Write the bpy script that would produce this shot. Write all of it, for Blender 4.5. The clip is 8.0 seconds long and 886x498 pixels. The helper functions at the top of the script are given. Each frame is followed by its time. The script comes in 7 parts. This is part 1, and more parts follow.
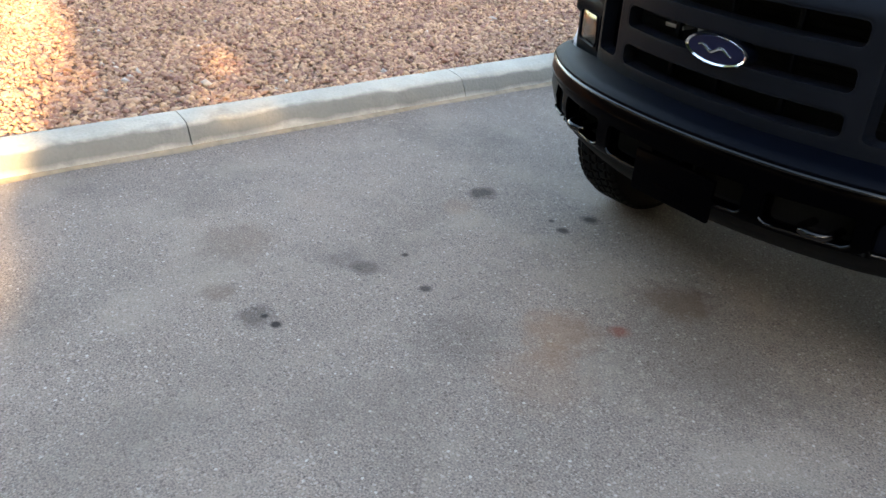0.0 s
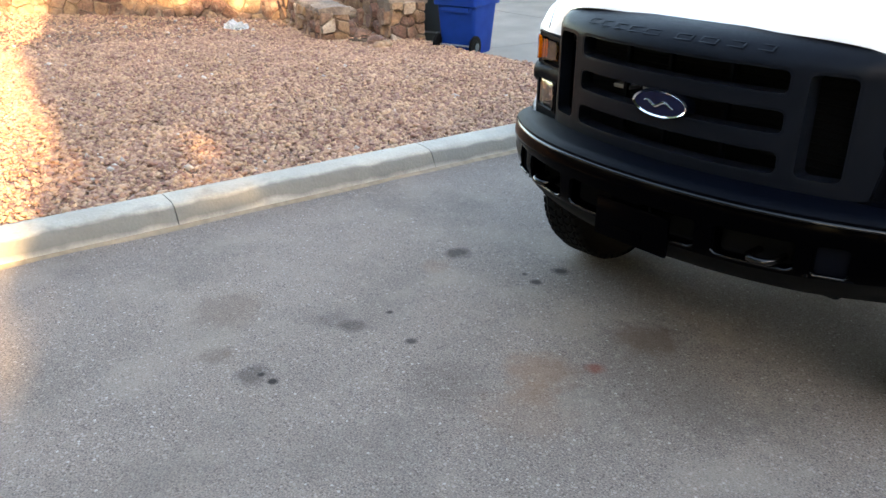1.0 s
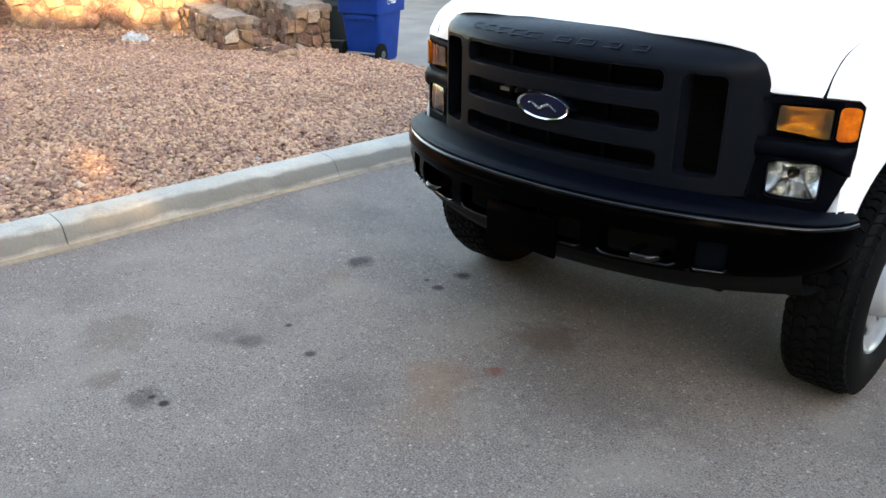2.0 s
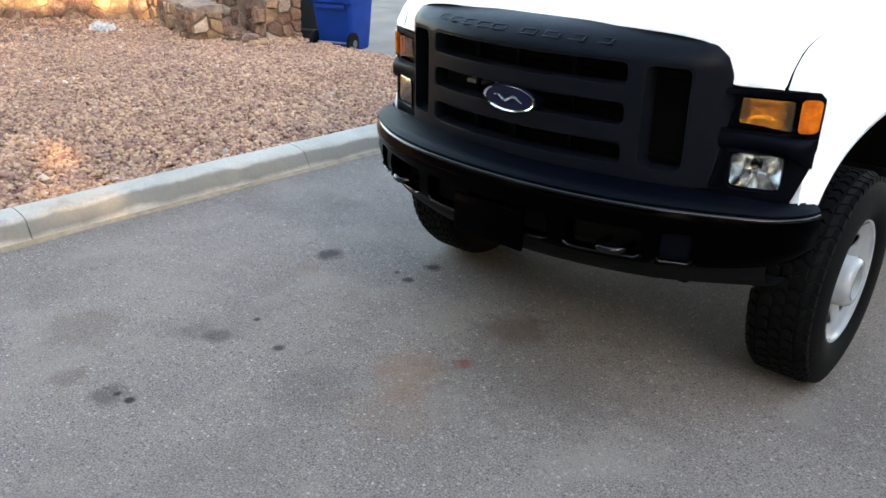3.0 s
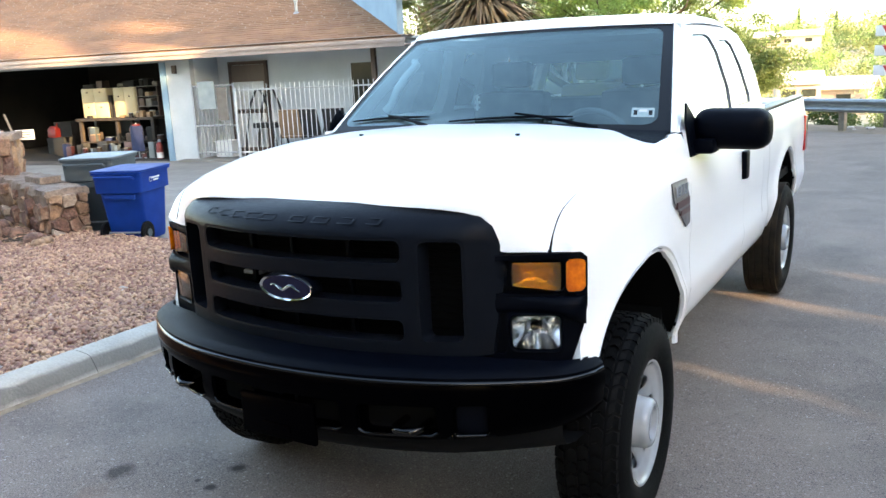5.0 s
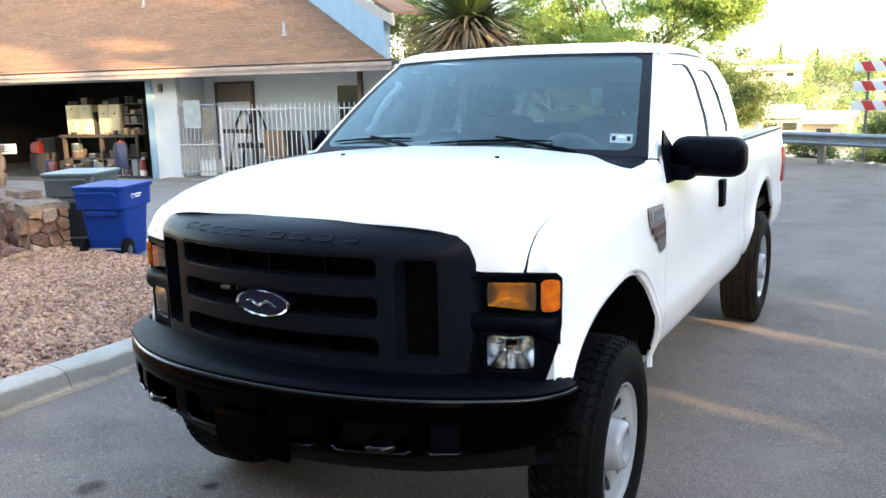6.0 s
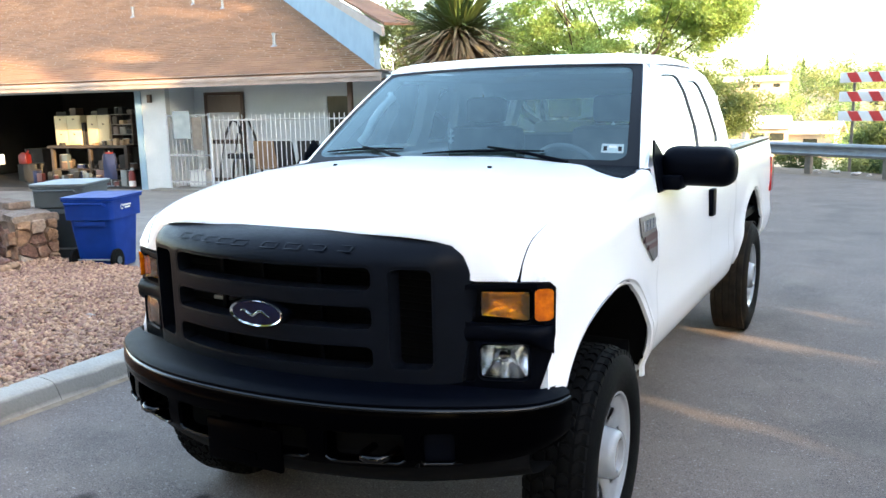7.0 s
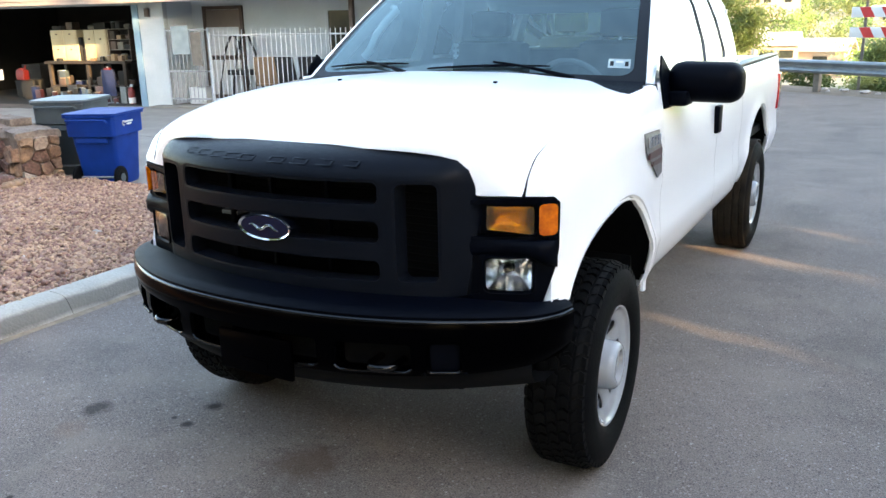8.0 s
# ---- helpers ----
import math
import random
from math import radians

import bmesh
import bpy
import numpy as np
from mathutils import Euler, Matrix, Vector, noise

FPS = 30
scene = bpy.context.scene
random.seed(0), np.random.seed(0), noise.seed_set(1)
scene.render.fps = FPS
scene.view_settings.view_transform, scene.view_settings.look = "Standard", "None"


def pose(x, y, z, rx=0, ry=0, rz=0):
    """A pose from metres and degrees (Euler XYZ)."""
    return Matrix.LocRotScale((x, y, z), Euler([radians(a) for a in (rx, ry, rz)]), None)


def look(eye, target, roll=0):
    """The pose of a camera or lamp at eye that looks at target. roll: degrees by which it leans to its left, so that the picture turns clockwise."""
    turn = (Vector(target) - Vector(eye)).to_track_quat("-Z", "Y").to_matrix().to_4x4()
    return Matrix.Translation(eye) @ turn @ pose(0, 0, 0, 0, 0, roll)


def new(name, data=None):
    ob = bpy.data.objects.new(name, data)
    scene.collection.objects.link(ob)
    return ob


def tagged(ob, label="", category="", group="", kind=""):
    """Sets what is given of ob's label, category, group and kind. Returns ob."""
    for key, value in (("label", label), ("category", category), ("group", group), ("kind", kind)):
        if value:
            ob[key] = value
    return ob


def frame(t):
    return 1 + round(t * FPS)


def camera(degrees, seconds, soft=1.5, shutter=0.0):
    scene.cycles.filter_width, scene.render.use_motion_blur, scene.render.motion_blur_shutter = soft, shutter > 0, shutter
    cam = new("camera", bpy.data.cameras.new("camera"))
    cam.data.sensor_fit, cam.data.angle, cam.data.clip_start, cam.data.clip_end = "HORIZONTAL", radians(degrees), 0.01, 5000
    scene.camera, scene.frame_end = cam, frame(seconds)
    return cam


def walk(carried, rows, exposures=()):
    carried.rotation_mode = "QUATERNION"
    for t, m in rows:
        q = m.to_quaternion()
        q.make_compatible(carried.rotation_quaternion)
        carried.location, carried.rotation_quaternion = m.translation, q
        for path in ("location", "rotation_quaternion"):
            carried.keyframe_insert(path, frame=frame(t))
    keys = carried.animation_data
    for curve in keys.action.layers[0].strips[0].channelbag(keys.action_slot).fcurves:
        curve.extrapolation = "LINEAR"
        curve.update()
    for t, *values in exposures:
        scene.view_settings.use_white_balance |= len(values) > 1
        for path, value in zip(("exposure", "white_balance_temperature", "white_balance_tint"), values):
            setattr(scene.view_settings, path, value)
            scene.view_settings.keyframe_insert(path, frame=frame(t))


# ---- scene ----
cam = camera(57.0, 8.0)
PATH = [
    (0, (1.563, -2.047, 1.712), (0.158, -0.999, 0.748), 3.4),
    (0.2, (1.613, -2.084, 1.706), (0.162, -0.976, 0.89), 2.5),
    (0.3, (1.624, -2.127, 1.714), (0.221, -0.936, 0.933), 3.0),
    (0.5, (1.646, -2.172, 1.727), (0.35, -0.883, 0.915), 2.4),
    (0.7, (1.654, -2.188, 1.733), (0.365, -0.924, 0.871), 1.5),
    (1, (1.745, -2.224, 1.72), (0.309, -1.076, 0.934), 0.8),
    (1.2, (1.81, -2.195, 1.696), (0.373, -1.088, 0.854), 4.4),
    (1.5, (1.826, -2.123, 1.7), (0.431, -0.934, 0.902), 2.2),
    (1.7, (1.805, -2.091, 1.729), (0.425, -0.845, 0.993), 0.9),
    (2, (1.803, -2.115, 1.71), (0.482, -0.824, 0.942), 0.6),
    (2.2, (1.799, -2.084, 1.746), (0.477, -0.809, 0.955), -0.0),
    (3.3, (1.822, -2.083, 1.716), (0.56, -0.748, 0.925), 1.1),
    (3.5, (1.814, -2.057, 1.729), (0.524, -0.744, 0.947), 0.4),
    (4, (1.832, -2.001, 1.748), (0.601, -0.571, 1.087), -1.2),
    (4.2, (1.838, -1.98, 1.755), (0.675, -0.482, 1.118), -0.7),
    (4.5, (1.84, -1.973, 1.762), (0.758, -0.385, 1.209), 0.4),
    (4.7, (1.856, -1.941, 1.788), (0.784, -0.334, 1.269), -2.5),
    (5, (1.862, -1.898, 1.775), (0.851, -0.227, 1.345), -2.7),
    (5.2, (1.879, -1.92, 1.776), (0.903, -0.212, 1.412), -1.4),
    (6.3, (1.895, -1.906, 1.756), (0.913, -0.204, 1.382), -1.3),
    (6.5, (1.897, -1.924, 1.768), (0.925, -0.214, 1.407), -1.8),
    (7, (1.884, -1.922, 1.759), (0.924, -0.202, 1.411), -1.3),
    (7.5, (1.876, -1.96, 1.744), (0.889, -0.28, 1.292), -0.8),
    (7.7, (1.882, -1.942, 1.759), (0.892, -0.277, 1.26), -1.6),
    (8, (1.891, -1.959, 1.751), (0.944, -0.282, 1.211), -1.2),
]
EXPOSURES = [(0, 3.50, 7700, 9), (3.4, 3.47, 7600, 9), (4.6, 3.40, 7200, 10), (8, 3.38, 7100, 10)]
walk(cam, [(t, look(eye, target, roll)) for t, eye, target, roll in PATH], EXPOSURES)

# ---- world and sun ----
SUN_AZ = math.atan2(0.96, -0.28)      # clockwise from +Y
SUN_EL = radians(15)
world = bpy.data.worlds.new("sky")
scene.world = world
world.use_nodes = True
wn = world.node_tree.nodes
sky = wn.new("ShaderNodeTexSky")
sky.sky_type = "NISHITA"
sky.sun_disc = False
sky.sun_elevation, sky.sun_rotation = SUN_EL, SUN_AZ
sky.air_density, sky.dust_density, sky.ozone_density = 1.0, 1.5, 1.0
wn["Background"].inputs["Strength"].default_value = 0.15
world.node_tree.links.new(sky.outputs[0], wn["Background"].inputs["Color"])

sun_data = bpy.data.lights.new("sun", "SUN")
sun_data.energy, sun_data.angle, sun_data.color = 2.7, radians(0.6), (1.0, 0.72, 0.40)
sun = new("sun", sun_data)
sun_way = Vector((math.sin(SUN_AZ) * math.cos(SUN_EL), math.cos(SUN_AZ) * math.cos(SUN_EL), math.sin(SUN_EL)))
sun.matrix_world = look(sun_way * 60, (0, 0, 0))


# ---- materials ----
def mat(name, a, b=None, scale=6.0, rough=0.6, metal=0.0, bump=0.0, bscale=60.0, fine=0.0, island=0.0, objvar=0.0,
        coat=0.0, spec=0.5, rvar=0.0, streak=None, bdist=0.01):
    """A node material with two scales of colour variation, optional bump and per-piece variation."""
    m = bpy.data.materials.new(name)
    m.use_nodes = True
    nt = m.node_tree
    n, l = nt.nodes, nt.links
    p = n["Principled BSDF"]
    p.inputs["Roughness"].default_value, p.inputs["Metallic"].default_value = rough, metal
    p.inputs["Specular IOR Level"].default_value = spec
    p.inputs["Coat Weight"].default_value = coat
    p.inputs["Coat Roughness"].default_value = 0.06
    geo = n.new("ShaderNodeNewGeometry")
    vec = geo.outputs["Position"]
    if streak:
        mp = n.new("ShaderNodeMapping")
        mp.inputs["Scale"].default_value = streak
        l.new(vec, mp.inputs["Vector"])
        vec = mp.outputs[0]
    b = b or tuple(0.8 * c for c in a)
    big = n.new("ShaderNodeTexNoise")
    big.inputs["Scale"].default_value, big.inputs["Detail"].default_value = scale, 5
    l.new(vec, big.inputs["Vector"])
    ramp = n.new("ShaderNodeMapRange")
    ramp.inputs["From Min"].default_value, ramp.inputs["From Max"].default_value = 0.32, 0.68
    l.new(big.outputs["Fac"], ramp.inputs["Value"])
    fac = ramp.outputs[0]
    mix = n.new("ShaderNodeMix")
    mix.data_type = "RGBA"
    mix.inputs["A"].default_value, mix.inputs["B"].default_value = (*a, 1), (*b, 1)
    l.new(fac, mix.inputs["Factor"])
    col = mix.outputs["Result"]
    small = n.new("ShaderNodeTexNoise")
    small.inputs["Scale"].default_value, small.inputs["Detail"].default_value = bscale, 4
    l.new(vec, small.inputs["Vector"])
    hsv = n.new("ShaderNodeHueSaturation")
    l.new(col, hsv.inputs["Color"])
    val = None
    terms = []
    if fine:
        r = n.new("ShaderNodeMapRange")
        r.inputs["From Min"].default_value, r.inputs["From Max"].default_value = 0.3, 0.7
        r.inputs["To Min"].default_value, r.inputs["To Max"].default_value = -fine, fine
        l.new(small.outputs["Fac"], r.inputs["Value"])
        terms.append(r.outputs[0])
    if island:
        r = n.new("ShaderNodeMapRange")
        r.inputs["To Min"].default_value, r.inputs["To Max"].default_value = -island, island
        l.new(geo.outputs["Random Per Island"], r.inputs["Value"])
        terms.append(r.outputs[0])
    if objvar:
        oi = n.new("ShaderNodeObjectInfo")
        r = n.new("ShaderNodeMapRange")
        r.inputs["To Min"].default_value, r.inputs["To Max"].default_value = -objvar, objvar
        l.new(oi.outputs["Random"], r.inputs["Value"])
        terms.append(r.outputs[0])
    if terms:
        val = terms[0]
        for t in terms[1:]:
            ad = n.new("ShaderNodeMath")
            l.new(val, ad.inputs[0]), l.new(t, ad.inputs[1])
            val = ad.outputs[0]
        ad = n.new("ShaderNodeMath")
        ad.inputs[1].default_value = 1.0
        l.new(val, ad.inputs[0])
        l.new(ad.outputs[0], hsv.inputs["Value"])
        if island or objvar:
            sh = n.new("ShaderNodeMath")
            sh.operation = "MULTIPLY_ADD"
            sh.inputs[1].default_value, sh.inputs[2].default_value = 0.05, 0.5
            l.new(terms[-1], sh.inputs[0])
            l.new(sh.outputs[0], hsv.inputs["Hue"])
    l.new(hsv.outputs[0], p.inputs["Base Color"])
    if rvar:
        r = n.new("ShaderNodeMapRange")
        r.inputs["To Min"].default_value, r.inputs["To Max"].default_value = max(0.02, rough - rvar), min(1, rough + rvar)
        l.new(big.outputs["Fac"], r.inputs["Value"])
        l.new(r.outputs[0], p.inputs["Roughness"])
    if bump:
        bp = n.new("ShaderNodeBump")
        bp.inputs["Strength"].default_value, bp.inputs["Distance"].default_value = bump, bdist
        l.new(small.outputs["Fac"], bp.inputs["Height"])
        l.new(bp.outputs[0], p.inputs["Normal"])
    return m


def leafy(m, through_colour):
    """Lets light pass a leaf."""
    n, l = m.node_tree.nodes, m.node_tree.links
    tr = n.new("ShaderNodeBsdfTranslucent")
    tr.inputs[0].default_value = (*through_colour, 1)
    mx = n.new("ShaderNodeMixShader")
    mx.inputs[0].default_value = 0.4
    l.new(n["Principled BSDF"].outputs[0], mx.inputs[1]), l.new(tr.outputs[0], mx.inputs[2])
    l.new(mx.outputs[0], n["Material Output"].inputs["Surface"])
    return m


def glass(name, tint, rough=0.0, clear=0.85, sheen=(1, 1, 1)):
    """A pane: mostly see-through with a mirror-like surface."""
    m = bpy.data.materials.new(name)
    m.use_nodes = True
    n, l = m.node_tree.nodes, m.node_tree.links
    n.remove(n["Principled BSDF"])
    tr = n.new("ShaderNodeBsdfTransparent")
    tr.inputs[0].default_value = (*tint, 1)
    gl = n.new("ShaderNodeBsdfGlossy")
    gl.inputs["Roughness"].default_value = rough
    gl.inputs["Color"].default_value = (*sheen, 1)
    fr = n.new("ShaderNodeFresnel")
    fr.inputs["IOR"].default_value = 1.55
    mx = n.new("ShaderNodeMixShader")
    mr = n.new("ShaderNodeMapRange")
    mr.inputs["To Min"].default_value, mr.inputs["To Max"].default_value = 1 - clear, 1.0
    l.new(fr.outputs[0], mr.inputs["Value"])
    l.new(mr.outputs[0], mx.inputs[0])
    l.new(tr.outputs[0], mx.inputs[1]), l.new(gl.outputs[0], mx.inputs[2])
    l.new(mx.outputs[0], n["Material Output"].inputs["Surface"])
    return m


def asphalt_material():
    m = mat("asphalt", (0.201, 0.162, 0.1395), (0.1598, 0.1305, 0.1132), scale=0.9, rough=0.92, bump=0.8, bscale=140, fine=0.45, bdist=0.004, spec=0.12)
    nt = m.node_tree
    n, l = nt.nodes, nt.links
    p = n["Principled BSDF"]
    geo = n.new("ShaderNodeNewGeometry")
    pos = geo.outputs["Position"]
    base = p.inputs["Base Color"].links[0].from_socket
    # pale and dark chips of aggregate
    for sc, lo, hi, colour, amount in ((130, 0.70, 0.90, (0.315, 0.2925, 0.2625), 0.6), (75, 0.984, 0.992, (0.45, 0.4275, 0.39), 0.6), (140, 0.12, 0.24, (0.0525, 0.0465, 0.0413), 0.5), (72, 0.10, 0.16, (0.0525, 0.045, 0.0398), 0.5), (66, 0.86, 0.93, (0.315, 0.2775, 0.2475), 0.6)):
        v = n.new("ShaderNodeTexVoronoi")
        v.inputs["Scale"].default_value = sc
        l.new(pos, v.inputs["Vector"])
        sep = n.new("ShaderNodeSeparateColor")
        l.new(v.outputs["Color"], sep.inputs[0])
        r = n.new("ShaderNodeMapRange")
        r.inputs["From Min"].default_value, r.inputs["From Max"].default_value = (lo, hi) if lo > 0.5 else (hi, lo)
        r.inputs["To Max"].default_value = amount
        l.new(sep.outputs[0], r.inputs["Value"])
        d = n.new("ShaderNodeMapRange")
        d.inputs["From Min"].default_value, d.inputs["From Max"].default_value = 0.5, 0.35
        l.new(v.outputs["Distance"], d.inputs["Value"])
        mu = n.new("ShaderNodeMath")
        mu.operation = "MULTIPLY"
        l.new(r.outputs[0], mu.inputs[0]), l.new(d.outputs[0], mu.inputs[1])
        mx = n.new("ShaderNodeMix")
        mx.data_type = "RGBA"
        mx.inputs["B"].default_value = (*colour, 1)
        l.new(mu.outputs[0], mx.inputs["Factor"]), l.new(base, mx.inputs["A"])
        base = mx.outputs["Result"]
    # broad worn and dusty patches
    for sc, lo, hi, colour, amount in ((2.2, 0.52, 0.72, (0.255, 0.2137, 0.1762), 0.45), (1.3, 0.48, 0.30, (0.09, 0.0788, 0.069), 0.40), (16, 0.55, 0.75, (0.24, 0.21, 0.18), 0.35)):
        v = n.new("ShaderNodeTexNoise")
        v.inputs["Scale"].default_value, v.inputs["Detail"].default_value = sc, 6
        l.new(pos, v.inputs["Vector"])
        r = n.new("ShaderNodeMapRange")
        r.inputs["From Min"].default_value, r.inputs["From Max"].default_value = lo, hi
        r.inputs["To Max"].default_value = amount
        l.new(v.outputs["Fac"], r.inputs["Value"])
        mx = n.new("ShaderNodeMix")
        mx.data_type = "RGBA"
        mx.inputs["B"].default_value = (*colour, 1)
        l.new(r.outputs[0], mx.inputs["Factor"]), l.new(base, mx.inputs["A"])
        base = mx.outputs["Result"]
    # oil drips, rusty stains and a broad dark patch under the bumper, all ragged-edged
    wob = n.new("ShaderNodeTexNoise")
    wob.inputs["Scale"].default_value, wob.inputs["Detail"].default_value = 14, 4
    l.new(pos, wob.inputs["Vector"])
    DARK, RUST = (0.0225, 0.0195, 0.018), (0.1875, 0.1162, 0.075)
    stains = [(-1.31, 0.32, 0.075, DARK, 0.7), (-0.82, 0.59, 0.050, DARK, 0.85), (-0.80, 0.40, 0.033, DARK, 0.8), (-0.90, 0.42, 0.018, DARK, 0.7),
              (-1.43, -0.93, 0.19, (0.12, 0.0863, 0.0638), 0.42), (-0.96, -0.56, 0.065, DARK, 0.45), (-0.70, -0.436, 0.028, DARK, 0.75), (-0.97, -0.36, 0.019, DARK, 0.8),
              (-0.86, -1.09, 0.08, DARK, 0.5), (-0.768, -1.05, 0.024, DARK, 0.95), (-0.84, -1.06, 0.02, DARK, 0.9), (-1.08, -1.14, 0.08, (0.1125, 0.0825, 0.06), 0.5),
              (-0.20, -0.16, 0.16, RUST, 0.55), (-0.10, -0.30, 0.11, RUST, 0.4), (-0.076, 0.026, 0.045, (0.165, 0.0413, 0.0263), 0.7), (-0.10, 0.39, 0.16, (0.105, 0.0638, 0.0413), 0.55), (-0.36, -0.52, 0.2, DARK, 0.2),
              (-1.25, 0.12, 0.10, RUST, 0.25), (-0.02, -0.42, 0.2, RUST, 0.25), (0.15, 0.2, 0.5, DARK, 0.25), (-1.05, -0.6, 0.10, DARK, 0.25)]
    for sx, sy, sr, colour, amount in stains:
        d = n.new("ShaderNodeVectorMath")
        d.operation = "DISTANCE"
        d.inputs[1].default_value = (sx, sy, 0)
        l.new(pos, d.inputs[0])
        ad = n.new("ShaderNodeMath")
        ad.operation = "MULTIPLY_ADD"
        ad.inputs[1].default_value = sr * 1.3
        l.new(wob.outputs["Fac"], ad.inputs[0]), l.new(d.outputs["Value"], ad.inputs[2])
        r = n.new("ShaderNodeMapRange")
        r.inputs["From Min"].default_value, r.inputs["From Max"].default_value = sr * 1.75, sr * 1.15
        r.inputs["To Max"].default_value = amount
        l.new(ad.outputs[0], r.inputs["Value"])
        mx = n.new("ShaderNodeMix")
        mx.data_type = "RGBA"
        mx.inputs["B"].default_value = (*colour, 1)
        l.new(r.outputs[0], mx.inputs["Factor"]), l.new(base, mx.inputs["A"])
        base = mx.outputs["Result"]
    l.new(base, p.inputs["Base Color"])
    return m


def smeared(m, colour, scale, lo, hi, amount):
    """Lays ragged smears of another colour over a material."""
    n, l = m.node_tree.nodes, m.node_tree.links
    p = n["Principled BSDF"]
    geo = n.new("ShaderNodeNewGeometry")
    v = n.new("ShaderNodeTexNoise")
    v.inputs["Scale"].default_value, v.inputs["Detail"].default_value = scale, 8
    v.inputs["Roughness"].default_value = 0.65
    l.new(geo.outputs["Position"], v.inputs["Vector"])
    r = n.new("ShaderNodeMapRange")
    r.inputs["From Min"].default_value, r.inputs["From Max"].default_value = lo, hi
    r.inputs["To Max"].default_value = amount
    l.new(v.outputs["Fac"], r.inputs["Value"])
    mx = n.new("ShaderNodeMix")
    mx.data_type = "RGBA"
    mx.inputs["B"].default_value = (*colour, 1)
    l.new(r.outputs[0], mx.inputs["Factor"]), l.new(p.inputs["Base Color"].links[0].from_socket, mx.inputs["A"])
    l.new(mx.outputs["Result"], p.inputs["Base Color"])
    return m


def grimy_shaded(m, colour, z0, z1, amount):
    """Lays a ragged dark band, part road grime and part painted shade, between two heights."""
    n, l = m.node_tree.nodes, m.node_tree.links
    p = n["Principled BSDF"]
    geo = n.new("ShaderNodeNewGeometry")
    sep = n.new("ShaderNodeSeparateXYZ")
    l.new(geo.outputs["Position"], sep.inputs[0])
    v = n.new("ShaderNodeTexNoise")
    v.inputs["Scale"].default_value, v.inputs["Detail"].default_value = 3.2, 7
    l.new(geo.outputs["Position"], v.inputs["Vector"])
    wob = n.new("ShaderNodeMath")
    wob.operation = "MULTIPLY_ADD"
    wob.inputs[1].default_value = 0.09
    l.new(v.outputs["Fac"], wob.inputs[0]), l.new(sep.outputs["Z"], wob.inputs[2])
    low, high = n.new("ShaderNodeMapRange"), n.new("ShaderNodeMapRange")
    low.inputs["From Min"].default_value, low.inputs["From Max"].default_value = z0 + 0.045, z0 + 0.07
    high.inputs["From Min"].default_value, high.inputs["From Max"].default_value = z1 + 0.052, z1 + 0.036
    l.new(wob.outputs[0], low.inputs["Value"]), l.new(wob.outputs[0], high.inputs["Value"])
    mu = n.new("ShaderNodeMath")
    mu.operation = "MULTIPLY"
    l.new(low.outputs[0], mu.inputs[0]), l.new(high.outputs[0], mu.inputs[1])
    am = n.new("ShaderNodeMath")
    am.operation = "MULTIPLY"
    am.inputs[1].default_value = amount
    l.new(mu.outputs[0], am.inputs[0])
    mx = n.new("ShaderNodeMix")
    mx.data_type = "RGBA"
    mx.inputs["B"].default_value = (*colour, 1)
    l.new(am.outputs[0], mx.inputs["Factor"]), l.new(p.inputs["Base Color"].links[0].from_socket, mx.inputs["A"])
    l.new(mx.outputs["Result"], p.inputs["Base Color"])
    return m


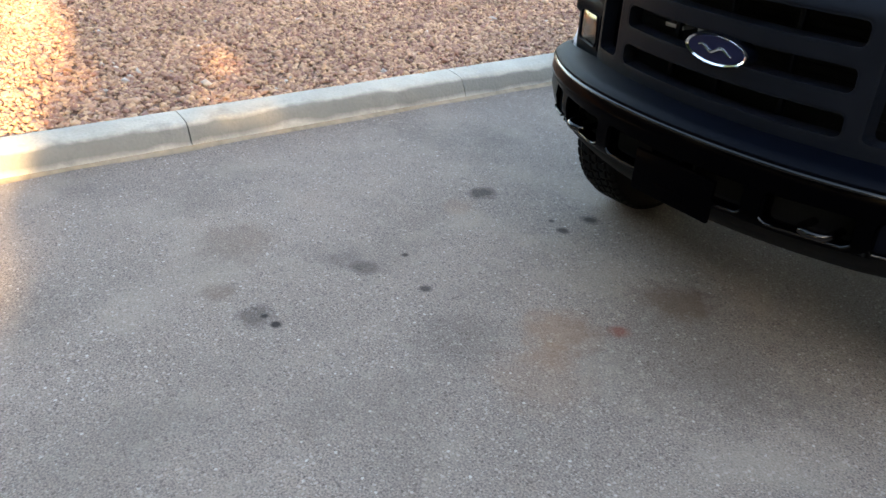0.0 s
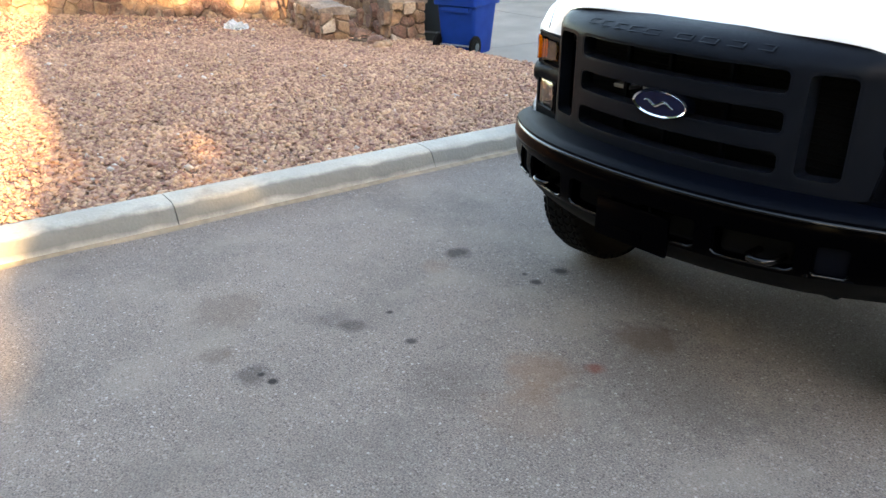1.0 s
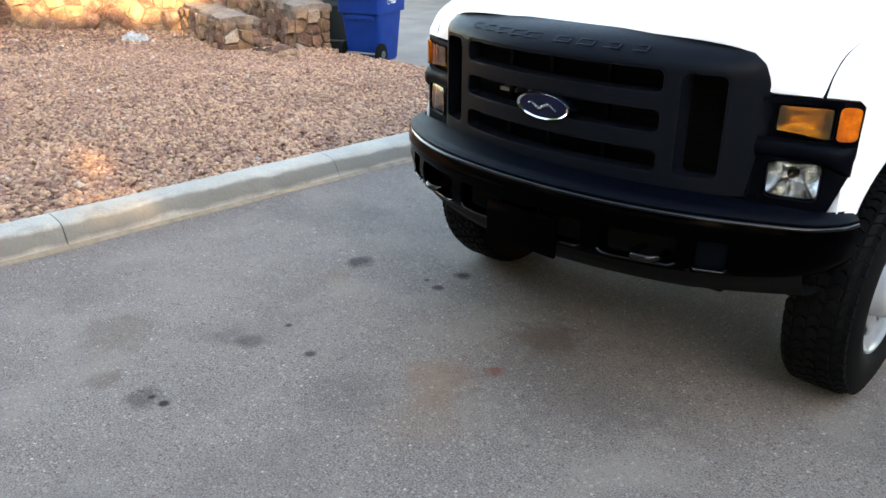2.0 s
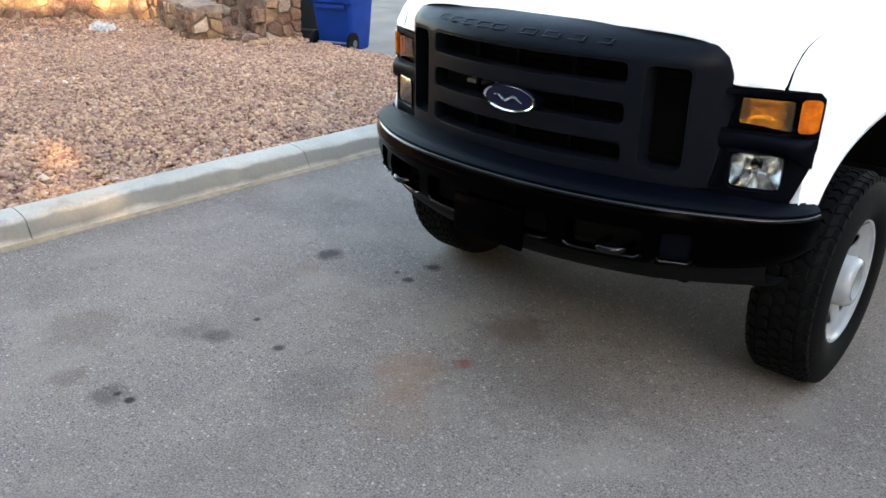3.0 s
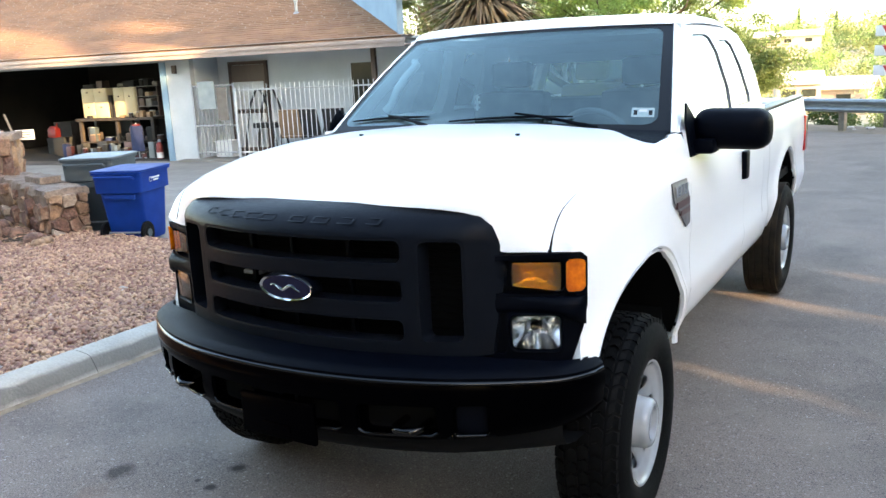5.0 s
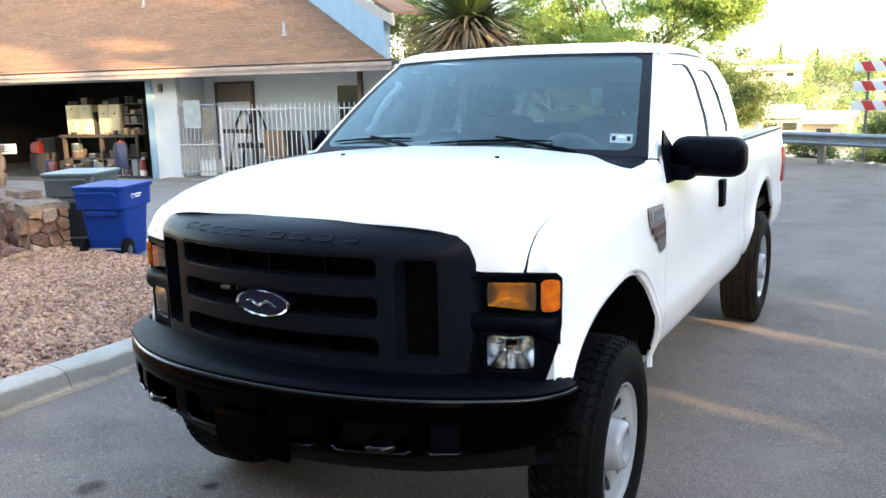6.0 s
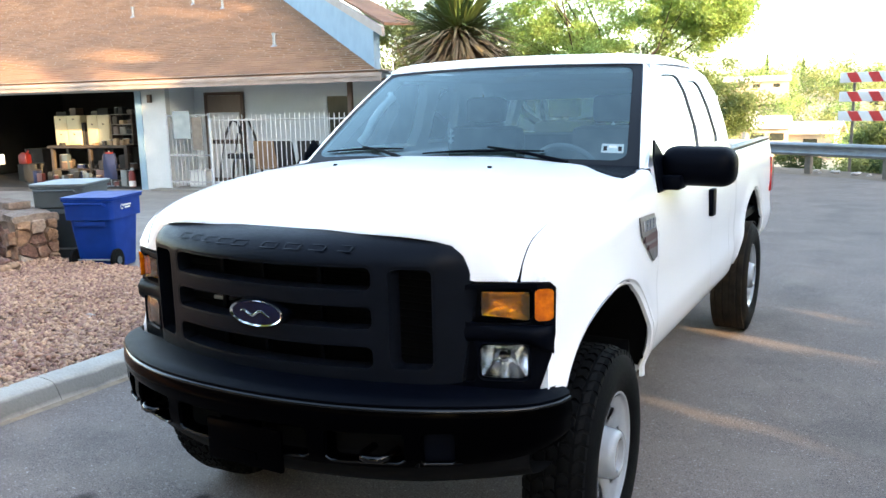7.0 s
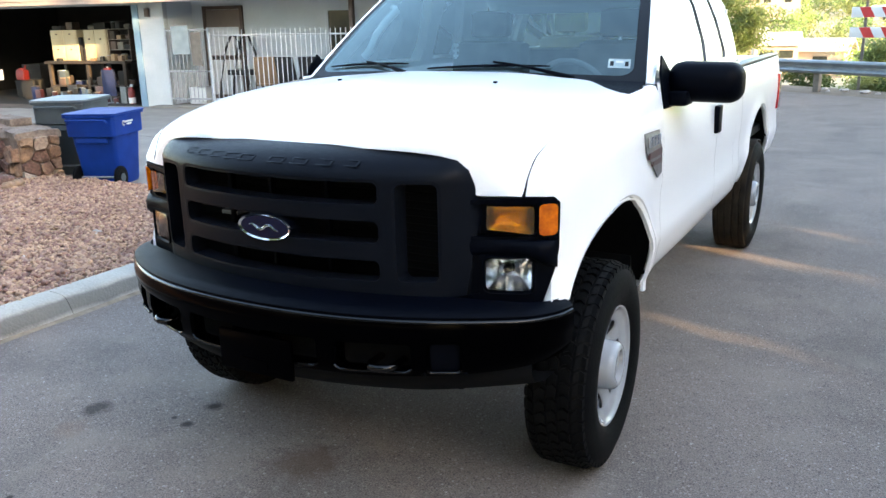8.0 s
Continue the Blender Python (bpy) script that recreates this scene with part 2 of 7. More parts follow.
M = {
    "asphalt": asphalt_material(),
    "concrete": mat("concrete", (0.2046, 0.1881, 0.1650), (0.1452, 0.1320, 0.1155), 1.6, 0.88, bump=0.4, bscale=90, fine=0.10),
    # grime and the street face's shade are painted into one band
    "kerb": grimy_shaded(smeared(mat("kerb_concrete", (0.37, 0.342, 0.293), (0.25, 0.234, 0.204), 2.2, 0.88, bump=0.5, bscale=60, fine=0.09), (0.14, 0.13, 0.12), 5.0, 0.55, 0.70, 0.6), (0.10, 0.095, 0.088), 0.02, 0.115, 0.75),
    "soil": mat("red_soil", (0.14, 0.080, 0.058), (0.10, 0.056, 0.040), 4, 0.95, bump=0.8, bscale=50, fine=0.2),
    "soil_brown": mat("brown_verge_dirt", (0.165, 0.12, 0.0788), (0.0975, 0.0713, 0.0488), 5, 0.95, bump=0.8, bscale=30, fine=0.35),
    "dust": mat("roadside_dust", (0.255, 0.2025, 0.15), (0.18, 0.1425, 0.0975), 1.5, 0.95, bump=0.5, bscale=20, fine=0.2),
    "gravel": mat("red_gravel", (0.352, 0.2065, 0.143), (0.278, 0.162, 0.112), 2.0, 0.88, bump=0.3, bscale=80, fine=0.10, island=0.38),
    "pale_gravel": mat("pale_gravel", (0.4185, 0.3780, 0.3375), (0.3375, 0.2970, 0.2700), 2.0, 0.85, island=0.2),
    "stone": smeared(mat("field_stone", (0.2250, 0.1305, 0.0855), (0.1215, 0.0720, 0.0522), 9, 0.92, bump=0.9, bscale=40, fine=0.3, objvar=0.42), (0.3060, 0.2340, 0.1800), 7.0, 0.52, 0.66, 0.6),
    "mortar": mat("mortar", (0.1875, 0.1312, 0.1013), (0.12, 0.0825, 0.0638), 8, 0.95, bump=0.6, bscale=60, fine=0.15),
    "plaster": mat("flaked_plaster", (0.40, 0.33, 0.27), (0.24, 0.18, 0.14), 14, 0.92, bump=0.8, bscale=40, fine=0.2),
    "cap": mat("cement_cap", (0.2160, 0.1688, 0.1350), (0.1148, 0.0844, 0.0675), 6, 0.92, bump=0.9, bscale=36, fine=0.28),
    "white_paint": mat("truck_white", (0.93, 0.94, 0.945), (0.91, 0.92, 0.93), 2, 0.28, coat=0.6),
    "black_plastic": mat("black_plastic", (0.0007, 0.0014, 0.0038), (0.0005, 0.0010, 0.0028), 12, 0.48, bump=0.10, bscale=400, rvar=0.06, spec=0.045),
    "grille_plastic": mat("grey_black_grille_plastic", (0.0050, 0.0064, 0.0098), (0.0037, 0.0049, 0.0077), 12, 0.34, bump=0.10, bscale=500, rvar=0.06, spec=0.05),
    "black_edge": mat("polished_black", (0.0008, 0.0008, 0.0010), (0.0012, 0.0010, 0.0009), 8, 0.16, spec=0.34),
    "black_gloss": mat("bumper_black", (0.0002, 0.0002, 0.0005), (0.0002, 0.0002, 0.0004), 8, 0.14, coat=0.0, rvar=0.05, spec=0.014),
    "dark": mat("underbody", (0.0030, 0.0033, 0.0042), (0.0042, 0.0044, 0.0048), 10, 0.85, spec=0.1),
    "liner": mat("wheel_liner", (0.00150, 0.00150, 0.00165), (0.00225, 0.00225, 0.00225), 10, 0.8, spec=0.1),
    "rail_cap": mat("bed_rail_plastic", (0.020, 0.021, 0.023), (0.014, 0.015, 0.016), 14, 0.35, bump=0.15, bscale=150, spec=0.5),
    "seal": mat("window_rubber", (0.10, 0.11, 0.12), (0.07, 0.08, 0.09), 14, 0.6),
    "dusty_rubber": mat("dusty_tyre_rubber", (0.030, 0.024, 0.018), (0.010, 0.009, 0.008), 9, 0.85, bump=0.2, bscale=120, fine=0.2, spec=0.1),
    "rubber": mat("tyre_rubber", (0.00180, 0.00195, 0.00240), (0.00300, 0.00300, 0.00315), 14, 0.75, bump=0.2, bscale=120, fine=0.1, spec=0.09),
    "rim": mat("white_steel_rim", (0.3243, 0.3381, 0.3588), (0.2691, 0.2829, 0.3036), 12, 0.22, rvar=0.08, coat=0.5),
    "chrome": mat("chrome", (0.75, 0.76, 0.78), (0.7, 0.7, 0.72), 10, 0.10, metal=1.0),
    "reflector": mat("lamp_reflector", (0.92, 0.93, 0.95), (0.64, 0.67, 0.71), 24, 0.16, metal=1.0, bump=0.05, bscale=24),
    "blue_enamel": mat("blue_enamel", (0.00300, 0.00600, 0.0263), (0.00225, 0.00450, 0.0195), 10, 0.25, coat=0.0, spec=0.15),
    "amber": mat("amber_lens", (0.70, 0.16, 0.001), (0.34, 0.052, 0.0005), 30, 0.12, coat=0.5, bump=0.2, bscale=110),
    "red_lens": mat("red_lens", (0.55, 0.02, 0.02), (0.4, 0.01, 0.01), 20, 0.15, coat=0.5),
    "interior": mat("grey_interior", (0.18, 0.1875, 0.195), (0.135, 0.1425, 0.15), 8, 0.8, bump=0.1, bscale=150),
    "interior_light": mat("pale_trim", (0.62, 0.63, 0.62), (0.55, 0.56, 0.56), 8, 0.7),
    "frit": mat("black_frit", (0.00300, 0.00375, 0.00525), (0.00450, 0.00525, 0.00675), 8, 0.4, spec=0.2),
    "decal": mat("decal_silver", (0.13, 0.13, 0.14), (0.07, 0.07, 0.07), 40, 0.35),
    "decal_red": mat("decal_red", (0.0825, 0.0225, 0.0255), (0.0525, 0.0188, 0.0225), 30, 0.4),
    "paper": mat("white_paper", (0.5625, 0.57, 0.57), (0.51, 0.525, 0.525), 20, 0.6),
    "pale_blue_paper": mat("pale_blue_sticker", (0.225, 0.33, 0.345), (0.315, 0.39, 0.3975), 60, 0.5),
    "blue_bin": mat("blue_bin_plastic", (0.00150, 0.027, 0.195), (0.00113, 0.0218, 0.1575), 6, 0.5, bump=0.05, bscale=200, rvar=0.08, spec=0.15),
    "grey_bin": mat("grey_bin_plastic", (0.0478, 0.0638, 0.0734), (0.0382, 0.0510, 0.0606), 6, 0.5, rvar=0.08),
    "grey_lid": mat("grey_lid_plastic", (0.1466, 0.1658, 0.1721), (0.1148, 0.1339, 0.1403), 6, 0.5, rvar=0.08),
    "stucco": mat("pale_stucco", (0.4515, 0.4773, 0.4902), (0.3870, 0.4128, 0.4257), 1.6, 0.9, bump=0.4, bscale=70, fine=0.08),
    "blue_trim": mat("pale_blue_trim", (0.1785, 0.2805, 0.3697), (0.1466, 0.2359, 0.3187), 3, 0.6, bump=0.1, bscale=60),
    "fascia": mat("fascia_paint", (0.3276, 0.2646, 0.2331), (0.2646, 0.2079, 0.1827), 4, 0.6, fine=0.06),
    "shingle": mat("brown_shingle", (0.210, 0.109, 0.058), (0.152, 0.077, 0.0415), 1.2, 0.95, bump=0.6, bscale=55, fine=0.18, island=0.10, objvar=0.09),
    "brown_door": mat("brown_door", (0.09, 0.0562, 0.0413), (0.0675, 0.0413, 0.03), 6, 0.6, streak=(1, 1, 0.1)),
    # garage walls, boxes, bench and floor: the room's shade is put into colour
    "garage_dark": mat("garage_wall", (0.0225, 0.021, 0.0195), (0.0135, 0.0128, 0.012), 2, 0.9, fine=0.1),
    "bench_wood": mat("dim_bench_wood", (0.045, 0.030, 0.020), (0.022, 0.016, 0.012), 4, 0.7, fine=0.2, streak=(1, 1, 0.15)),
    "door_brown": mat("faded_brown_door", (0.1575, 0.1162, 0.0938), (0.12, 0.0885, 0.0713), 4, 0.65, fine=0.08, streak=(1, 1, 0.15)),
    "apron": mat("dark_apron", (0.11, 0.088, 0.074), (0.055, 0.045, 0.038), 2.0, 0.85, bump=0.2, bscale=60, fine=0.15),
    "garage_floor": mat("dim_garage_floor", (0.0227, 0.0206, 0.0186), (0.0124, 0.0116, 0.0107), 2.5, 0.85, bump=0.2, bscale=60, fine=0.15),
    "cabinet": mat("pale_cabinet", (0.4972, 0.4208, 0.2677), (0.4590, 0.3697, 0.2231), 3, 0.5),
    "iron_grey": mat("greyed_white_iron", (0.34, 0.36, 0.38), (0.22, 0.235, 0.25), 9, 0.6),
    "iron_white": mat("white_iron", (0.5580, 0.5760, 0.5940), (0.4500, 0.4680, 0.4860), 8, 0.5),
    "steel": mat("galvanised", (0.27, 0.3, 0.3225), (0.21, 0.2325, 0.255), 5, 0.42, metal=0.5, rvar=0.1),
    "post_wood": mat("weathered_post", (0.18, 0.1575, 0.135), (0.1275, 0.1125, 0.0975), 10, 0.9, bump=0.5, bscale=40),
    "white_board": mat("white_sheeting", (0.78, 0.78, 0.77), (0.72, 0.72, 0.71), 8, 0.4),
    "red_board": mat("red_sheeting", (0.60, 0.05, 0.05), (0.52, 0.04, 0.04), 8, 0.4),
    "bark": mat("bark", (0.0975, 0.075, 0.0562), (0.06, 0.045, 0.0338), 12, 0.95, bump=0.8, bscale=30, fine=0.2, streak=(1, 1, 0.25)),
    "leaf": leafy(mat("mesquite_leaf", (0.20, 0.29, 0.085), (0.13, 0.20, 0.055), 0.7, 0.55, island=0.45), (0.42, 0.56, 0.15)),
    "leaf_dark": leafy(mat("dark_leaf", (0.0375, 0.0638, 0.0165), (0.0263, 0.045, 0.0135), 0.6, 0.6, island=0.35), (0.075, 0.12, 0.0225)),
    "leaf_mid": leafy(mat("mid_green_leaf", (0.0863, 0.12, 0.0413), (0.0562, 0.0825, 0.0263), 0.5, 0.6, island=0.4), (0.165, 0.225, 0.0675)),
    # stucco copy made lighter: the porch's sky light is put into the colour
    "porch_bright": mat("lightened_porch_stucco", (0.61, 0.655, 0.685), (0.54, 0.585, 0.62), 1.4, 0.85, bump=0.3, bscale=60, fine=0.06),
    "leaf_olive": leafy(mat("olive_leaf", (0.19, 0.20, 0.075), (0.13, 0.14, 0.05), 0.2, 0.6, island=0.35), (0.30, 0.33, 0.10)),
    "yucca": mat("yucca_green", (0.12, 0.165, 0.0525), (0.0825, 0.12, 0.0375), 3, 0.5, island=0.3),
    "yucca_dead": mat("yucca_dead", (0.255, 0.18, 0.0975), (0.1875, 0.1275, 0.0675), 3, 0.8, island=0.3),
    "far_wall": mat("tan_house_wall", (0.39, 0.315, 0.2475), (0.345, 0.2775, 0.2175), 0.8, 0.9),
    "far_roof": mat("pale_flat_roof", (0.495, 0.465, 0.4275), (0.435, 0.405, 0.375), 0.5, 0.9),
    "hill": mat("dry_hillside", (0.345, 0.3, 0.2175), (0.225, 0.2175, 0.12), 0.06, 0.95, bscale=0.8, fine=0.25),
    "bag": mat("clear_plastic_bag", (0.4125, 0.4275, 0.435), (0.3375, 0.3525, 0.36), 20, 0.25),
    "red_plastic": mat("red_plastic", (0.15, 0.009, 0.007), (0.115, 0.0065, 0.0055), 8, 0.5),
    "navy": mat("navy_fabric", (0.00900, 0.0188, 0.0675), (0.00750, 0.015, 0.0525), 8, 0.85),
    "cardboard": mat("cardboard", (0.285, 0.195, 0.1125), (0.24, 0.1575, 0.09), 6, 0.85),
    "chair_frame": mat("dark_metal", (0.0225, 0.0225, 0.024), (0.03, 0.03, 0.0315), 10, 0.5, metal=0.4),
    "tan_fabric": mat("tan_fabric", (0.255, 0.165, 0.0975), (0.21, 0.135, 0.0825), 8, 0.9),
    "window_dark": mat("dark_window", (0.0225, 0.0263, 0.0225), (0.0375, 0.0413, 0.0338), 2, 0.12, spec=0.2),
    "windscreen": glass("windscreen_glass", (0.70, 0.86, 0.88), 0.0, 0.925, (0.72, 0.93, 0.92)),
    "side_glass": glass("tinted_glass", (0.40, 0.44, 0.46), 0.0, 0.45),
    "amber_glass": glass("amber_lens_glass", (0.99, 0.74, 0.08), 0.03, 0.97),
    "amber_back": mat("satin_amber_reflector", (0.95, 0.90, 0.75), (0.75, 0.66, 0.48), 40, 0.16, metal=1.0, bump=0.6, bscale=45),
    "lens": glass("clear_lens", (0.85, 0.88, 0.90), 0.02, 0.97),
}


# ---- building helpers ----
def thing(name, at=(0, 0, 0), rz=0.0, label="", category="", group="", kind=""):
    ob = new(name)
    ob.empty_display_size = 0.2
    ob.matrix_basis = pose(*at, 0, 0, rz)
    return tagged(ob, label, category, group, kind)


def part(name, bm, material, parent=None, label="", smooth=38, kind=""):
    me = bpy.data.meshes.new(name)
    bmesh.ops.recalc_face_normals(bm, faces=bm.faces)
    bm.to_mesh(me)
    bm.free()
    me.materials.append(M[material])
    if smooth:
        for p in me.polygons:
            p.use_smooth = True
        me.set_sharp_from_angle(angle=radians(smooth))
    ob = new(name, me)
    ob.parent = parent
    return tagged(ob, label, kind=kind)


def raw(name, verts, faces, material, parent=None, label="", smooth=False, kind=""):
    me = bpy.data.meshes.new(name)
    me.from_pydata(verts, [], faces)
    me.materials.append(M[material])
    if smooth:
        for p in me.polygons:
            p.use_smooth = True
    ob = new(name, me)
    ob.parent = parent
    return tagged(ob, label, kind=kind)


def box(bm, x0, x1, y0, y1, z0, z1, bevel=0.0, m=None, seg=2):
    r = bmesh.ops.create_cube(bm, size=1, matrix=Matrix.LocRotScale(((x0 + x1) / 2, (y0 + y1) / 2, (z0 + z1) / 2), None, (abs(x1 - x0), abs(y1 - y0), abs(z1 - z0))))
    vs = r["verts"]
    if bevel:
        es = list({e for v in vs for e in v.link_edges})
        out = bmesh.ops.bevel(bm, geom=es, offset=bevel, segments=seg, affect="EDGES", profile=0.6)
        vs = list({v for f in out["faces"] for v in f.verts} | {v for v in vs if v.is_valid})
    if m is not None:
        bmesh.ops.transform(bm, matrix=m, verts=vs)
    return bm


def boxes(*specs):
    bm = bmesh.new()
    for s in specs:
        box(bm, *s)
    return bm


def tube(bm, path, radius, sides=8, caps=True):
    """A round bar along a path; radius may be a list."""
    pts = [Vector(p) for p in path]
    rad = radius if isinstance(radius, (list, tuple)) else [radius] * len(pts)
    rings = []
    up = Vector((0, 0, 1))
    for i, p in enumerate(pts):
        d = (pts[min(i + 1, len(pts) - 1)] - pts[max(i - 1, 0)]).normalized()
        ref = up if abs(d.z) < 0.95 else Vector((1, 0, 0))
        a = d.cross(ref).normalized()
        b = d.cross(a)
        rings.append([bm.verts.new(p + (a * math.cos(t) + b * math.sin(t)) * rad[i]) for t in (2 * math.pi * k / sides for k in range(sides))])
    for r0, r1 in zip(rings, rings[1:]):
        for k in range(sides):
            bm.faces.new((r0[k], r0[(k + 1) % sides], r1[(k + 1) % sides], r1[k]))
    if caps:
        bm.faces.new(rings[0]), bm.faces.new(rings[-1])
    return bm


def tubes(*specs):
    bm = bmesh.new()
    for s in specs:
        tube(bm, *s)
    return bm


def loft(bm, rings, closed=True, caps=True):
    """Joins rings of equal length with quads."""
    vs = [[bm.verts.new(p) for p in r] for r in rings]
    n = len(vs[0])
    for a, b in zip(vs, vs[1:]):
        for k in range(n if closed else n - 1):
            bm.faces.new((a[k], a[(k + 1) % n], b[(k + 1) % n], b[k]))
    if closed and caps:
        bm.faces.new(vs[0]), bm.faces.new(vs[-1])
    return bm


def grid(bm, rows):
    """A sheet of quads through rows of points."""
    return loft(bm, rows, closed=False)


def extrude_poly(bm, pts, depth):
    """A prism: the polygon pts moved by the vector depth."""
    a = [bm.verts.new(p) for p in pts]
    b = [bm.verts.new(Vector(p) + Vector(depth)) for p in pts]
    bm.faces.new(a), bm.faces.new(b[::-1])
    n = len(a)
    for k in range(n):
        bm.faces.new((a[k], b[k], b[(k + 1) % n], a[(k + 1) % n]))
    return bm


def lathe(bm, profile, m, sides=48):
    """A ring solid: profile (radius, along x) turned about the x axis, placed by m."""
    rings = []
    for k in range(sides):
        t = 2 * math.pi * k / sides
        rings.append([m @ Vector((a, r * math.cos(t), r * math.sin(t))) for r, a in profile])
    vs = [[bm.verts.new(p) for p in r] for r in rings]
    n = len(profile)
    for i in range(sides):
        a, b = vs[i], vs[(i + 1) % sides]
        for k in range(n - 1):
            bm.faces.new((a[k], a[k + 1], b[k + 1], b[k]))
    return bm


def solid(bm, thickness, inward=None):
    """Gives a sheet a thickness along its normals."""
    bmesh.ops.recalc_face_normals(bm, faces=bm.faces)
    if inward is not None:
        f = max(bm.faces, key=lambda q: q.calc_area())
        if f.normal.dot(Vector(inward)) > 0:
            bmesh.ops.reverse_faces(bm, faces=bm.faces)
    bmesh.ops.solidify(bm, geom=bm.faces[:], thickness=thickness)
    return bm


def cut(bm, cutters):
    """The bmesh less the cutter bmeshes."""
    made = []
    for b in (bm, *cutters):
        me = bpy.data.meshes.new("tmp")
        bmesh.ops.recalc_face_normals(b, faces=b.faces)
        b.to_mesh(me)
        b.free()
        made.append(new("tmp", me))
    for c in made[1:]:
        mod = made[0].modifiers.new("cut", "BOOLEAN")
        mod.operation, mod.object, mod.solver = "DIFFERENCE", c, "EXACT"
    dg = bpy.context.evaluated_depsgraph_get()
    res = bpy.data.meshes.new_from_object(made[0].evaluated_get(dg))
    out = bmesh.new()
    out.from_mesh(res)
    for o in made:
        me = o.data
        bpy.data.objects.remove(o)
        bpy.data.meshes.remove(me)
    bpy.data.meshes.remove(res)
    return out


def rounded(x0, x1, z0, z1, r, n=5):
    """A rounded rectangle's outline as (x, z)."""
    pts = []
    for cx, cz, a in ((x1 - r, z1 - r, 0), (x0 + r, z1 - r, 90), (x0 + r, z0 + r, 180), (x1 - r, z0 + r, 270)):
        for k in range(n + 1):
            t = radians(a + 90 * k / n)
            pts.append((cx + r * math.cos(t), cz + r * math.sin(t)))
    return pts


def lerp(a, b, t):
    return a + (b - a) * t


def smoothed(xs, ys, x):
    """A smooth curve through a few numbers (monotone between them)."""
    if x <= xs[0]:
        return ys[0]
    if x >= xs[-1]:
        return ys[-1]
    i = max(k for k in range(len(xs)) if xs[k] <= x)
    n = len(xs)

    def slope(k):
        if k == 0 or k == n - 1:
            j = min(k, n - 2)
            return (ys[j + 1] - ys[j]) / (xs[j + 1] - xs[j])
        return (ys[k + 1] - ys[k - 1]) / (xs[k + 1] - xs[k - 1])
    h = xs[i + 1] - xs[i]
    t = (x - xs[i]) / h
    return ((2 * t**3 - 3 * t**2 + 1) * ys[i] + (t**3 - 2 * t**2 + t) * h * slope(i)
            + (-2 * t**3 + 3 * t**2) * ys[i + 1] + (t**3 - t**2) * h * slope(i + 1))


# ---- ground, road, kerb, driveway ----
def ground_height(x, y):
    d = max(0.0, y - 0.65 * (-x) * 0 - 21.0)
    z = -0.05
    z += smoothed([0, 8, 30, 70, 110, 180, 300, 420, 900], [0, -0.7, -3.0, -4.8, -4.6, 0.5, 7.2, 9.5, 10.0], d)
    if d > 3:
        z += 0.5 * min(1, d / 40) * noise.noise((x * 0.03, y * 0.03, 0))
    return z


gx = [-900, -400, -200, -100, -60, -40, -28, -20, -14, -10, -7, -4, -2, 0, 2, 4, 8, 14, 22, 40, 70, 120, 250, 900]
gy = [-900, -200, -60, -20, 0, 8, 14, 18, 20.5, 21.5, 23, 25, 28, 32, 37, 44, 52, 62, 74, 88, 104, 122, 145, 170, 200, 235, 275, 320, 370, 420, 600, 900]
bm = bmesh.new()
grid(bm, [[(x, y, ground_height(x, y)) for x in gx] for y in gy])
ground = part("ground", bm, "hill", label="dry sloping ground falling to a valley", kind="structure", smooth=60)

KX = -2.535        # street face of the kerb
# asphalt street, its far end cut along the guardrail
bm = bmesh.new()
ys = np.linspace(-16, 20.4, 53)
rows = []
for y in ys:
    x1 = 9.0
    rows.append([(x, min(y, 19.6 - 0.62 * (x + 1.6)), 0.0) for x in np.linspace(KX, x1, 20)])
grid(bm, rows)
for y0, y1, x0 in ((12.6, 20.4, -9.0),):
    grid(bm, [[(x, min(y, 19.6 - 0.62 * (x + 1.6)) if x > -3 else y, -0.001) for x in np.linspace(x0, KX, 6)] for y in np.linspace(y0, y1, 6)])
road = part("road", bm, "asphalt", label="worn grey asphalt street with oil stains", kind="structure", smooth=0)


def kerb_profile(y):
    """Cross-section of the kerb, from the gutter up and over to the bed: a battered face, a worn edge and a flat top."""
    w = 0.006 * noise.noise((0, y * 2.3, 1.5))
    c = 0.010 * max(0.0, noise.noise((4, y * 5.5, 2.5))) + 0.004 * noise.noise((7, y * 21, 0))
    return [(KX + 0.012 + w, y, -0.05), (KX + 0.012 + w, y, 0.0), (KX - 0.014 + w, y, 0.05), (KX - 0.034 + w - c * 0.5, y, 0.092 - c), (KX - 0.047 + w - c, y, 0.111 - c), (KX - 0.066 + w - c, y, 0.123 - c * 0.5),
            (KX - 0.092, y, 0.129 - c * 0.2), (KX - 0.17, y, 0.136), (KX - 0.225, y, 0.137), (KX - 0.24, y, 0.130), (KX - 0.245, y, 0.03)]


kerb = thing("kerb", label="pale concrete kerb with jointed sections", category="kerb", kind="structure")
edges = [-13.6, -11.75, -9.9, -8.05, -6.2, -4.35, -2.52, -0.715, 1.12, 2.95, 3.95]
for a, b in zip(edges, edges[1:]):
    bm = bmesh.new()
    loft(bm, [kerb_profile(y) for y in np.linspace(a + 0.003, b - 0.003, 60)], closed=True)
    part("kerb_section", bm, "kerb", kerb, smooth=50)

# grit and dust gathered in the gutter
bm = bmesh.new()
ys = np.linspace(-13, 3.9, 160)
grid(bm, [[(KX + 0.006, y, 0.016) for y in ys], [(KX + 0.020 + 0.010 * noise.noise((y * 1.7, 0, 0)), y, 0.006) for y in ys],
          [(KX + 0.036 + 0.028 * noise.noise((y * 1.9, 3, 0)), y, 0.0012) for y in ys]])
part("gutter_dust", bm, "dust", label="thin line of tan grit along the gutter", kind="structure")

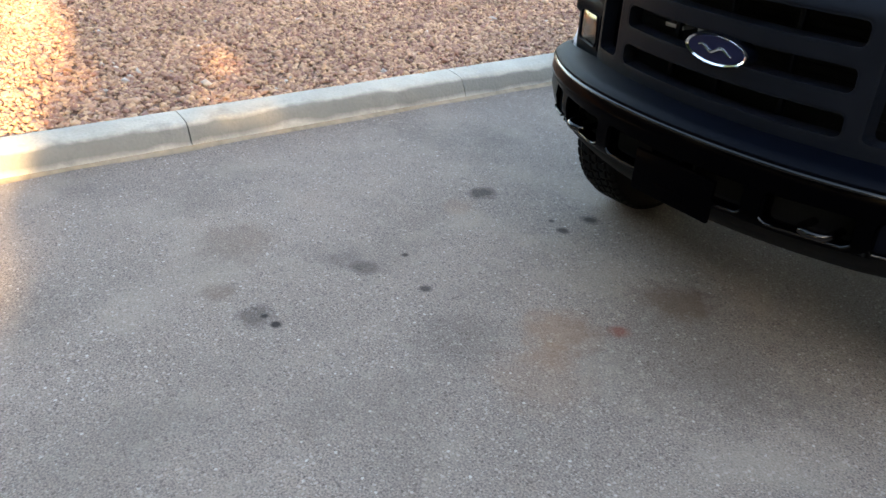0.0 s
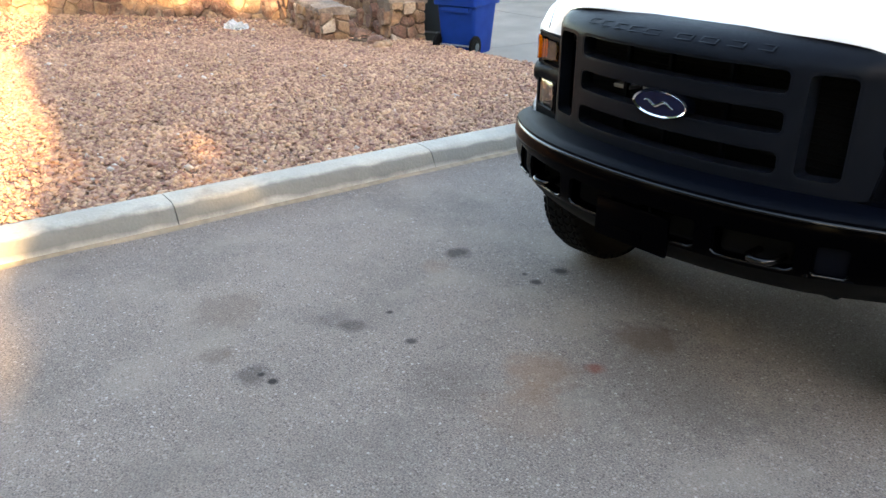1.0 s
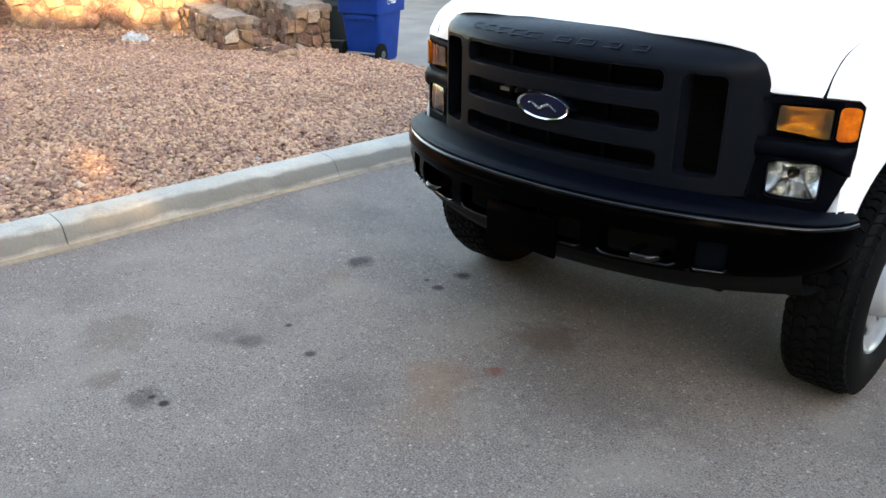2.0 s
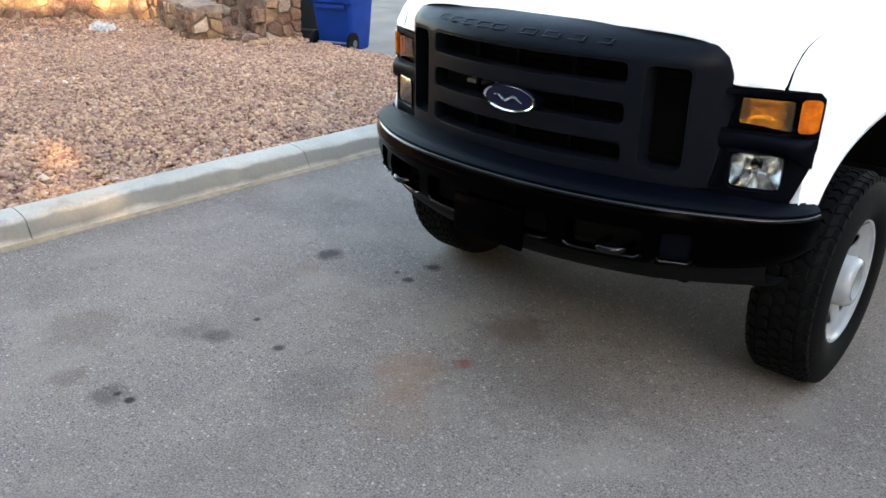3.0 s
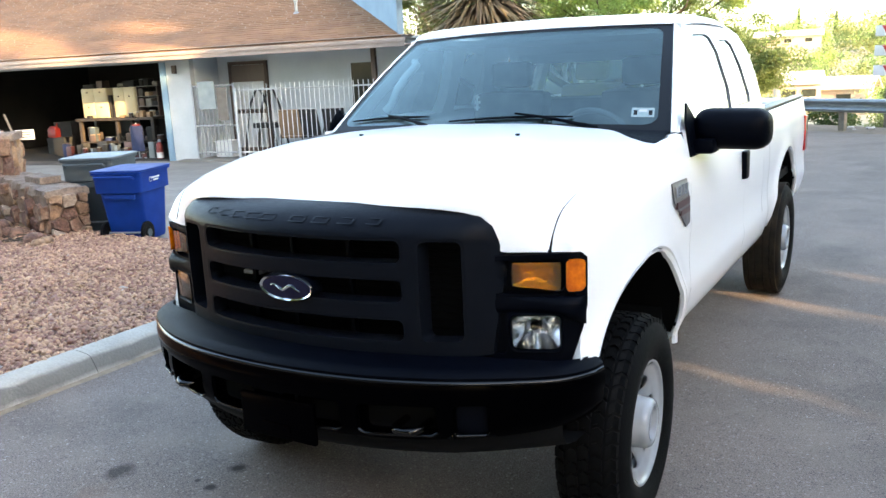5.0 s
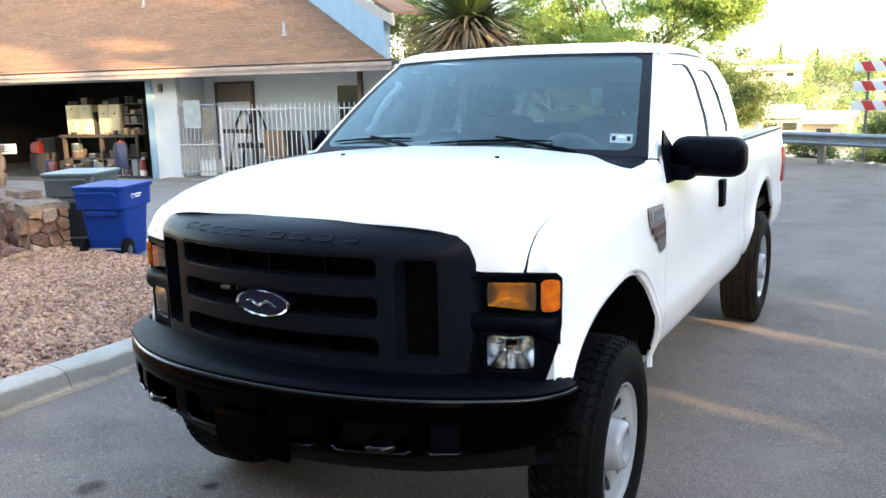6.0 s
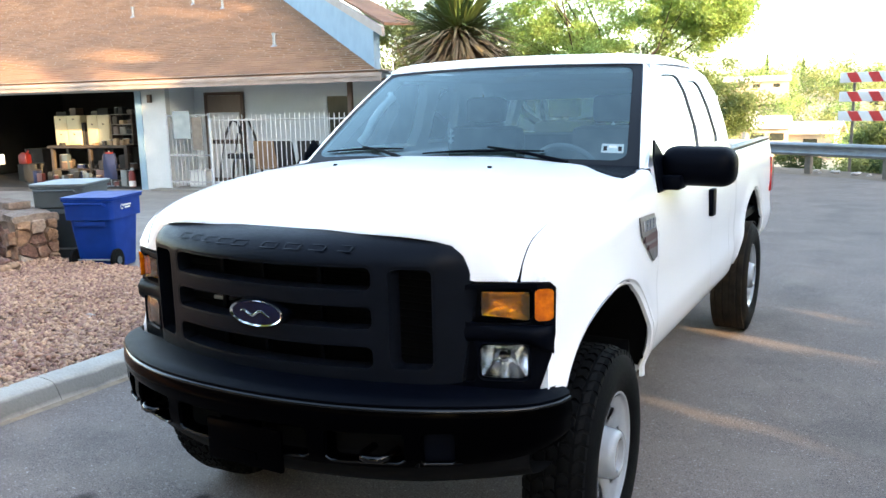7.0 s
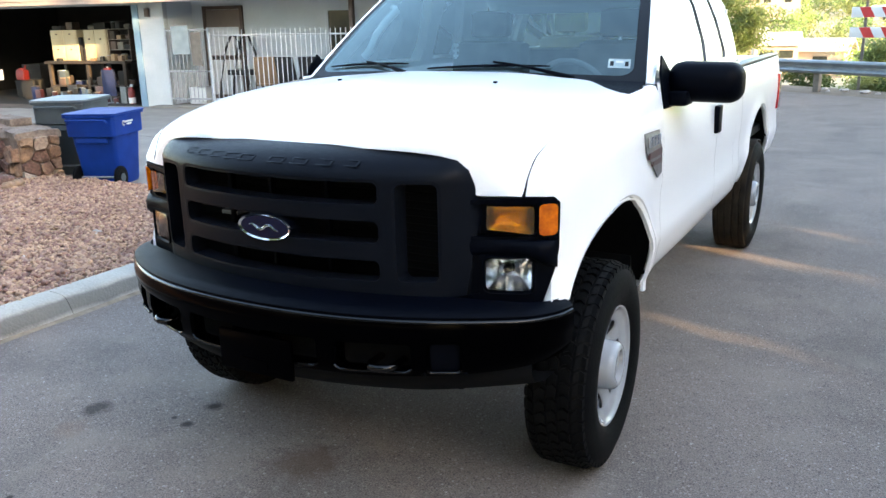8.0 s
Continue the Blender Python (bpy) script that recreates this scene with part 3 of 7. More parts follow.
# the bed under the gravel
def bed_height(x, y):
    return 0.105 + 0.02 * noise.noise((x * 0.8, y * 0.8, 0)) + 0.02 * max(0, min(1, (-x - 3) / 5))


bm = bmesh.new()
grid(bm, [[(x, y, bed_height(x, y) if y < 3.95 else 0.0) for x in np.linspace(-14, KX - 0.245, 40)] for y in (*np.linspace(-13, 3.9, 50), 4.02)])
part("gravel_bed", bm, "soil", label="reddish soil bed under the gravel", kind="structure")

# driveway slabs
driveway = thing("driveway", label="pale concrete driveway slabs", category="driveway", kind="structure")
for x0, x1 in ((-6.1, KX - 0.003), (-9.6, -6.11), (-13.1, -9.61), (-22, -13.11)):
    for y0, y1 in ((4.03, 7.4), (7.41, 12.59)):
        part("slab", boxes((x0, x1, y0, y1, -0.08, 0.004 if y0 < 7 else 0.005, 0.004)), "concrete", driveway, smooth=0)

# ---- the house ----
HX, HY, HR = -13.18, 11.04, 10.08
house = thing("house", (HX, HY, 0), HR, "single-storey house with pale stucco, blue trim and brown shingle roof", "house")


def house_point(x, y, z):
    return pose(HX, HY, 0, 0, 0, HR) @ Vector((x, y, z))


GL, GR, GH = -7.6, 0.0, 2.15          # the garage opening
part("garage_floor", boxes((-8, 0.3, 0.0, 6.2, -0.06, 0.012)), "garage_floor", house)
part("dark_apron", boxes((-8, -1.3, -0.75, -0.002, -0.06, 0.014)), "apron", house, "oil-stained concrete apron before the garage")
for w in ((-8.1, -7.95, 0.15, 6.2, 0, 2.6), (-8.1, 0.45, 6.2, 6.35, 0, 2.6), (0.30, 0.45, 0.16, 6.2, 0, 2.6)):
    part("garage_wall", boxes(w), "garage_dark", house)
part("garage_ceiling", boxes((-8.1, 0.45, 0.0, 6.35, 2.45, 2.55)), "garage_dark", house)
part("front_wall", boxes((-15.5, GL - 0.16, 0, 0.15, 0, 2.45), (GL - 0.16, GR + 0.16, 0, 0.15, GH + 0.06, 2.45), (GR + 0.16, 0.80, 0, 0.15, 0, 2.45)), "stucco", house)
part("garage_trim", boxes((GL - 0.16, GL, -0.03, 0.17, 0, GH + 0.06)), "blue_trim", house)
part("garage_post", boxes((GR, GR + 0.16, -0.03, 0.17, 0, GH + 0.06, 0.008)), "blue_trim", house, "pale blue wooden garage post")
part("porch_wall", boxes((0.45, 8.0, 1.05, 1.20, 0, 2.40), (0.65, 0.80, 0.152, 1.05, 0, 2.40)), "porch_bright", house)
part("porch_ceiling", boxes((0.80, 8.0, 0.0, 1.3, 2.40, 2.45)), "porch_bright", house)
part("porch_floor", boxes((0.46, 8.0, -0.3, 1.2, -0.05, 0.05, 0.01)), "concrete", house)
door = part("porch_door", boxes((1.20, 2.08, 0.99, 1.045, 0.06, 2.08, 0.008)), "door_brown", house, "brown porch door with a pale lower panel")
part("door_panel", boxes((1.24, 2.04, 0.975, 0.989, 0.20, 0.98, 0.006)), "interior_light", door)
part("door_panel", boxes((1.24, 2.04, 0.975, 0.989, 1.08, 1.70, 0.006)), "interior_light", door)
for k in range(4):
    part("door_slot", boxes((1.29 + 0.14 * k, 1.38 + 0.14 * k, 0.968, 0.974, 1.005, 1.055)), "chair_frame", door)
part("door_frame", boxes((1.12, 1.195, 0.98, 1.048, 0.05, 2.16), (2.085, 2.15, 0.98, 1.048, 0.05, 2.16), (1.12, 2.15, 0.98, 1.048, 2.085, 2.16)), "brown_door", house)
win = part("window", boxes((4.27, 4.80, 1.02, 1.045, 0.9, 2.0)), "window_dark", house, "dark porch window")
part("window_frame", boxes((4.20, 4.265, 1.0, 1.048, 0.85, 2.06), (4.805, 4.87, 1.0, 1.048, 0.85, 2.06), (4.20, 4.87, 1.0, 1.048, 2.005, 2.06), (4.20, 4.87, 1.0, 1.048, 0.84, 0.895)), "porch_bright", win)
part("porch_post", boxes((5.24, 5.33, 0.0, 0.10, 0.05, 2.40, 0.006)), "brown_door", house, "dark brown porch post")
part("utility_box", boxes((0.36, 0.46, -0.07, -0.002, 1.95, 2.13, 0.01)), "brown_door", house)

# roof: the front slope in stepped shingle courses, cut by the hip
EY, EZ, SLOPE = -0.55, 2.40, math.tan(radians(20.5))


def hip_x(y):
    return 6.22 - 0.8835 * (y - EY)


roof = part("roof", boxes((-16, 6.2, EY + 0.04, 8.0, 2.455, 2.47)), "fascia", house, "brown asphalt shingle roof with dappled sun")
courses = 80
verts, faces = [], []
rnd = random.Random(4)
tabs = []
for v in range(4):
    me = bpy.data.meshes.new("shingle")
    w, lift = 0.285 + 0.012 * v, 0.001 * v
    dz = SLOPE * 0.143 - 0.0115
    me.from_pydata([(0, 0, lift), (w, 0, lift), (w, 0.143, dz), (0, 0.143, dz), (0, 0, -0.016), (w, 0, -0.016)], [], [(0, 1, 2, 3), (4, 5, 1, 0), (4, 0, 3), (1, 5, 2)])
    me.materials.append(M["shingle"])
    tabs.append(me)
for i in range(courses):
    y0, y1 = EY - 0.03 + 0.131 * i, EY - 0.03 + 0.131 * (i + 1) + 0.012
    z0, z1 = EZ + SLOPE * (y0 - EY) + 0.012, EZ + SLOPE * (y1 - EY) + 0.0005
    x = -16.0 - rnd.random() * 0.3
    end = hip_x(y0)
    while x < end:
        w = 0.305 + rnd.uniform(-0.03, 0.03)
        x1 = min(x + w - 0.006, end)
        lift = rnd.uniform(0, 0.006)
        dy = rnd.choice((0.0, 0.0, 0.03))
        if i < 9 and -4.2 < x < 4.6 and x1 < end:
            v = rnd.randrange(4)
            ob = new("shingle", tabs[v])
            ob.parent = roof
            ob.location = (x, y0 + 0.022 * (v % 2), z0 + 0.022 * (v % 2) * SLOPE)
            x += 0.291 + 0.012 * v
            continue
        k = len(verts)
        verts += [(x, y0 + dy, z0 + dy * SLOPE + lift), (x1, y0 + dy, z0 + dy * SLOPE + lift), (min(x1, hip_x(y1)) if x1 >= end else x1, y1, z1), (x, y1, z1), (x, y0 + dy, z0 - 0.016), (x1, y0 + dy, z0 - 0.016)]
        faces += [(k, k + 1, k + 2, k + 3), (k + 4, k + 5, k + 1, k)]
        x += w
shingles = raw("shingles", verts, faces, "shingle", roof, kind="stuff")
bm = bmesh.new()
extrude_poly(bm, [(-16, EY, EZ - 0.03), (6.22, EY, EZ - 0.03), (hip_x(9.8), 9.8, EZ - 0.03 + SLOPE * (9.8 - EY)), (-16, 9.8, EZ - 0.03 + SLOPE * (9.8 - EY))], (0, 0, 0.025))
part("roof_deck", bm, "fascia", roof, smooth=0)
part("fascia", boxes((-16, 6.25, EY - 0.03, EY + 0.01, 2.24, 2.40, 0.006), (-16, 6.27, EY - 0.055, EY - 0.032, 2.33, 2.405, 0.004)), "fascia", house, "weathered pinkish fascia board and gutter")
part("soffit", boxes((-16, 6.25, EY + 0.012, 0.0, 2.27, 2.30)), "fascia", house)
# the blue upper wall that stands along the hip, with its own roof behind
bm = bmesh.new()
foot = [(hip_x(y), y, EZ + SLOPE * (y - EY)) for y in (-0.30, 9.6)]
extrude_poly(bm, [(foot[0][0], foot[0][1], foot[0][2] - 0.1), (foot[1][0], foot[1][1], foot[1][2] - 0.1), (foot[1][0], foot[1][1], foot[1][2] + 0.75), (foot[0][0], foot[0][1], foot[0][2] + 0.75)], (0.09, 0.10, 0))
part("upper_wall", bm, "blue_trim", house, "light blue painted upper gable board", smooth=0)
bm = bmesh.new()
extrude_poly(bm, [(foot[0][0] + 0.45, foot[0][1] - 0.5, foot[0][2] + 0.56), (foot[1][0], foot[1][1], foot[1][2] + 0.78), (foot[1][0], foot[1][1], foot[1][2] + 0.95), (foot[0][0] + 0.45, foot[0][1] - 0.5, foot[0][2] + 0.73)], (-0.04, -0.05, 0))
part("rake_board", bm, "fascia", house, smooth=0)
bm = bmesh.new()
extrude_poly(bm, [(foot[0][0] + 0.45, foot[0][1] - 0.5, foot[0][2] + 0.76), (foot[1][0], foot[1][1], foot[1][2] + 0.98), (foot[1][0] + 0.25, foot[1][1] + 0.9, foot[1][2] + 1.02), (foot[0][0] + 0.75, foot[0][1] + 0.3, foot[0][2] + 0.80)], (0, 0, 0.05))
part("upper_roof", bm, "shingle", house, smooth=0)
for x, y in ((-2.55, 6.05), (-1.05, 5.3), (2.75, 1.50), (-3.9, 5.0)):
    z = EZ + SLOPE * (y - EY)
    part("vent_pipe", tubes(([(x, y, z - 0.05), (x, y, z + 0.26)], 0.035, 10), ([(x, y, z + 0.24), (x, y, z + 0.29)], 0.05, 10), ([(x, y, z - 0.03), (x, y, z + 0.03)], [0.1, 0.045], 10)), "steel", house, "short grey metal roof vent pipe")


# ---- white iron railings ----
def iron_bars(name, length, height, gap, label, at, rz, scrolls=False, foot=0.08, top_over=0.0, paint="iron_white"):
    ob = thing(name, at, rz, label, "railing")
    n = int(length / gap)
    bar = bmesh.new()
    box(bar, -0.0075, 0.0075, -0.0075, 0.0075, foot, height + top_over, 0.002, seg=1)
    first = part("bar", bar, paint, ob, smooth=0)
    first.location.x = gap
    for k in range(2, n):
        o = new("bar", first.data)
        o.parent = ob
        o.location.x = gap * k
    part("top_rail", boxes((0, length, -0.016, 0.016, height - 0.03, height, 0.004)), paint, ob)
    part("bottom_rail", boxes((0, length, -0.016, 0.016, foot + 0.05, foot + 0.08, 0.004)), paint, ob)
    for x in (0.0, length):
        part("post", boxes((x - 0.018, x + 0.018, -0.018, 0.018, 0, height + 0.03, 0.004)), paint, ob)
    if scrolls:
        for k in range(int(length / (2 * gap)) - 1):
            cx = gap * (2 * k + 1.5)
            bm = bmesh.new()
            for s in (-1, 1):
                path = [(cx + s * 0.045 * math.sin(t * 1.6) * (1 - t / 9), -0.012, foot + 0.1 + (height - foot - 0.2) * t / 6.3) for t in np.linspace(0, 6.3, 22)]
                tube(bm, path, 0.006, 5)
            part("scroll", bm, paint, ob)
    return ob


fence_at = house_point(1.96, -0.05, 0.05)
iron_bars("iron_fence", 4.5, 1.50, 0.115, "white iron bar fence along the porch", fence_at, HR, top_over=0.10)
gate_at = house_point(0.85, -0.05, 0.05)
gate = iron_bars("iron_gate", 1.08, 1.62, 0.10, "greyed white iron bar gate with a mid rail", gate_at, HR, paint="iron_grey")
part("mid_rail", boxes((0, 1.08, -0.017, 0.017, 0.72, 0.75, 0.004)), "iron_grey", gate)
part("mesh_panel", boxes((0.16, 0.60, -0.022, -0.018, 1.10, 1.70)), "steel", gate, "grey sheet panel tied on the gate")
part("cloth", boxes((0.64, 0.90, -0.024, -0.019, 0.85, 1.56)), "post_wood", gate, "faded brown cloth hung on the gate")

# ---- terrace wall of field stone with cheek walls ----
def clip_poly(poly, p, nrm):
    out = []
    for a, b in zip(poly, poly[1:] + poly[:1]):
        da, db = (a[0] - p[0]) * nrm[0] + (a[1] - p[1]) * nrm[1], (b[0] - p[0]) * nrm[0] + (b[1] - p[1]) * nrm[1]
        if da <= 0:
            out.append(a)
        if da * db < 0:
            t = da / (da - db)
            out.append((a[0] + t * (b[0] - a[0]), a[1] + t * (b[1] - a[1])))
    return out


def cells(length, height, size, rng):
    """Irregular stone outlines that fill a rectangle."""
    pts = []
    rows_ = max(2, round(height / size))
    cols = max(2, round(length / (size * 1.15)))
    for r in range(rows_):
        for c in range(cols):
            pts.append(((c + 0.5 + rng.uniform(-0.46, 0.46) + 0.4 * (r % 2)) * length / cols, (r + 0.5 + rng.uniform(-0.44, 0.44)) * height / rows_))
    out = []
    for i, p in enumerate(pts):
        poly = [(0, 0), (length, 0), (length, height), (0, height)]
        for j, q in enumerate(pts):
            if i != j and abs(p[0] - q[0]) < 4 * size and abs(p[1] - q[1]) < 4 * size:
                poly = clip_poly(poly, ((p[0] + q[0]) / 2, (p[1] + q[1]) / 2), (q[0] - p[0], q[1] - p[1]))
                if len(poly) < 3:
                    break
        if len(poly) >= 3:
            out.append((p, poly))
    return out


def stone_face(parent, origin, along, length, height, size, seed, top=None):
    """Stones proud of the mortar over one face; along: unit vector of the face, outward to its right."""
    rng = random.Random(seed)
    u, up = Vector((along[0], along[1], 0)), Vector((0, 0, 1))
    out = Vector((along[1], -along[0], 0))
    o = Vector(origin)
    for (cx, cz), poly in cells(length, height, size, rng):
        if top and cz > top(cx):
            continue
        bm = bmesh.new()
        proud = rng.uniform(0.010, 0.050 if size > 0.16 else 0.085)
        rings = []
        tx, tz = rng.uniform(-0.22, 0.22), rng.uniform(-0.22, 0.22)
        for k, dep in ((0.99, -0.03), (0.975, proud * 0.5), (0.90, proud), (0.5, proud + 0.004)):
            ring = []
            for a, b in zip(poly, poly[1:] + poly[:1]):
                for t in (0.08, 0.36, 0.64, 0.92):
                    px, pz = lerp(a[0], b[0], t), lerp(a[1], b[1], t)
                    k2 = k - 0.05 - 0.09 * noise.noise((px * 9, pz * 9, seed + 3))
                    qx, qz = cx + (px - cx) * k2, cz + (pz - cz) * k2
                    w = 0.013 * noise.noise((qx * 11 + seed, qz * 11, k * 3)) + 0.016 * noise.noise((qx * 34, qz * 34, seed))
                    ring.append(o + u * qx + up * qz + out * (dep + w + (tx * (qx - cx) + tz * (qz - cz) if dep > 0 else 0)))
            rings.append(ring)
        loft(bm, rings, closed=True, caps=True)
        part("stone", bm, "plaster" if size < 0.16 and int(cx * 97 + cz * 131) % 8 == 0 else "stone", parent, smooth=24)


def rubble_wall(name, a, b, width, height, size, seed, label, top_cap=True, ends=True, slope=0.0):
    """A stone wall from a to b (front face line); its body lies behind the line."""
    a, b = Vector((*a, 0)), Vector((*b, 0))
    L = (b - a).length
    u = (b - a).normalized()
    back = Vector((-u.y, u.x, 0)) * width
    ob = thing(name, (0, 0, 0), 0, label, "wall", kind="structure")
    bm = bmesh.new()
    z0 = 0.05
    n = 12
    rings = []
    for k in range(n + 1):
        p = a + u * L * k / n
        h = height - slope * k / n
        rings.append([p + Vector((0, 0, z0)), p + Vector((0, 0, h)), p + back + Vector((0, 0, h)), p + back + Vector((0, 0, z0))])
    loft(bm, rings)
    part("core", bm, "mortar", ob, smooth=0)
    stone_face(ob, a + Vector((0, 0, z0)), u, L, height - z0, size, seed, (lambda x: height - slope * x / L - 0.10) if slope else None)
    if ends:
        bu = back.normalized()
        stone_face(ob, b + Vector((0, 0, z0)), bu, width, height - slope - z0, size, seed + 1)
    if top_cap:
        bm = bmesh.new()
        rows_ = []
        m = 60
        for k in range(m + 1):
            p = a + u * (L + 0.05) * k / m
            h = height - slope * k / m
            ring = []
            for j, (s, dz) in enumerate(((-0.05, -0.035), (-0.055, 0.02), (-0.02, 0.05), (0.5, 0.06), (0.98, 0.05), (1.04, 0.015), (1.03, -0.035))):
                w = 0.022 * noise.noise((p.x * 4 + j, p.y * 4, seed)) + 0.022 * noise.noise((p.x * 13 + j * 2, p.y * 13, seed))
                ring.append(p + back * s + Vector((w, w, h + dz + w)))
            rows_.append(ring)
        loft(bm, rows_, closed=True)
        part("cap", bm, "cap", ob, "rough cement cap", smooth=60)
    return ob


rubble_wall("terrace_wall", (-13.4, -1.25), (-8.17, 4.235), 0.4, 1.18, 0.175, 11, "tall field stone terrace wall with cement cap")
rubble_wall("cheek_wall_near", (-9.1, 3.45), (-7.13, 2.91), 0.37, 0.46, 0.150, 23, "low rubble stone cheek wall with cement cap")
rubble_wall("cheek_wall_far", (-8.4, 4.12), (-6.66, 3.62), 0.44, 0.66, 0.150, 37, "broken rubble stone cheek wall beside the bins", slope=0.07)
rubble_wall("terrace_return", (-8.46, 4.50), (-11.8, 6.30), 0.3, 1.1, 0.27, 51, "field stone return wall of the terrace", top_cap=False, ends=False)
bm = bmesh.new()
extrude_poly(bm, [(-13.7, -0.95, 0.0), (-8.66, 4.38, 0.0), (-11.9, 6.15, 0.0), (-15.6, 1.0, 0.0)], (0, 0, 1.0))
part("terrace", bm, "concrete", label="raised terrace behind the stone wall", kind="structure", smooth=0)
iron_bars("terrace_railing", 6.42, 0.76, 0.100, "white iron railing with scrollwork on the stone wall", (-12.80, -0.43, 1.24), 46.4, scrolls=True, foot=0.02)


def rock(name, at, size, seed, label, material="stone"):
    bm = bmesh.new()
    bmesh.ops.create_icosphere(bm, subdivisions=2, radius=1)
    for v in bm.verts:
        d = 1 + 0.35 * noise.noise(v.co * 1.3 + Vector((seed, 0, 0))) + 0.12 * noise.noise(v.co * 4 + Vector((0, seed, 0)))
        v.co = Vector((v.co.x * size[0], v.co.y * size[1], v.co.z * size[2])) * d
    low = min(v.co.z for v in bm.verts)
    for v in bm.verts:
        v.co.z -= low * 0.85
    ob = part(name, bm, material, smooth=40)
    ob.location = at
    ob.rotation_euler.z = seed
    return tagged(ob, label, "rock", "loose rocks by the stone walls" if material == "stone" else "rocks on the verge")


rr = random.Random(8)
for k in range(16):
    t = rr.random()
    s = rr.uniform(0.06, 0.15)
    rock("rock", (lerp(-7.9, -6.35, t) + rr.uniform(-0.1, 0.1), lerp(3.62, 3.22, t) + rr.uniform(-0.05, 0.08), 0.11), (s, s * rr.uniform(0.6, 1), s * rr.uniform(0.5, 0.8)), k * 1.7, "loose broken reddish rock on the gravel")
bm = boxes((-0.23, 0.23, -0.12, 0.12, 0.0, 0.085, 0.012))
bmesh.ops.subdivide_edges(bm, edges=[e for e in bm.edges if e.calc_length() > 0.15], cuts=3)
for v in bm.verts:
    v.co += Vector((0.012, 0.012, 0.006)) * noise.noise(v.co * 9)
slab = part("rock", bm, "cap", smooth=30)
slab.location = (-7.30, 4.03, 0.665)
slab.rotation_euler.z = radians(-12)
tagged(slab, "flat loose stone slab lying on the cheek wall", "rock", "loose rocks by the stone walls")
rock("rock", (-6.35, 3.35, 0.11), (0.10, 0.07, 0.05), 5.1, "loose reddish rock at the wall end")

# dirt verge along the end of the street
bm = bmesh.new()
rows = []
for k in range(40):
    t = k / 39
    x = lerp(-7.5, 7.5, t)
    y = 19.6 - 0.62 * (x + 1.6)
    w = 0.18 * noise.noise((x * 1.4, 2, 0))
    rows.append([(x + 0.1 * w, y - 0.35 + w, 0.004), (x, y + 0.4, 0.03 + 0.02 * noise.noise((x * 3, 5, 0))), (x, y + 1.2, 0.02), (x, y + 2.4, -0.08)])
grid(bm, rows)
part("verge", bm, "soil_brown", label="brown dirt verge with dry litter under the guardrail", kind="structure", smooth=60)

b = thing("marker_post", (-1.35, 23.6, -0.45), 0, "short white marker post behind the guardrail", "post")
part("post", boxes((-0.03, 0.03, -0.03, 0.03, -0.1, 0.62, 0.006)), "white_board", b)
part("cap", boxes((-0.09, 0.09, -0.035, 0.035, 0.55, 0.66, 0.008)), "white_board", b)
rv = random.Random(44)
for k in range(18):
    x = rv.choice((rv.uniform(-1.6, -0.6), rv.uniform(0.2, 1.6)))
    sz = rv.uniform(0.03, 0.075)
    rock("verge_rock", (x, 19.6 - 0.62 * (x + 1.6) + rv.uniform(0.1, 0.7), 0.015), (sz * 1.3, sz, sz * 0.6), k * 1.3, "pale loose rock on the dirt verge", "pale_gravel")

# dry twigs lying between the cheek walls
rt = random.Random(17)
for k in range(9):
    x, y = rt.uniform(-7.5, -6.7), rt.uniform(3.12, 3.36)
    a, ln = rt.uniform(-0.6, 0.6), rt.uniform(0.25, 0.5)
    tw = part("twig", tubes(([(0, 0, 0.012), (ln * 0.5, 0.02, 0.035), (ln, rt.uniform(-0.05, 0.05), 0.02)], [0.009, 0.007, 0.004], 5)), "bark")
    tw.location, tw.rotation_euler.z = (x, y, 0.135), a
    tagged(tw, "dry brown twig on the gravel between the walls", "twig", "twigs by the walls")


# ---- the pickup truck ----
truck = thing("pickup_truck", (0, 0, 0), 0, "white extended-cab pickup with black grille and steel wheels, parked", "truck")
FW, RW = (0.966, 0.42), (4.566, 0.42)      # wheel centres (y, z)
ARCH_F, ARCH_R = (0.995, 0.53, 0.545, 0.555), (4.545, 0.53, 0.53, 0.565)   # y, z, half width, height


def arch_z(y, low):
    """Lower edge of the body side at y: the sill, or the wheel arch."""
    z = low
    for cy, cz, ry, rz in (ARCH_F, ARCH_R):
        d = (y - cy) / ry
        if abs(d) < 1:
            z = max(z, cz + rz * math.sqrt(1 - d * d))
    return z


def arch_stations(y0, y1, n):
    """Stations along the side, closer at the ends of the arches."""
    ys = list(np.linspace(y0, y1, n))
    for cy, cz, ry, rz in (ARCH_F, ARCH_R):
        ys += [cy + ry * math.cos(t) for t in np.linspace(0, math.pi, 25)] + [cy - ry * 1.001, cy + ry * 1.001]
    return sorted({round(y, 4) for y in ys if y0 <= y <= y1})


def seam(y):
    """The joint of hood and fender: half width and height at y."""
    return (smoothed([0.428, 0.5, 0.6, 1.0, 1.5], [0.845, 0.861, 0.876, 0.908, 0.934], y), smoothed([0.428, 0.448, 0.485, 0.54, 0.62, 0.78, 1.0, 1.5], [1.20, 1.25, 1.308, 1.340, 1.366, 1.398, 1.428, 1.462], y))


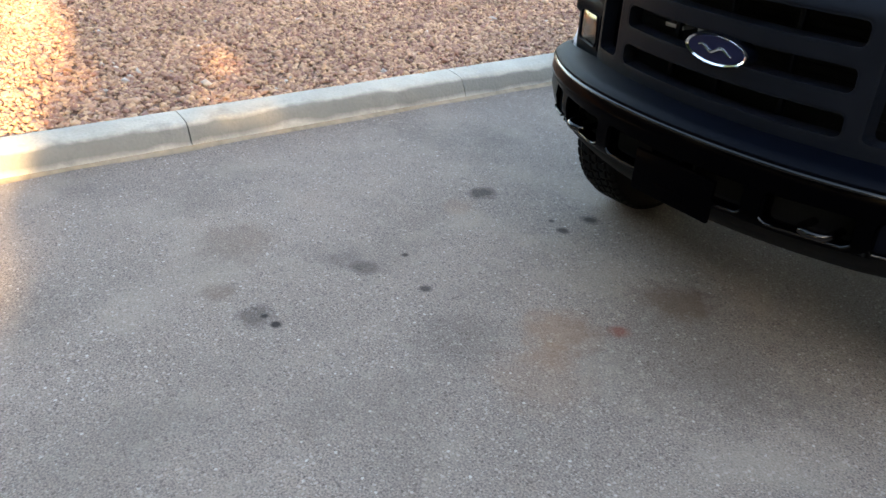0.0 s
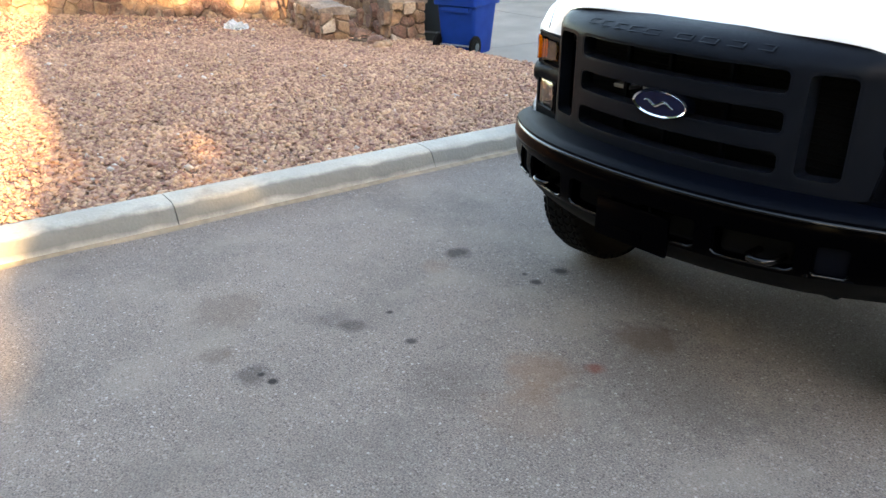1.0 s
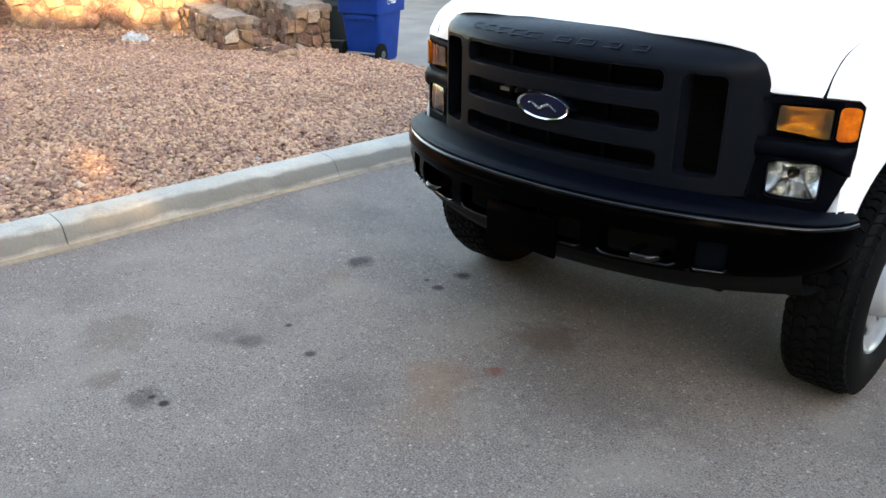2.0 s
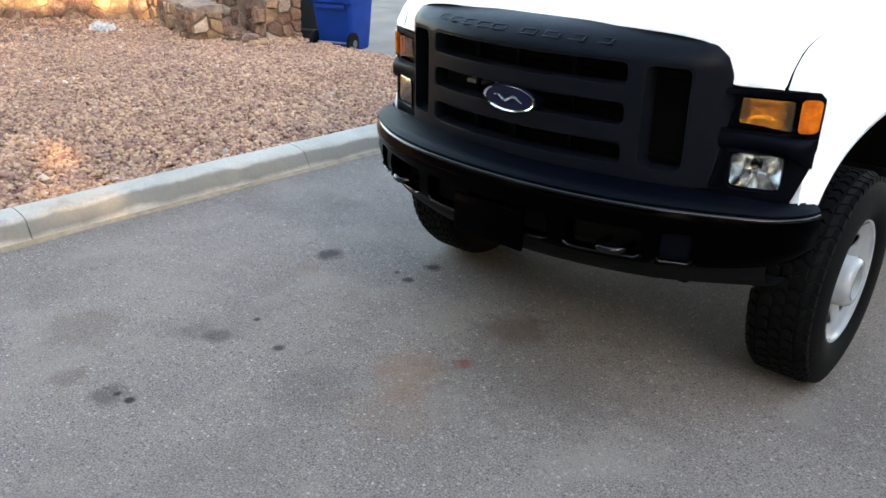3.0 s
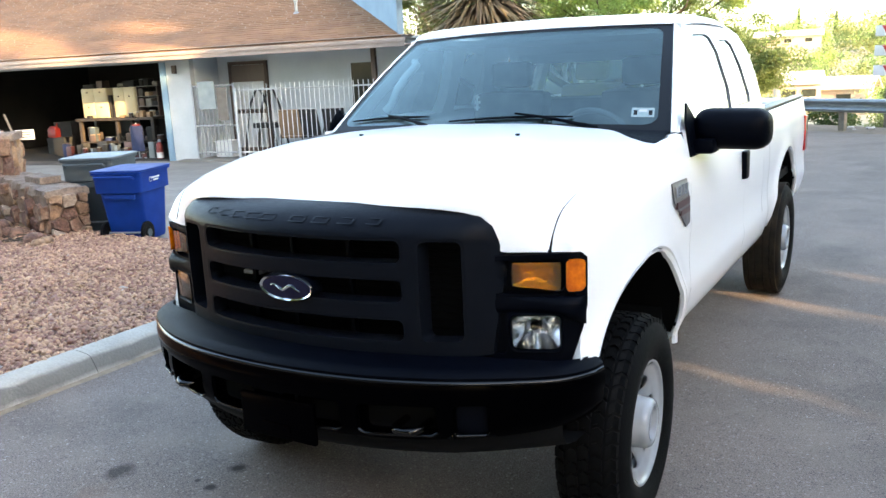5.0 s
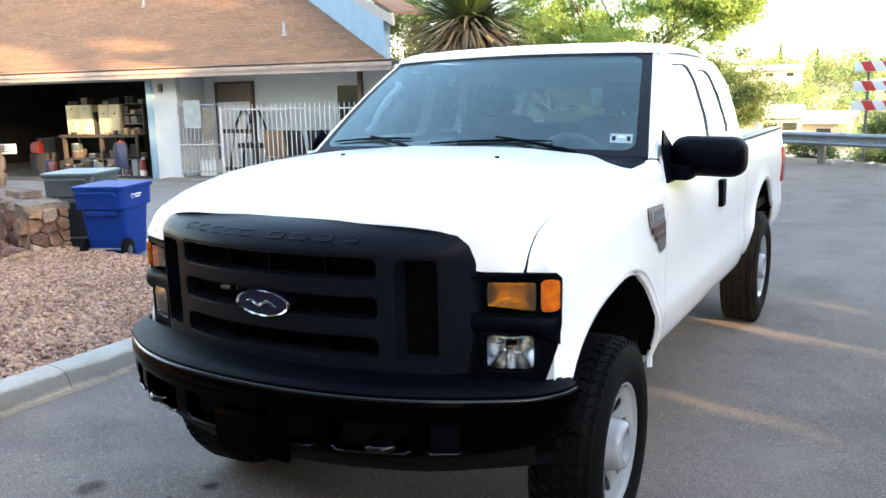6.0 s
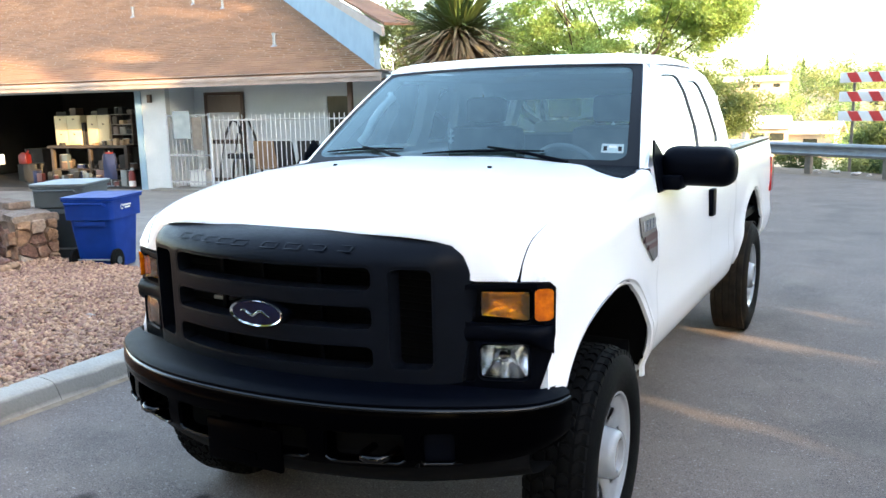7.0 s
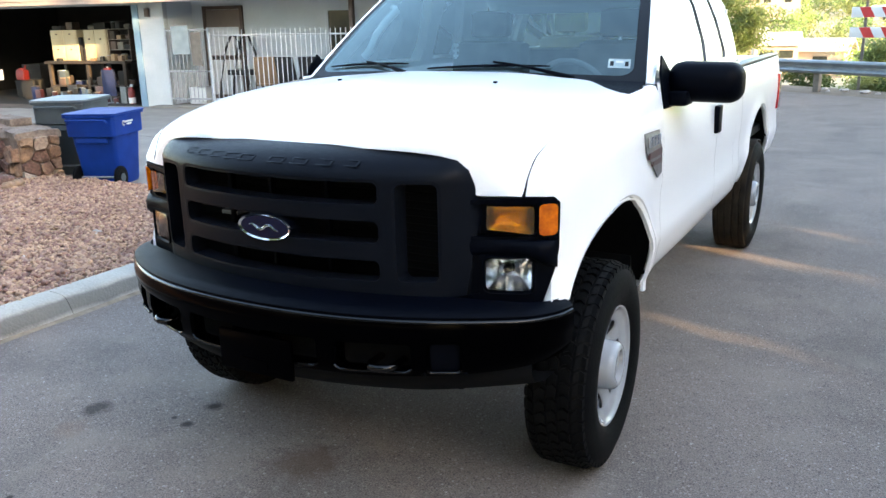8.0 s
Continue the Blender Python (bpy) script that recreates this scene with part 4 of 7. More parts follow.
def side_x(y, z):
    """Half width of the body at y and z, below the belt."""
    if y < 0.95:
        m = 0.941 + 0.064 * min(1.0, max(0.0, (y - 0.47) / 0.42)) ** 0.6
    else:
        m = 1.005
    if y > 3.58:
        m = 0.958
    drop = smoothed([0.595, 0.615, 0.65, 0.70, 0.76, 0.81, 0.88, 0.97, 1.08, 1.22, 1.34, 1.47], [0.085, 0.058, 0.036, 0.020, 0.007, 0.000, 0.007, 0.010, 0.004, 0.006, 0.022, 0.050], z)
    flare = 0.0
    for cy, cz, ry, rz in (ARCH_F, ARCH_R):
        r = math.hypot((y - cy) / ry, (z - cz) / rz)
        flare += 0.014 * math.exp(-((r - 1) / 0.13) ** 2)
    return m - drop + flare


def body_side(name, s, y0, y1, n, low, high, label="", top_fn=None, nz=24):
    """One panel of the side between two stations, from the sill or arch to its top."""
    bm = bmesh.new()
    rows = []
    for y in arch_stations(y0, y1, n):
        zb = arch_z(y, low(y) if callable(low) else low)
        zt = high(y) if callable(high) else high
        ring = [(s * (side_x(y, zb) - 0.03), y, zb + 0.008), (s * (side_x(y, zb) - 0.010), y, zb + 0.001)]
        for k in range(nz + 1):
            z = lerp(zb + 0.012, zt, k / nz)
            ring.append((s * side_x(y, z), y, z))
        if top_fn:
            ring += [(s * x, yy, z) for x, yy, z in top_fn(y, ring[-1])]
        rows.append(ring)
    if name == "fender":
        # the front edge follows the lamp's outline, then folds in beside and above it
        shaped = []
        for ring in rows:
            out = []
            for x, y, z in ring:
                yf = float(np.interp(z, [0.80, 0.95, 1.02, 1.17, 1.215], [0.437, 0.474, 0.492, 0.497, 0.447]))
                if y < 0.62:
                    yn = yf + (y - 0.447) * (0.62 - yf) / (0.62 - 0.447)
                    if z < 1.20 and abs(x) > 0.93:
                        x = s * (abs(x) + side_x(yn, z) - side_x(y, z))
                    y = yn
                out.append((x, y, z))
            shaped.append(out)
        rows = shaped
        fold = []
        for x, y, z in rows[0]:
            if z > 1.19:
                fold.append((x, min(y, 0.350 + (abs(x) - 0.665) * 0.405), 1.196))
            else:
                fold.append((s * min(abs(x), float(np.interp(z, [0.80, 0.95, 1.02, 1.17], [0.892, 0.926, 0.938, 0.938]))), y + 0.010, z))
        rows.insert(0, fold)
    grid(bm, rows)
    return part(name, bm, "white_paint", truck, label, smooth=45)


def fender_top(y, last):
    sx, sz = seam(max(y, 0.43))
    sx += smoothed([0.50, 0.66], [0.0055, 0.0], y) - 0.0005
    x0, z0 = abs(last[0]), last[2]
    zc = sz - 0.42 * (x0 - sx)
    return [((1 - t) ** 2 * x0 + 2 * t * (1 - t) * x0 + t * t * sx, y, (1 - t) ** 2 * z0 + 2 * t * (1 - t) * zc + t * t * sz) for t in (k / 10 for k in range(1, 11))]


for s in (1, -1):
    body_side("fender", s, 0.447, 1.5885, 24, lambda y: 0.80 if y < 1 else 0.60 - 0.035 * min(1.0, max(0.0, (1.585 - y) / 0.045)) ** 0.5, lambda y: smoothed([0.447, 0.55, 0.8, 1.5], [1.185, 1.20, 1.225, 1.25], y), top_fn=fender_top)
    body_side("front_door", s, 1.5905, 2.7485, 14, 0.60, 1.475)
    body_side("rear_door", s, 2.7502, 3.304, 8, 0.60, 1.475)
    body_side("cab_corner", s, 3.306, 3.585, 6, 0.60, 1.475)
    # bed side
    body_side("bed_side", s, 3.615, 5.52, 26, 0.60, 1.40, top_fn=lambda y, last: [(abs(last[0]) - 0.012, y, 1.412), (abs(last[0]) - 0.075, y, 1.414), (abs(last[0]) - 0.085, y, 1.36), (0.85, y, 0.92)])
    part("bed_rail_cap", boxes((s * 0.842, s * 0.925, 3.66, 5.51, 1.413, 1.432, 0.007)), "rail_cap", truck, "black plastic bed rail cap")
    tl = part("tail_lamp", boxes((s * 0.86, s * 0.966, 5.43, 5.56, 0.98, 1.27, 0.012)), "red_lens", truck, "tall red tail lamp")
    # arch lips and liners
    for cy, cz, ry, rz in (ARCH_F, ARCH_R):
        bm = bmesh.new()
        rows = []
        for t in np.linspace(-0.30, math.pi + 0.30, 44):
            y, z = cy + ry * math.cos(t), cz + rz * math.sin(t)
            if cy < 2 and y < 0.53 or z < (0.556 if cy < 2 else 0.60):
                continue
            x = side_x(y, max(z, 0.62))
            wd = 0.024 if cy < 2 and t < 1.2 else 0.012
            yi, zi = cy + (ry - wd) * math.cos(t), cz + (rz - wd) * math.sin(t)
            rows.append([(s * (x - 0.001), y, z), (s * (x - 0.006), lerp(y, yi, 0.8), lerp(z, zi, 0.8)), (s * (x - 0.020), yi, zi), (s * (x - 0.022), y, z)])
        grid(bm, rows)
        lip = part("arch_lip", bm, "white_paint", truck)
        for t in (-0.12, 0.22, 0.55):
            y, z = cy + (ry - 0.018) * math.cos(t), cz + (rz - 0.018) * math.sin(t)
            x = side_x(y, z) - 0.024
            part("lip_clip", boxes((s * (x - 0.006), s * (x + 0.006), y - 0.004, y + 0.010, z - 0.008, z + 0.008, 0.002)), "dark", lip)
        bm = bmesh.new()
        rows = []
        for t in np.linspace(0.13, math.pi - 0.13, 30):
            y, z = cy + (ry - 0.005) * math.cos(t), cz + (rz - 0.005) * math.sin(t)
            rows.append([(s * (side_x(y, max(0.62, z)) - 0.03), y, z), (s * 0.80, y, z + 0.02), (s * 0.52, y, z + 0.02)])
        grid(bm, rows)
        grid(bm, [[(s * 0.52, cy + ry * math.cos(t), cz + rz * math.sin(t) + 0.02) for t in np.linspace(0.13, math.pi - 0.13, 30)], [(s * 0.521, cy + ry * math.cos(t) * 0.2, cz) for t in np.linspace(0.13, math.pi - 0.13, 30)]])
        part("wheel_liner", bm, "liner", truck)

def grille_top(x):
    a = abs(x)
    return smoothed([0, 0.40, 0.58, 0.655, 0.695, 0.715], [1.350, 1.347, 1.335, 1.308, 1.262, 1.20], a)


# hood
HE = 0.845


def hood_front(x):
    """The y of the hood's front edge."""
    return smoothed([0, 0.35, 0.56, 0.62, 0.68, 0.76, HE], [0.290, 0.302, 0.33, 0.350, 0.370, 0.398, 0.428], abs(x))


def hood_sheet(x, y):
    """Height of the hood at x and y: falls to the seam with the fender."""
    sx, sz = seam(max(y, 0.43))
    zc = smoothed([0.25, 0.29, 0.40, 0.6, 0.8, 1.08, 1.46, 1.6], [1.345, 1.358, 1.405, 1.445, 1.467, 1.485, 1.498, 1.503], y)
    a = min(1.0, abs(x) / sx)
    p = smoothed([0.3, 0.45, 0.8, 1.4], [7.0, 5.0, 3.6, 3.0], y)
    dome = 0.012 * math.exp(-(a / 0.47) ** 6) * min(1, max(0, (y - 0.4) / 0.4))
    return sz + (zc - sz) * (1 - a ** p) + dome


def hood_pt(a, v):
    """A place on the hood: a across from -1 to 1, v from the front edge to the cowl."""
    rear = 1.560 - 0.03 * a * a - smoothed([0.62, 0.74, 0.86, 0.95], [0, 0.05, 0.17, 0.23], abs(a))
    y = lerp(hood_front(a * HE), rear, v)
    x = a * seam(max(y, 0.43))[0]
    return x, y, hood_sheet(x, y)


bm = bmesh.new()
rows = []
for v in [0, 0.008, 0.02, 0.035, 0.055, 0.085, 0.12, 0.16, 0.21, 0.27, 0.34, 0.42, 0.52, 0.62, 0.72, 0.82, 0.92, 1.0]:
    rows.append([hood_pt(a, v) for a in sorted({round(q * g, 4) for g in (-1, 1) for q in [*np.linspace(0, 0.7, 15), *np.linspace(0.7, 1, 22)]})])
front = rows[0]
foot = [lerp(min(z - 0.008, grille_top(x) - 0.006), 1.197, smoothed([0.665, 0.705], [0, 1], abs(x))) for x, y, z in front]
rows.insert(0, [(x, y - 0.008, lerp(z, f, 0.3)) for (x, y, z), f in zip(front, foot)])
rows.insert(0, [(x, y - 0.011, f) for (x, y, z), f in zip(front, foot)])
rows.insert(0, [(x, y + 0.03, z - 0.01) for x, y, z in rows[0]])
rows.append([(x, y + 0.004, z - 0.04) for x, y, z in rows[-1]])
grid(bm, rows)
hood = part("hood", bm, "white_paint", truck, smooth=50)
for a in (-0.45, 0.42):
    sx, y, z = hood_pt(a, 0.70)
    bm = bmesh.new()
    box(bm, sx - 0.008, sx + 0.008, y - 0.006, y + 0.010, z - 0.004, z + 0.008, 0.003)
    part("washer_nozzle", bm, "black_plastic", hood)
# dark gap under the seam
for s in (1, -1):
    bm = bmesh.new()
    rows = []
    for y in np.linspace(0.432, 0.66, 14):
        a, b = seam(y)
        rows.append([(s * (a + 0.012), y, b - 0.010), (s * (a - 0.004), y, b - 0.006), (s * (a - 0.02), y, b - 0.05)])
    grid(bm, rows)
    part("hood_seam", bm, "dark", truck)

# cab: roof, pillars, glass
def screen(u, v):
    """The windscreen's surface: u across from -1 to 1, v up from 0 to 1."""
    w = lerp(0.905, 0.741, v)
    x = u * w
    y = lerp(1.595, 2.217, v) - lerp(0.075, 0.055, v) * (1 - u * u)
    z = lerp(1.462, 1.936, v) + 0.020 * math.sin(math.pi * v) + lerp(0.018, 0.016, v) * (1 - u * u)
    return x, y, z


def cab_x(z):
    return smoothed([1.47, 1.60, 1.78, 1.90, 1.945, 1.97], [0.935, 0.903, 0.848, 0.798, 0.766, 0.725], z)


WIN_F = [(1.72, 1.50), (2.70, 1.50), (2.74, 1.60), (2.72, 1.80), (2.67, 1.875), (2.60, 1.892), (2.34, 1.888), (2.26, 1.868)]
WIN_R = [(2.86, 1.505), (3.21, 1.505), (3.24, 1.54), (3.20, 1.72), (3.13, 1.84), (3.05, 1.865), (2.86, 1.865)]
SIDE = [(1.62, 1.465), (1.77, 1.575), (2.00, 1.74), (2.17, 1.865), (2.28, 1.93), (2.5, 1.945), (2.9, 1.945), (3.25, 1.94), (3.42, 1.90), (3.53, 1.80), (3.57, 1.65), (3.585, 1.465),
        (3.2, 1.465), (2.8, 1.465), (2.3, 1.465), (1.9, 1.465)]


def shrink(poly, d):
    cx, cy = sum(p[0] for p in poly) / len(poly), sum(p[1] for p in poly) / len(poly)
    return [(x + d * (cx - x) / math.hypot(cx - x, cy - y), y + d * (cy - y) / math.hypot(cx - x, cy - y)) for x, y in poly]


for s in (1, -1):
    bm = bmesh.new()
    extrude_poly(bm, [(0.0, y, z) for y, z in SIDE], (-0.045, 0, 0))
    bmesh.ops.triangulate(bm, faces=[f for f in bm.faces if len(f.verts) > 4])
    cs = []
    for w in (WIN_F, WIN_R):
        c = bmesh.new()
        extrude_poly(c, [(0.1, y, z) for y, z in w], (-0.3, 0, 0))
        cs.append(c)
    bm = cut(bm, cs)
    for _ in range(2):
        long = [e for e in bm.edges if abs(e.verts[0].co.z - e.verts[1].co.z) > 0.12]
        if long:
            bmesh.ops.subdivide_edges(bm, edges=long, cuts=2)
    bmesh.ops.triangulate(bm, faces=[f for f in bm.faces if len(f.verts) > 4])
    for v in bm.verts:
        v.co.x = s * (cab_x(v.co.z) + v.co.x)
    part("cab_side", bm, "white_paint", truck, smooth=30)
    for name, w in (("door_window", WIN_F), ("rear_window", WIN_R)):
        bm = bmesh.new()
        ring = [(0.0, y, z) for y, z in shrink(w, -0.006)]
        cen = (sum(p[0] for p in w) / len(w), sum(p[1] for p in w) / len(w))
        rings = [[(s * (cab_x(lerp(z, cen[1], k)) - 0.008), lerp(y, cen[0], k), lerp(z, cen[1], k)) for _, y, z in ring] for k in (0, 0.35, 0.7, 0.97)]
        loft(bm, rings, closed=True, caps=False)
        bm.faces.new([v for v in bm.verts][-len(ring):])
        g = part(name, bm, "side_glass", truck, "dark tinted side window", smooth=60)
        g.visible_shadow = False
        bm = bmesh.new()
        a = [(s * (cab_x(z) + 0.001), y, z) for y, z in w]
        b = [(s * (cab_x(z) - 0.001), y, z) for y, z in shrink(w, 0.004)]
        c = [(s * (cab_x(z) - 0.007), y, z) for y, z in shrink(w, 0.005)]
        loft(bm, list(zip(*[a, b, c])) + [(a[0], b[0], c[0])], closed=False)
        part("window_seal", bm, "seal", g, smooth=0)

bm = bmesh.new()
rows = []
for y, dz in ((2.222, -0.014), (2.237, 0.000), (2.285, 0.011), (2.42, 0.022), (2.7, 0.028), (3.05, 0.020), (3.28, 0.002), (3.42, -0.035), (3.51, -0.085), (3.555, -0.17)):
    row = []
    for x, z in ((-0.766, 1.938), (-0.747, 1.957), (-0.703, 1.972), (-0.6, 1.982), (-0.4, 1.989), (-0.2, 1.993), (0, 1.995), (0.2, 1.993), (0.4, 1.989), (0.6, 1.982), (0.703, 1.972), (0.747, 1.957), (0.766, 1.938)):
        front = 0.055 * (1 - (x / 0.78) ** 2)
        k = max(0.0, 1 - (y - 2.222) / 0.5)
        row.append((x * (1 + 0.03 * min(1, max(0, -dz) * 8)) if y > 3 else x, y - front * k, z + dz * (1.0 if y < 3 else 1.15)))
    row = [(-0.779, row[0][1], row[0][2] - 0.016), *row, (0.779, row[-1][1], row[-1][2] - 0.016)]
    rows.append(row)
rows.insert(0, [tuple(Vector(screen(max(-1.0, min(1.0, x / 0.75)), 1.0)) + Vector((x - max(-0.741, min(0.741, x / 0.75 * 0.741)), -0.004, 0.004))) for x, y, z in rows[0]])
grid(bm, rows)
part("roof_panel", bm, "white_paint", truck, smooth=60)
# back of the cab with its window
part("cab_back", boxes((-0.93, 0.93, 3.55, 3.59, 0.66, 1.50), (-0.86, -0.62, 3.50, 3.54, 1.50, 1.78), (0.62, 0.86, 3.50, 3.54, 1.50, 1.78), (-0.70, 0.70, 3.50, 3.54, 1.78, 1.84)), "white_paint", truck)
part("back_window", boxes((-0.62, 0.62, 3.515, 3.521, 1.50, 1.78)), "side_glass", truck, "tinted rear cab window")


def screen_patch(u0, u1, v0, v1, lift, n=24, m=10):
    bm = bmesh.new()
    nrm = Vector((0, -0.55, 0.83))
    grid(bm, [[Vector(screen(lerp(u0, u1, i / n), lerp(v0, v1, j / m))) + nrm * lift for i in range(n + 1)] for j in range(m + 1)])
    return bm


screen_ob = part("windscreen", screen_patch(-1, 1, 0, 1, 0), "windscreen", truck, "curved windscreen with a black border", smooth=80)
screen_ob.visible_shadow = False
# black border with rounded inner corners, laid on the glass
bm = bmesh.new()
inner = rounded(-0.966, 0.940, 0.060, 0.965, 0.075, 8)
dense = []
for p, q in zip(inner, inner[1:] + inner[:1]):
    m = max(1, int(math.hypot(q[0] - p[0], q[1] - p[1]) / 0.05))
    dense += [(lerp(p[0], q[0], t / m), lerp(p[1], q[1], t / m)) for t in range(m)]
nrm = Vector((0, -0.55, 0.83))
loop_in, loop_out = [], []
for u, v in dense + dense[:1]:
    du, dv = u, v - 0.5
    k = 1 / max(abs(du), abs(dv) / 0.5)
    loop_in.append(Vector(screen(u, v)) + nrm * 0.0015)
    loop_out.append(Vector(screen(du * k, 0.5 + dv * k)) + nrm * 0.0015)
grid(bm, [loop_out, loop_in])
part("glass_border", bm, "frit", screen_ob, smooth=80)
for u0, u1, v0, v1, mt in ((0.810, 0.922, 0.117, 0.188, "pale_blue_paper"), (0.821, 0.839, 0.130, 0.166, "frit"), (0.895, 0.913, 0.130, 0.166, "frit"), (0.848, 0.887, 0.154, 0.172, "paper")):
    part("registration_sticker", screen_patch(u0, u1, v0, v1, 0.002 if mt == "pale_blue_paper" else 0.004, 4, 3), mt, screen_ob, "pale sticker with two dark marks")
for s in (1, -1):
    bm = bmesh.new()
    rows = []
    for v in np.linspace(0, 1, 12):
        x, y, z = screen(s, v)
        zz = lerp(1.465, 1.935, v)
        ye = float(np.interp(zz, [1.465, 1.575, 1.74, 1.865, 1.93], [1.62, 1.77, 2.00, 2.17, 2.28]))
        a, b = Vector((x, y, z)), Vector((s * cab_x(zz), ye + 0.02, zz))
        mid = (a + b) / 2 + Vector((s * 0.003, -0.005, 0.006))
        rows.append([a + Vector((-s * 0.006, 0.006, -0.012)), a + Vector((s * 0.004, 0, 0.006)), lerp(a, mid, 0.6) + Vector((s * 0.003, -0.004, 0.006)), mid, lerp(mid, b, 0.5) + Vector((s * 0.002, 0, 0)), b])
    grid(bm, rows)
    part("windscreen_pillar", bm, "white_paint", truck, smooth=60)
    # fender-to-cab filler behind the hood
    bm = bmesh.new()
    rows = []
    for y in np.linspace(1.50, 1.64, 6):
        rows.append([(s * 0.915, y, 1.463), (s * 0.938, y, 1.455), (s * 0.962, y, 1.41), (s * 0.978, y, 1.35), (s * 0.992, y, 1.25)])
    grid(bm, rows)
    part("cowl_corner", bm, "white_paint", truck, smooth=60)

# cowl panel and wipers
bm = bmesh.new()
rows = []
for u in np.linspace(-1, 1, 41):
    x, y, z = screen(u, 0.02)
    hx, hy, hz = hood_pt(u, 1.0)
    rows.append([(x, y, z + 0.003), (x * 0.998, y - 0.02, z - 0.002), (lerp(x, hx, 0.55), lerp(y, hy, 0.55), lerp(z, hz, 0.55) - 0.006), (hx, hy + 0.004, hz - 0.003), (hx, hy - 0.02, hz - 0.03)])
grid(bm, rows)
cowl = part("cowl", bm, "black_plastic", truck, "black plastic cowl under the windscreen", smooth=60)


def wiper(u0, v0, u1, v1, mu, mv, pu, pv):
    """A blade from one end to the other with its arm, hump to pivot."""
    nrm = Vector((0, -0.55, 0.83))
    on = lambda u, v, h: Vector(screen(u, v)) + nrm * h
    bm = bmesh.new()
    bow_v = lambda t: lerp(v0, v1, t) + 0.010 * math.sin(math.pi * t)
    tube(bm, [on(lerp(u0, u1, t), bow_v(t), 0.010) for t in np.linspace(0, 1, 16)], [0.0035 + 0.0035 * math.sin(math.pi * t) for t in np.linspace(0, 1, 16)], 6)
    ob = part("wiper_blade", bm, "black_plastic", truck, "black windscreen wiper", smooth=60)
    bm = bmesh.new()
    pts = []
    for t in np.linspace(0, 1, 10):
        pts.append(on(lerp(mu, pu, t), lerp(mv, pv, t) + 0.006 * math.sin(math.pi * t), 0.014 + 0.006 * math.sin(math.pi * t)))
    tube(bm, pts, [0.005, 0.0055, 0.006, 0.0065, 0.007, 0.0075, 0.008, 0.010, 0.013, 0.014], 8)
    part("wiper_arm", bm, "black_plastic", ob, smooth=60)


wiper(-0.895, 0.095, -0.33, 0.112, -0.633, 0.128, -0.313, 0.028)
wiper(-0.183, 0.071, 0.52, 0.105, 0.20, 0.125, 0.655, 0.010)

# grille: slab with rounded openings, bowed and rolled back at the top
def bow(x):
    return 0.135 + 0.175 * (abs(x) / 0.70) ** 2.1


def grille_point(x, d, z):
    roll = 0.140 * max(0.0, (z - 1.255) / 0.095) ** 2.0
    side = 0.05 * max(0.0, (abs(x) - 0.60) / 0.10) ** 2
    return Vector((x, bow(x) + d + roll + side, z))


bm = bmesh.new()
xs = np.linspace(-0.715, 0.715, 45)
rows_f, rows_b = [], []
for k in range(19):
    t = k / 18
    rows_f.append([(x * lerp(0.955, 1, min(1, t * 1.2)), -0.0, lerp(0.862, grille_top(x), t)) for x in xs])
    rows_b.append([(x * lerp(0.955, 1, min(1, t * 1.2)), 0.07, lerp(0.862, grille_top(x), t)) for x in xs])
ring_rows = rows_f + rows_b[::-1]
loft_rows = list(zip(*ring_rows))
loft(bm, loft_rows, closed=True, caps=True)
cutters = []
OPEN = [(-0.43, 0.43, z0, z1) for z0, z1 in ((1.176, 1.250), (1.046, 1.120), (0.914, 0.986))] + [(a, b, 0.915, 1.245) for a, b in ((0.485, 0.615), (-0.615, -0.485))]
for x0, x1, z0, z1 in OPEN:
    c = bmesh.new()
    extrude_poly(c, [(x, -0.2, z) for x, z in rounded(x0, x1, z0, z1, 0.022, 4)], (0, 0.5, 0))
    cutters.append(c)
bm = cut(bm, cutters)
bmesh.ops.triangulate(bm, faces=[f for f in bm.faces if len(f.verts) > 4])
long = [e for e in bm.edges if abs(e.verts[0].co.x - e.verts[1].co.x) > 0.09]
if long:
    bmesh.ops.subdivide_edges(bm, edges=long, cuts=3)
    bmesh.ops.triangulate(bm, faces=[f for f in bm.faces if len(f.verts) > 4])
for v in bm.verts:
    v.co = grille_point(v.co.x, v.co.y, v.co.z)
grille = part("grille", bm, "grille_plastic", truck, "matte black plastic grille with five openings", smooth=35)
# rims round the openings
for x0, x1, z0, z1 in OPEN:
    bm = bmesh.new()
    outer, inner = rounded(x0 - 0.012, x1 + 0.012, z0 - 0.012, z1 + 0.012, 0.03, 4), rounded(x0, x1, z0, z1, 0.022, 4)
    a = [grille_point(x, -0.001, z) for x, z in outer]
    b = [grille_point(x, -0.0015, z) for x, z in [(lerp(p[0], q[0], 0.5), lerp(p[1], q[1], 0.5)) for p, q in zip(outer, inner)]]
    c = [grille_point(x, 0.002, z) for x, z in inner]
    fine = list(zip(a, b, c))
    dense = []
    for p, q in zip(fine, fine[1:] + fine[:1]):
        nseg = max(1, int((p[0] - q[0]).length / 0.06))
        dense += [tuple(grille_point(lerp(p[i].x, q[i].x, t / nseg), (-0.0006, -0.0012, 0.003)[i], lerp(p[i].z, q[i].z, t / nseg)) for i in range(3)) for t in range(nseg)]
    dense.append(dense[0])
    loft(bm, dense, closed=False)
    part("opening_rim", bm, "grille_plastic", grille, smooth=60)
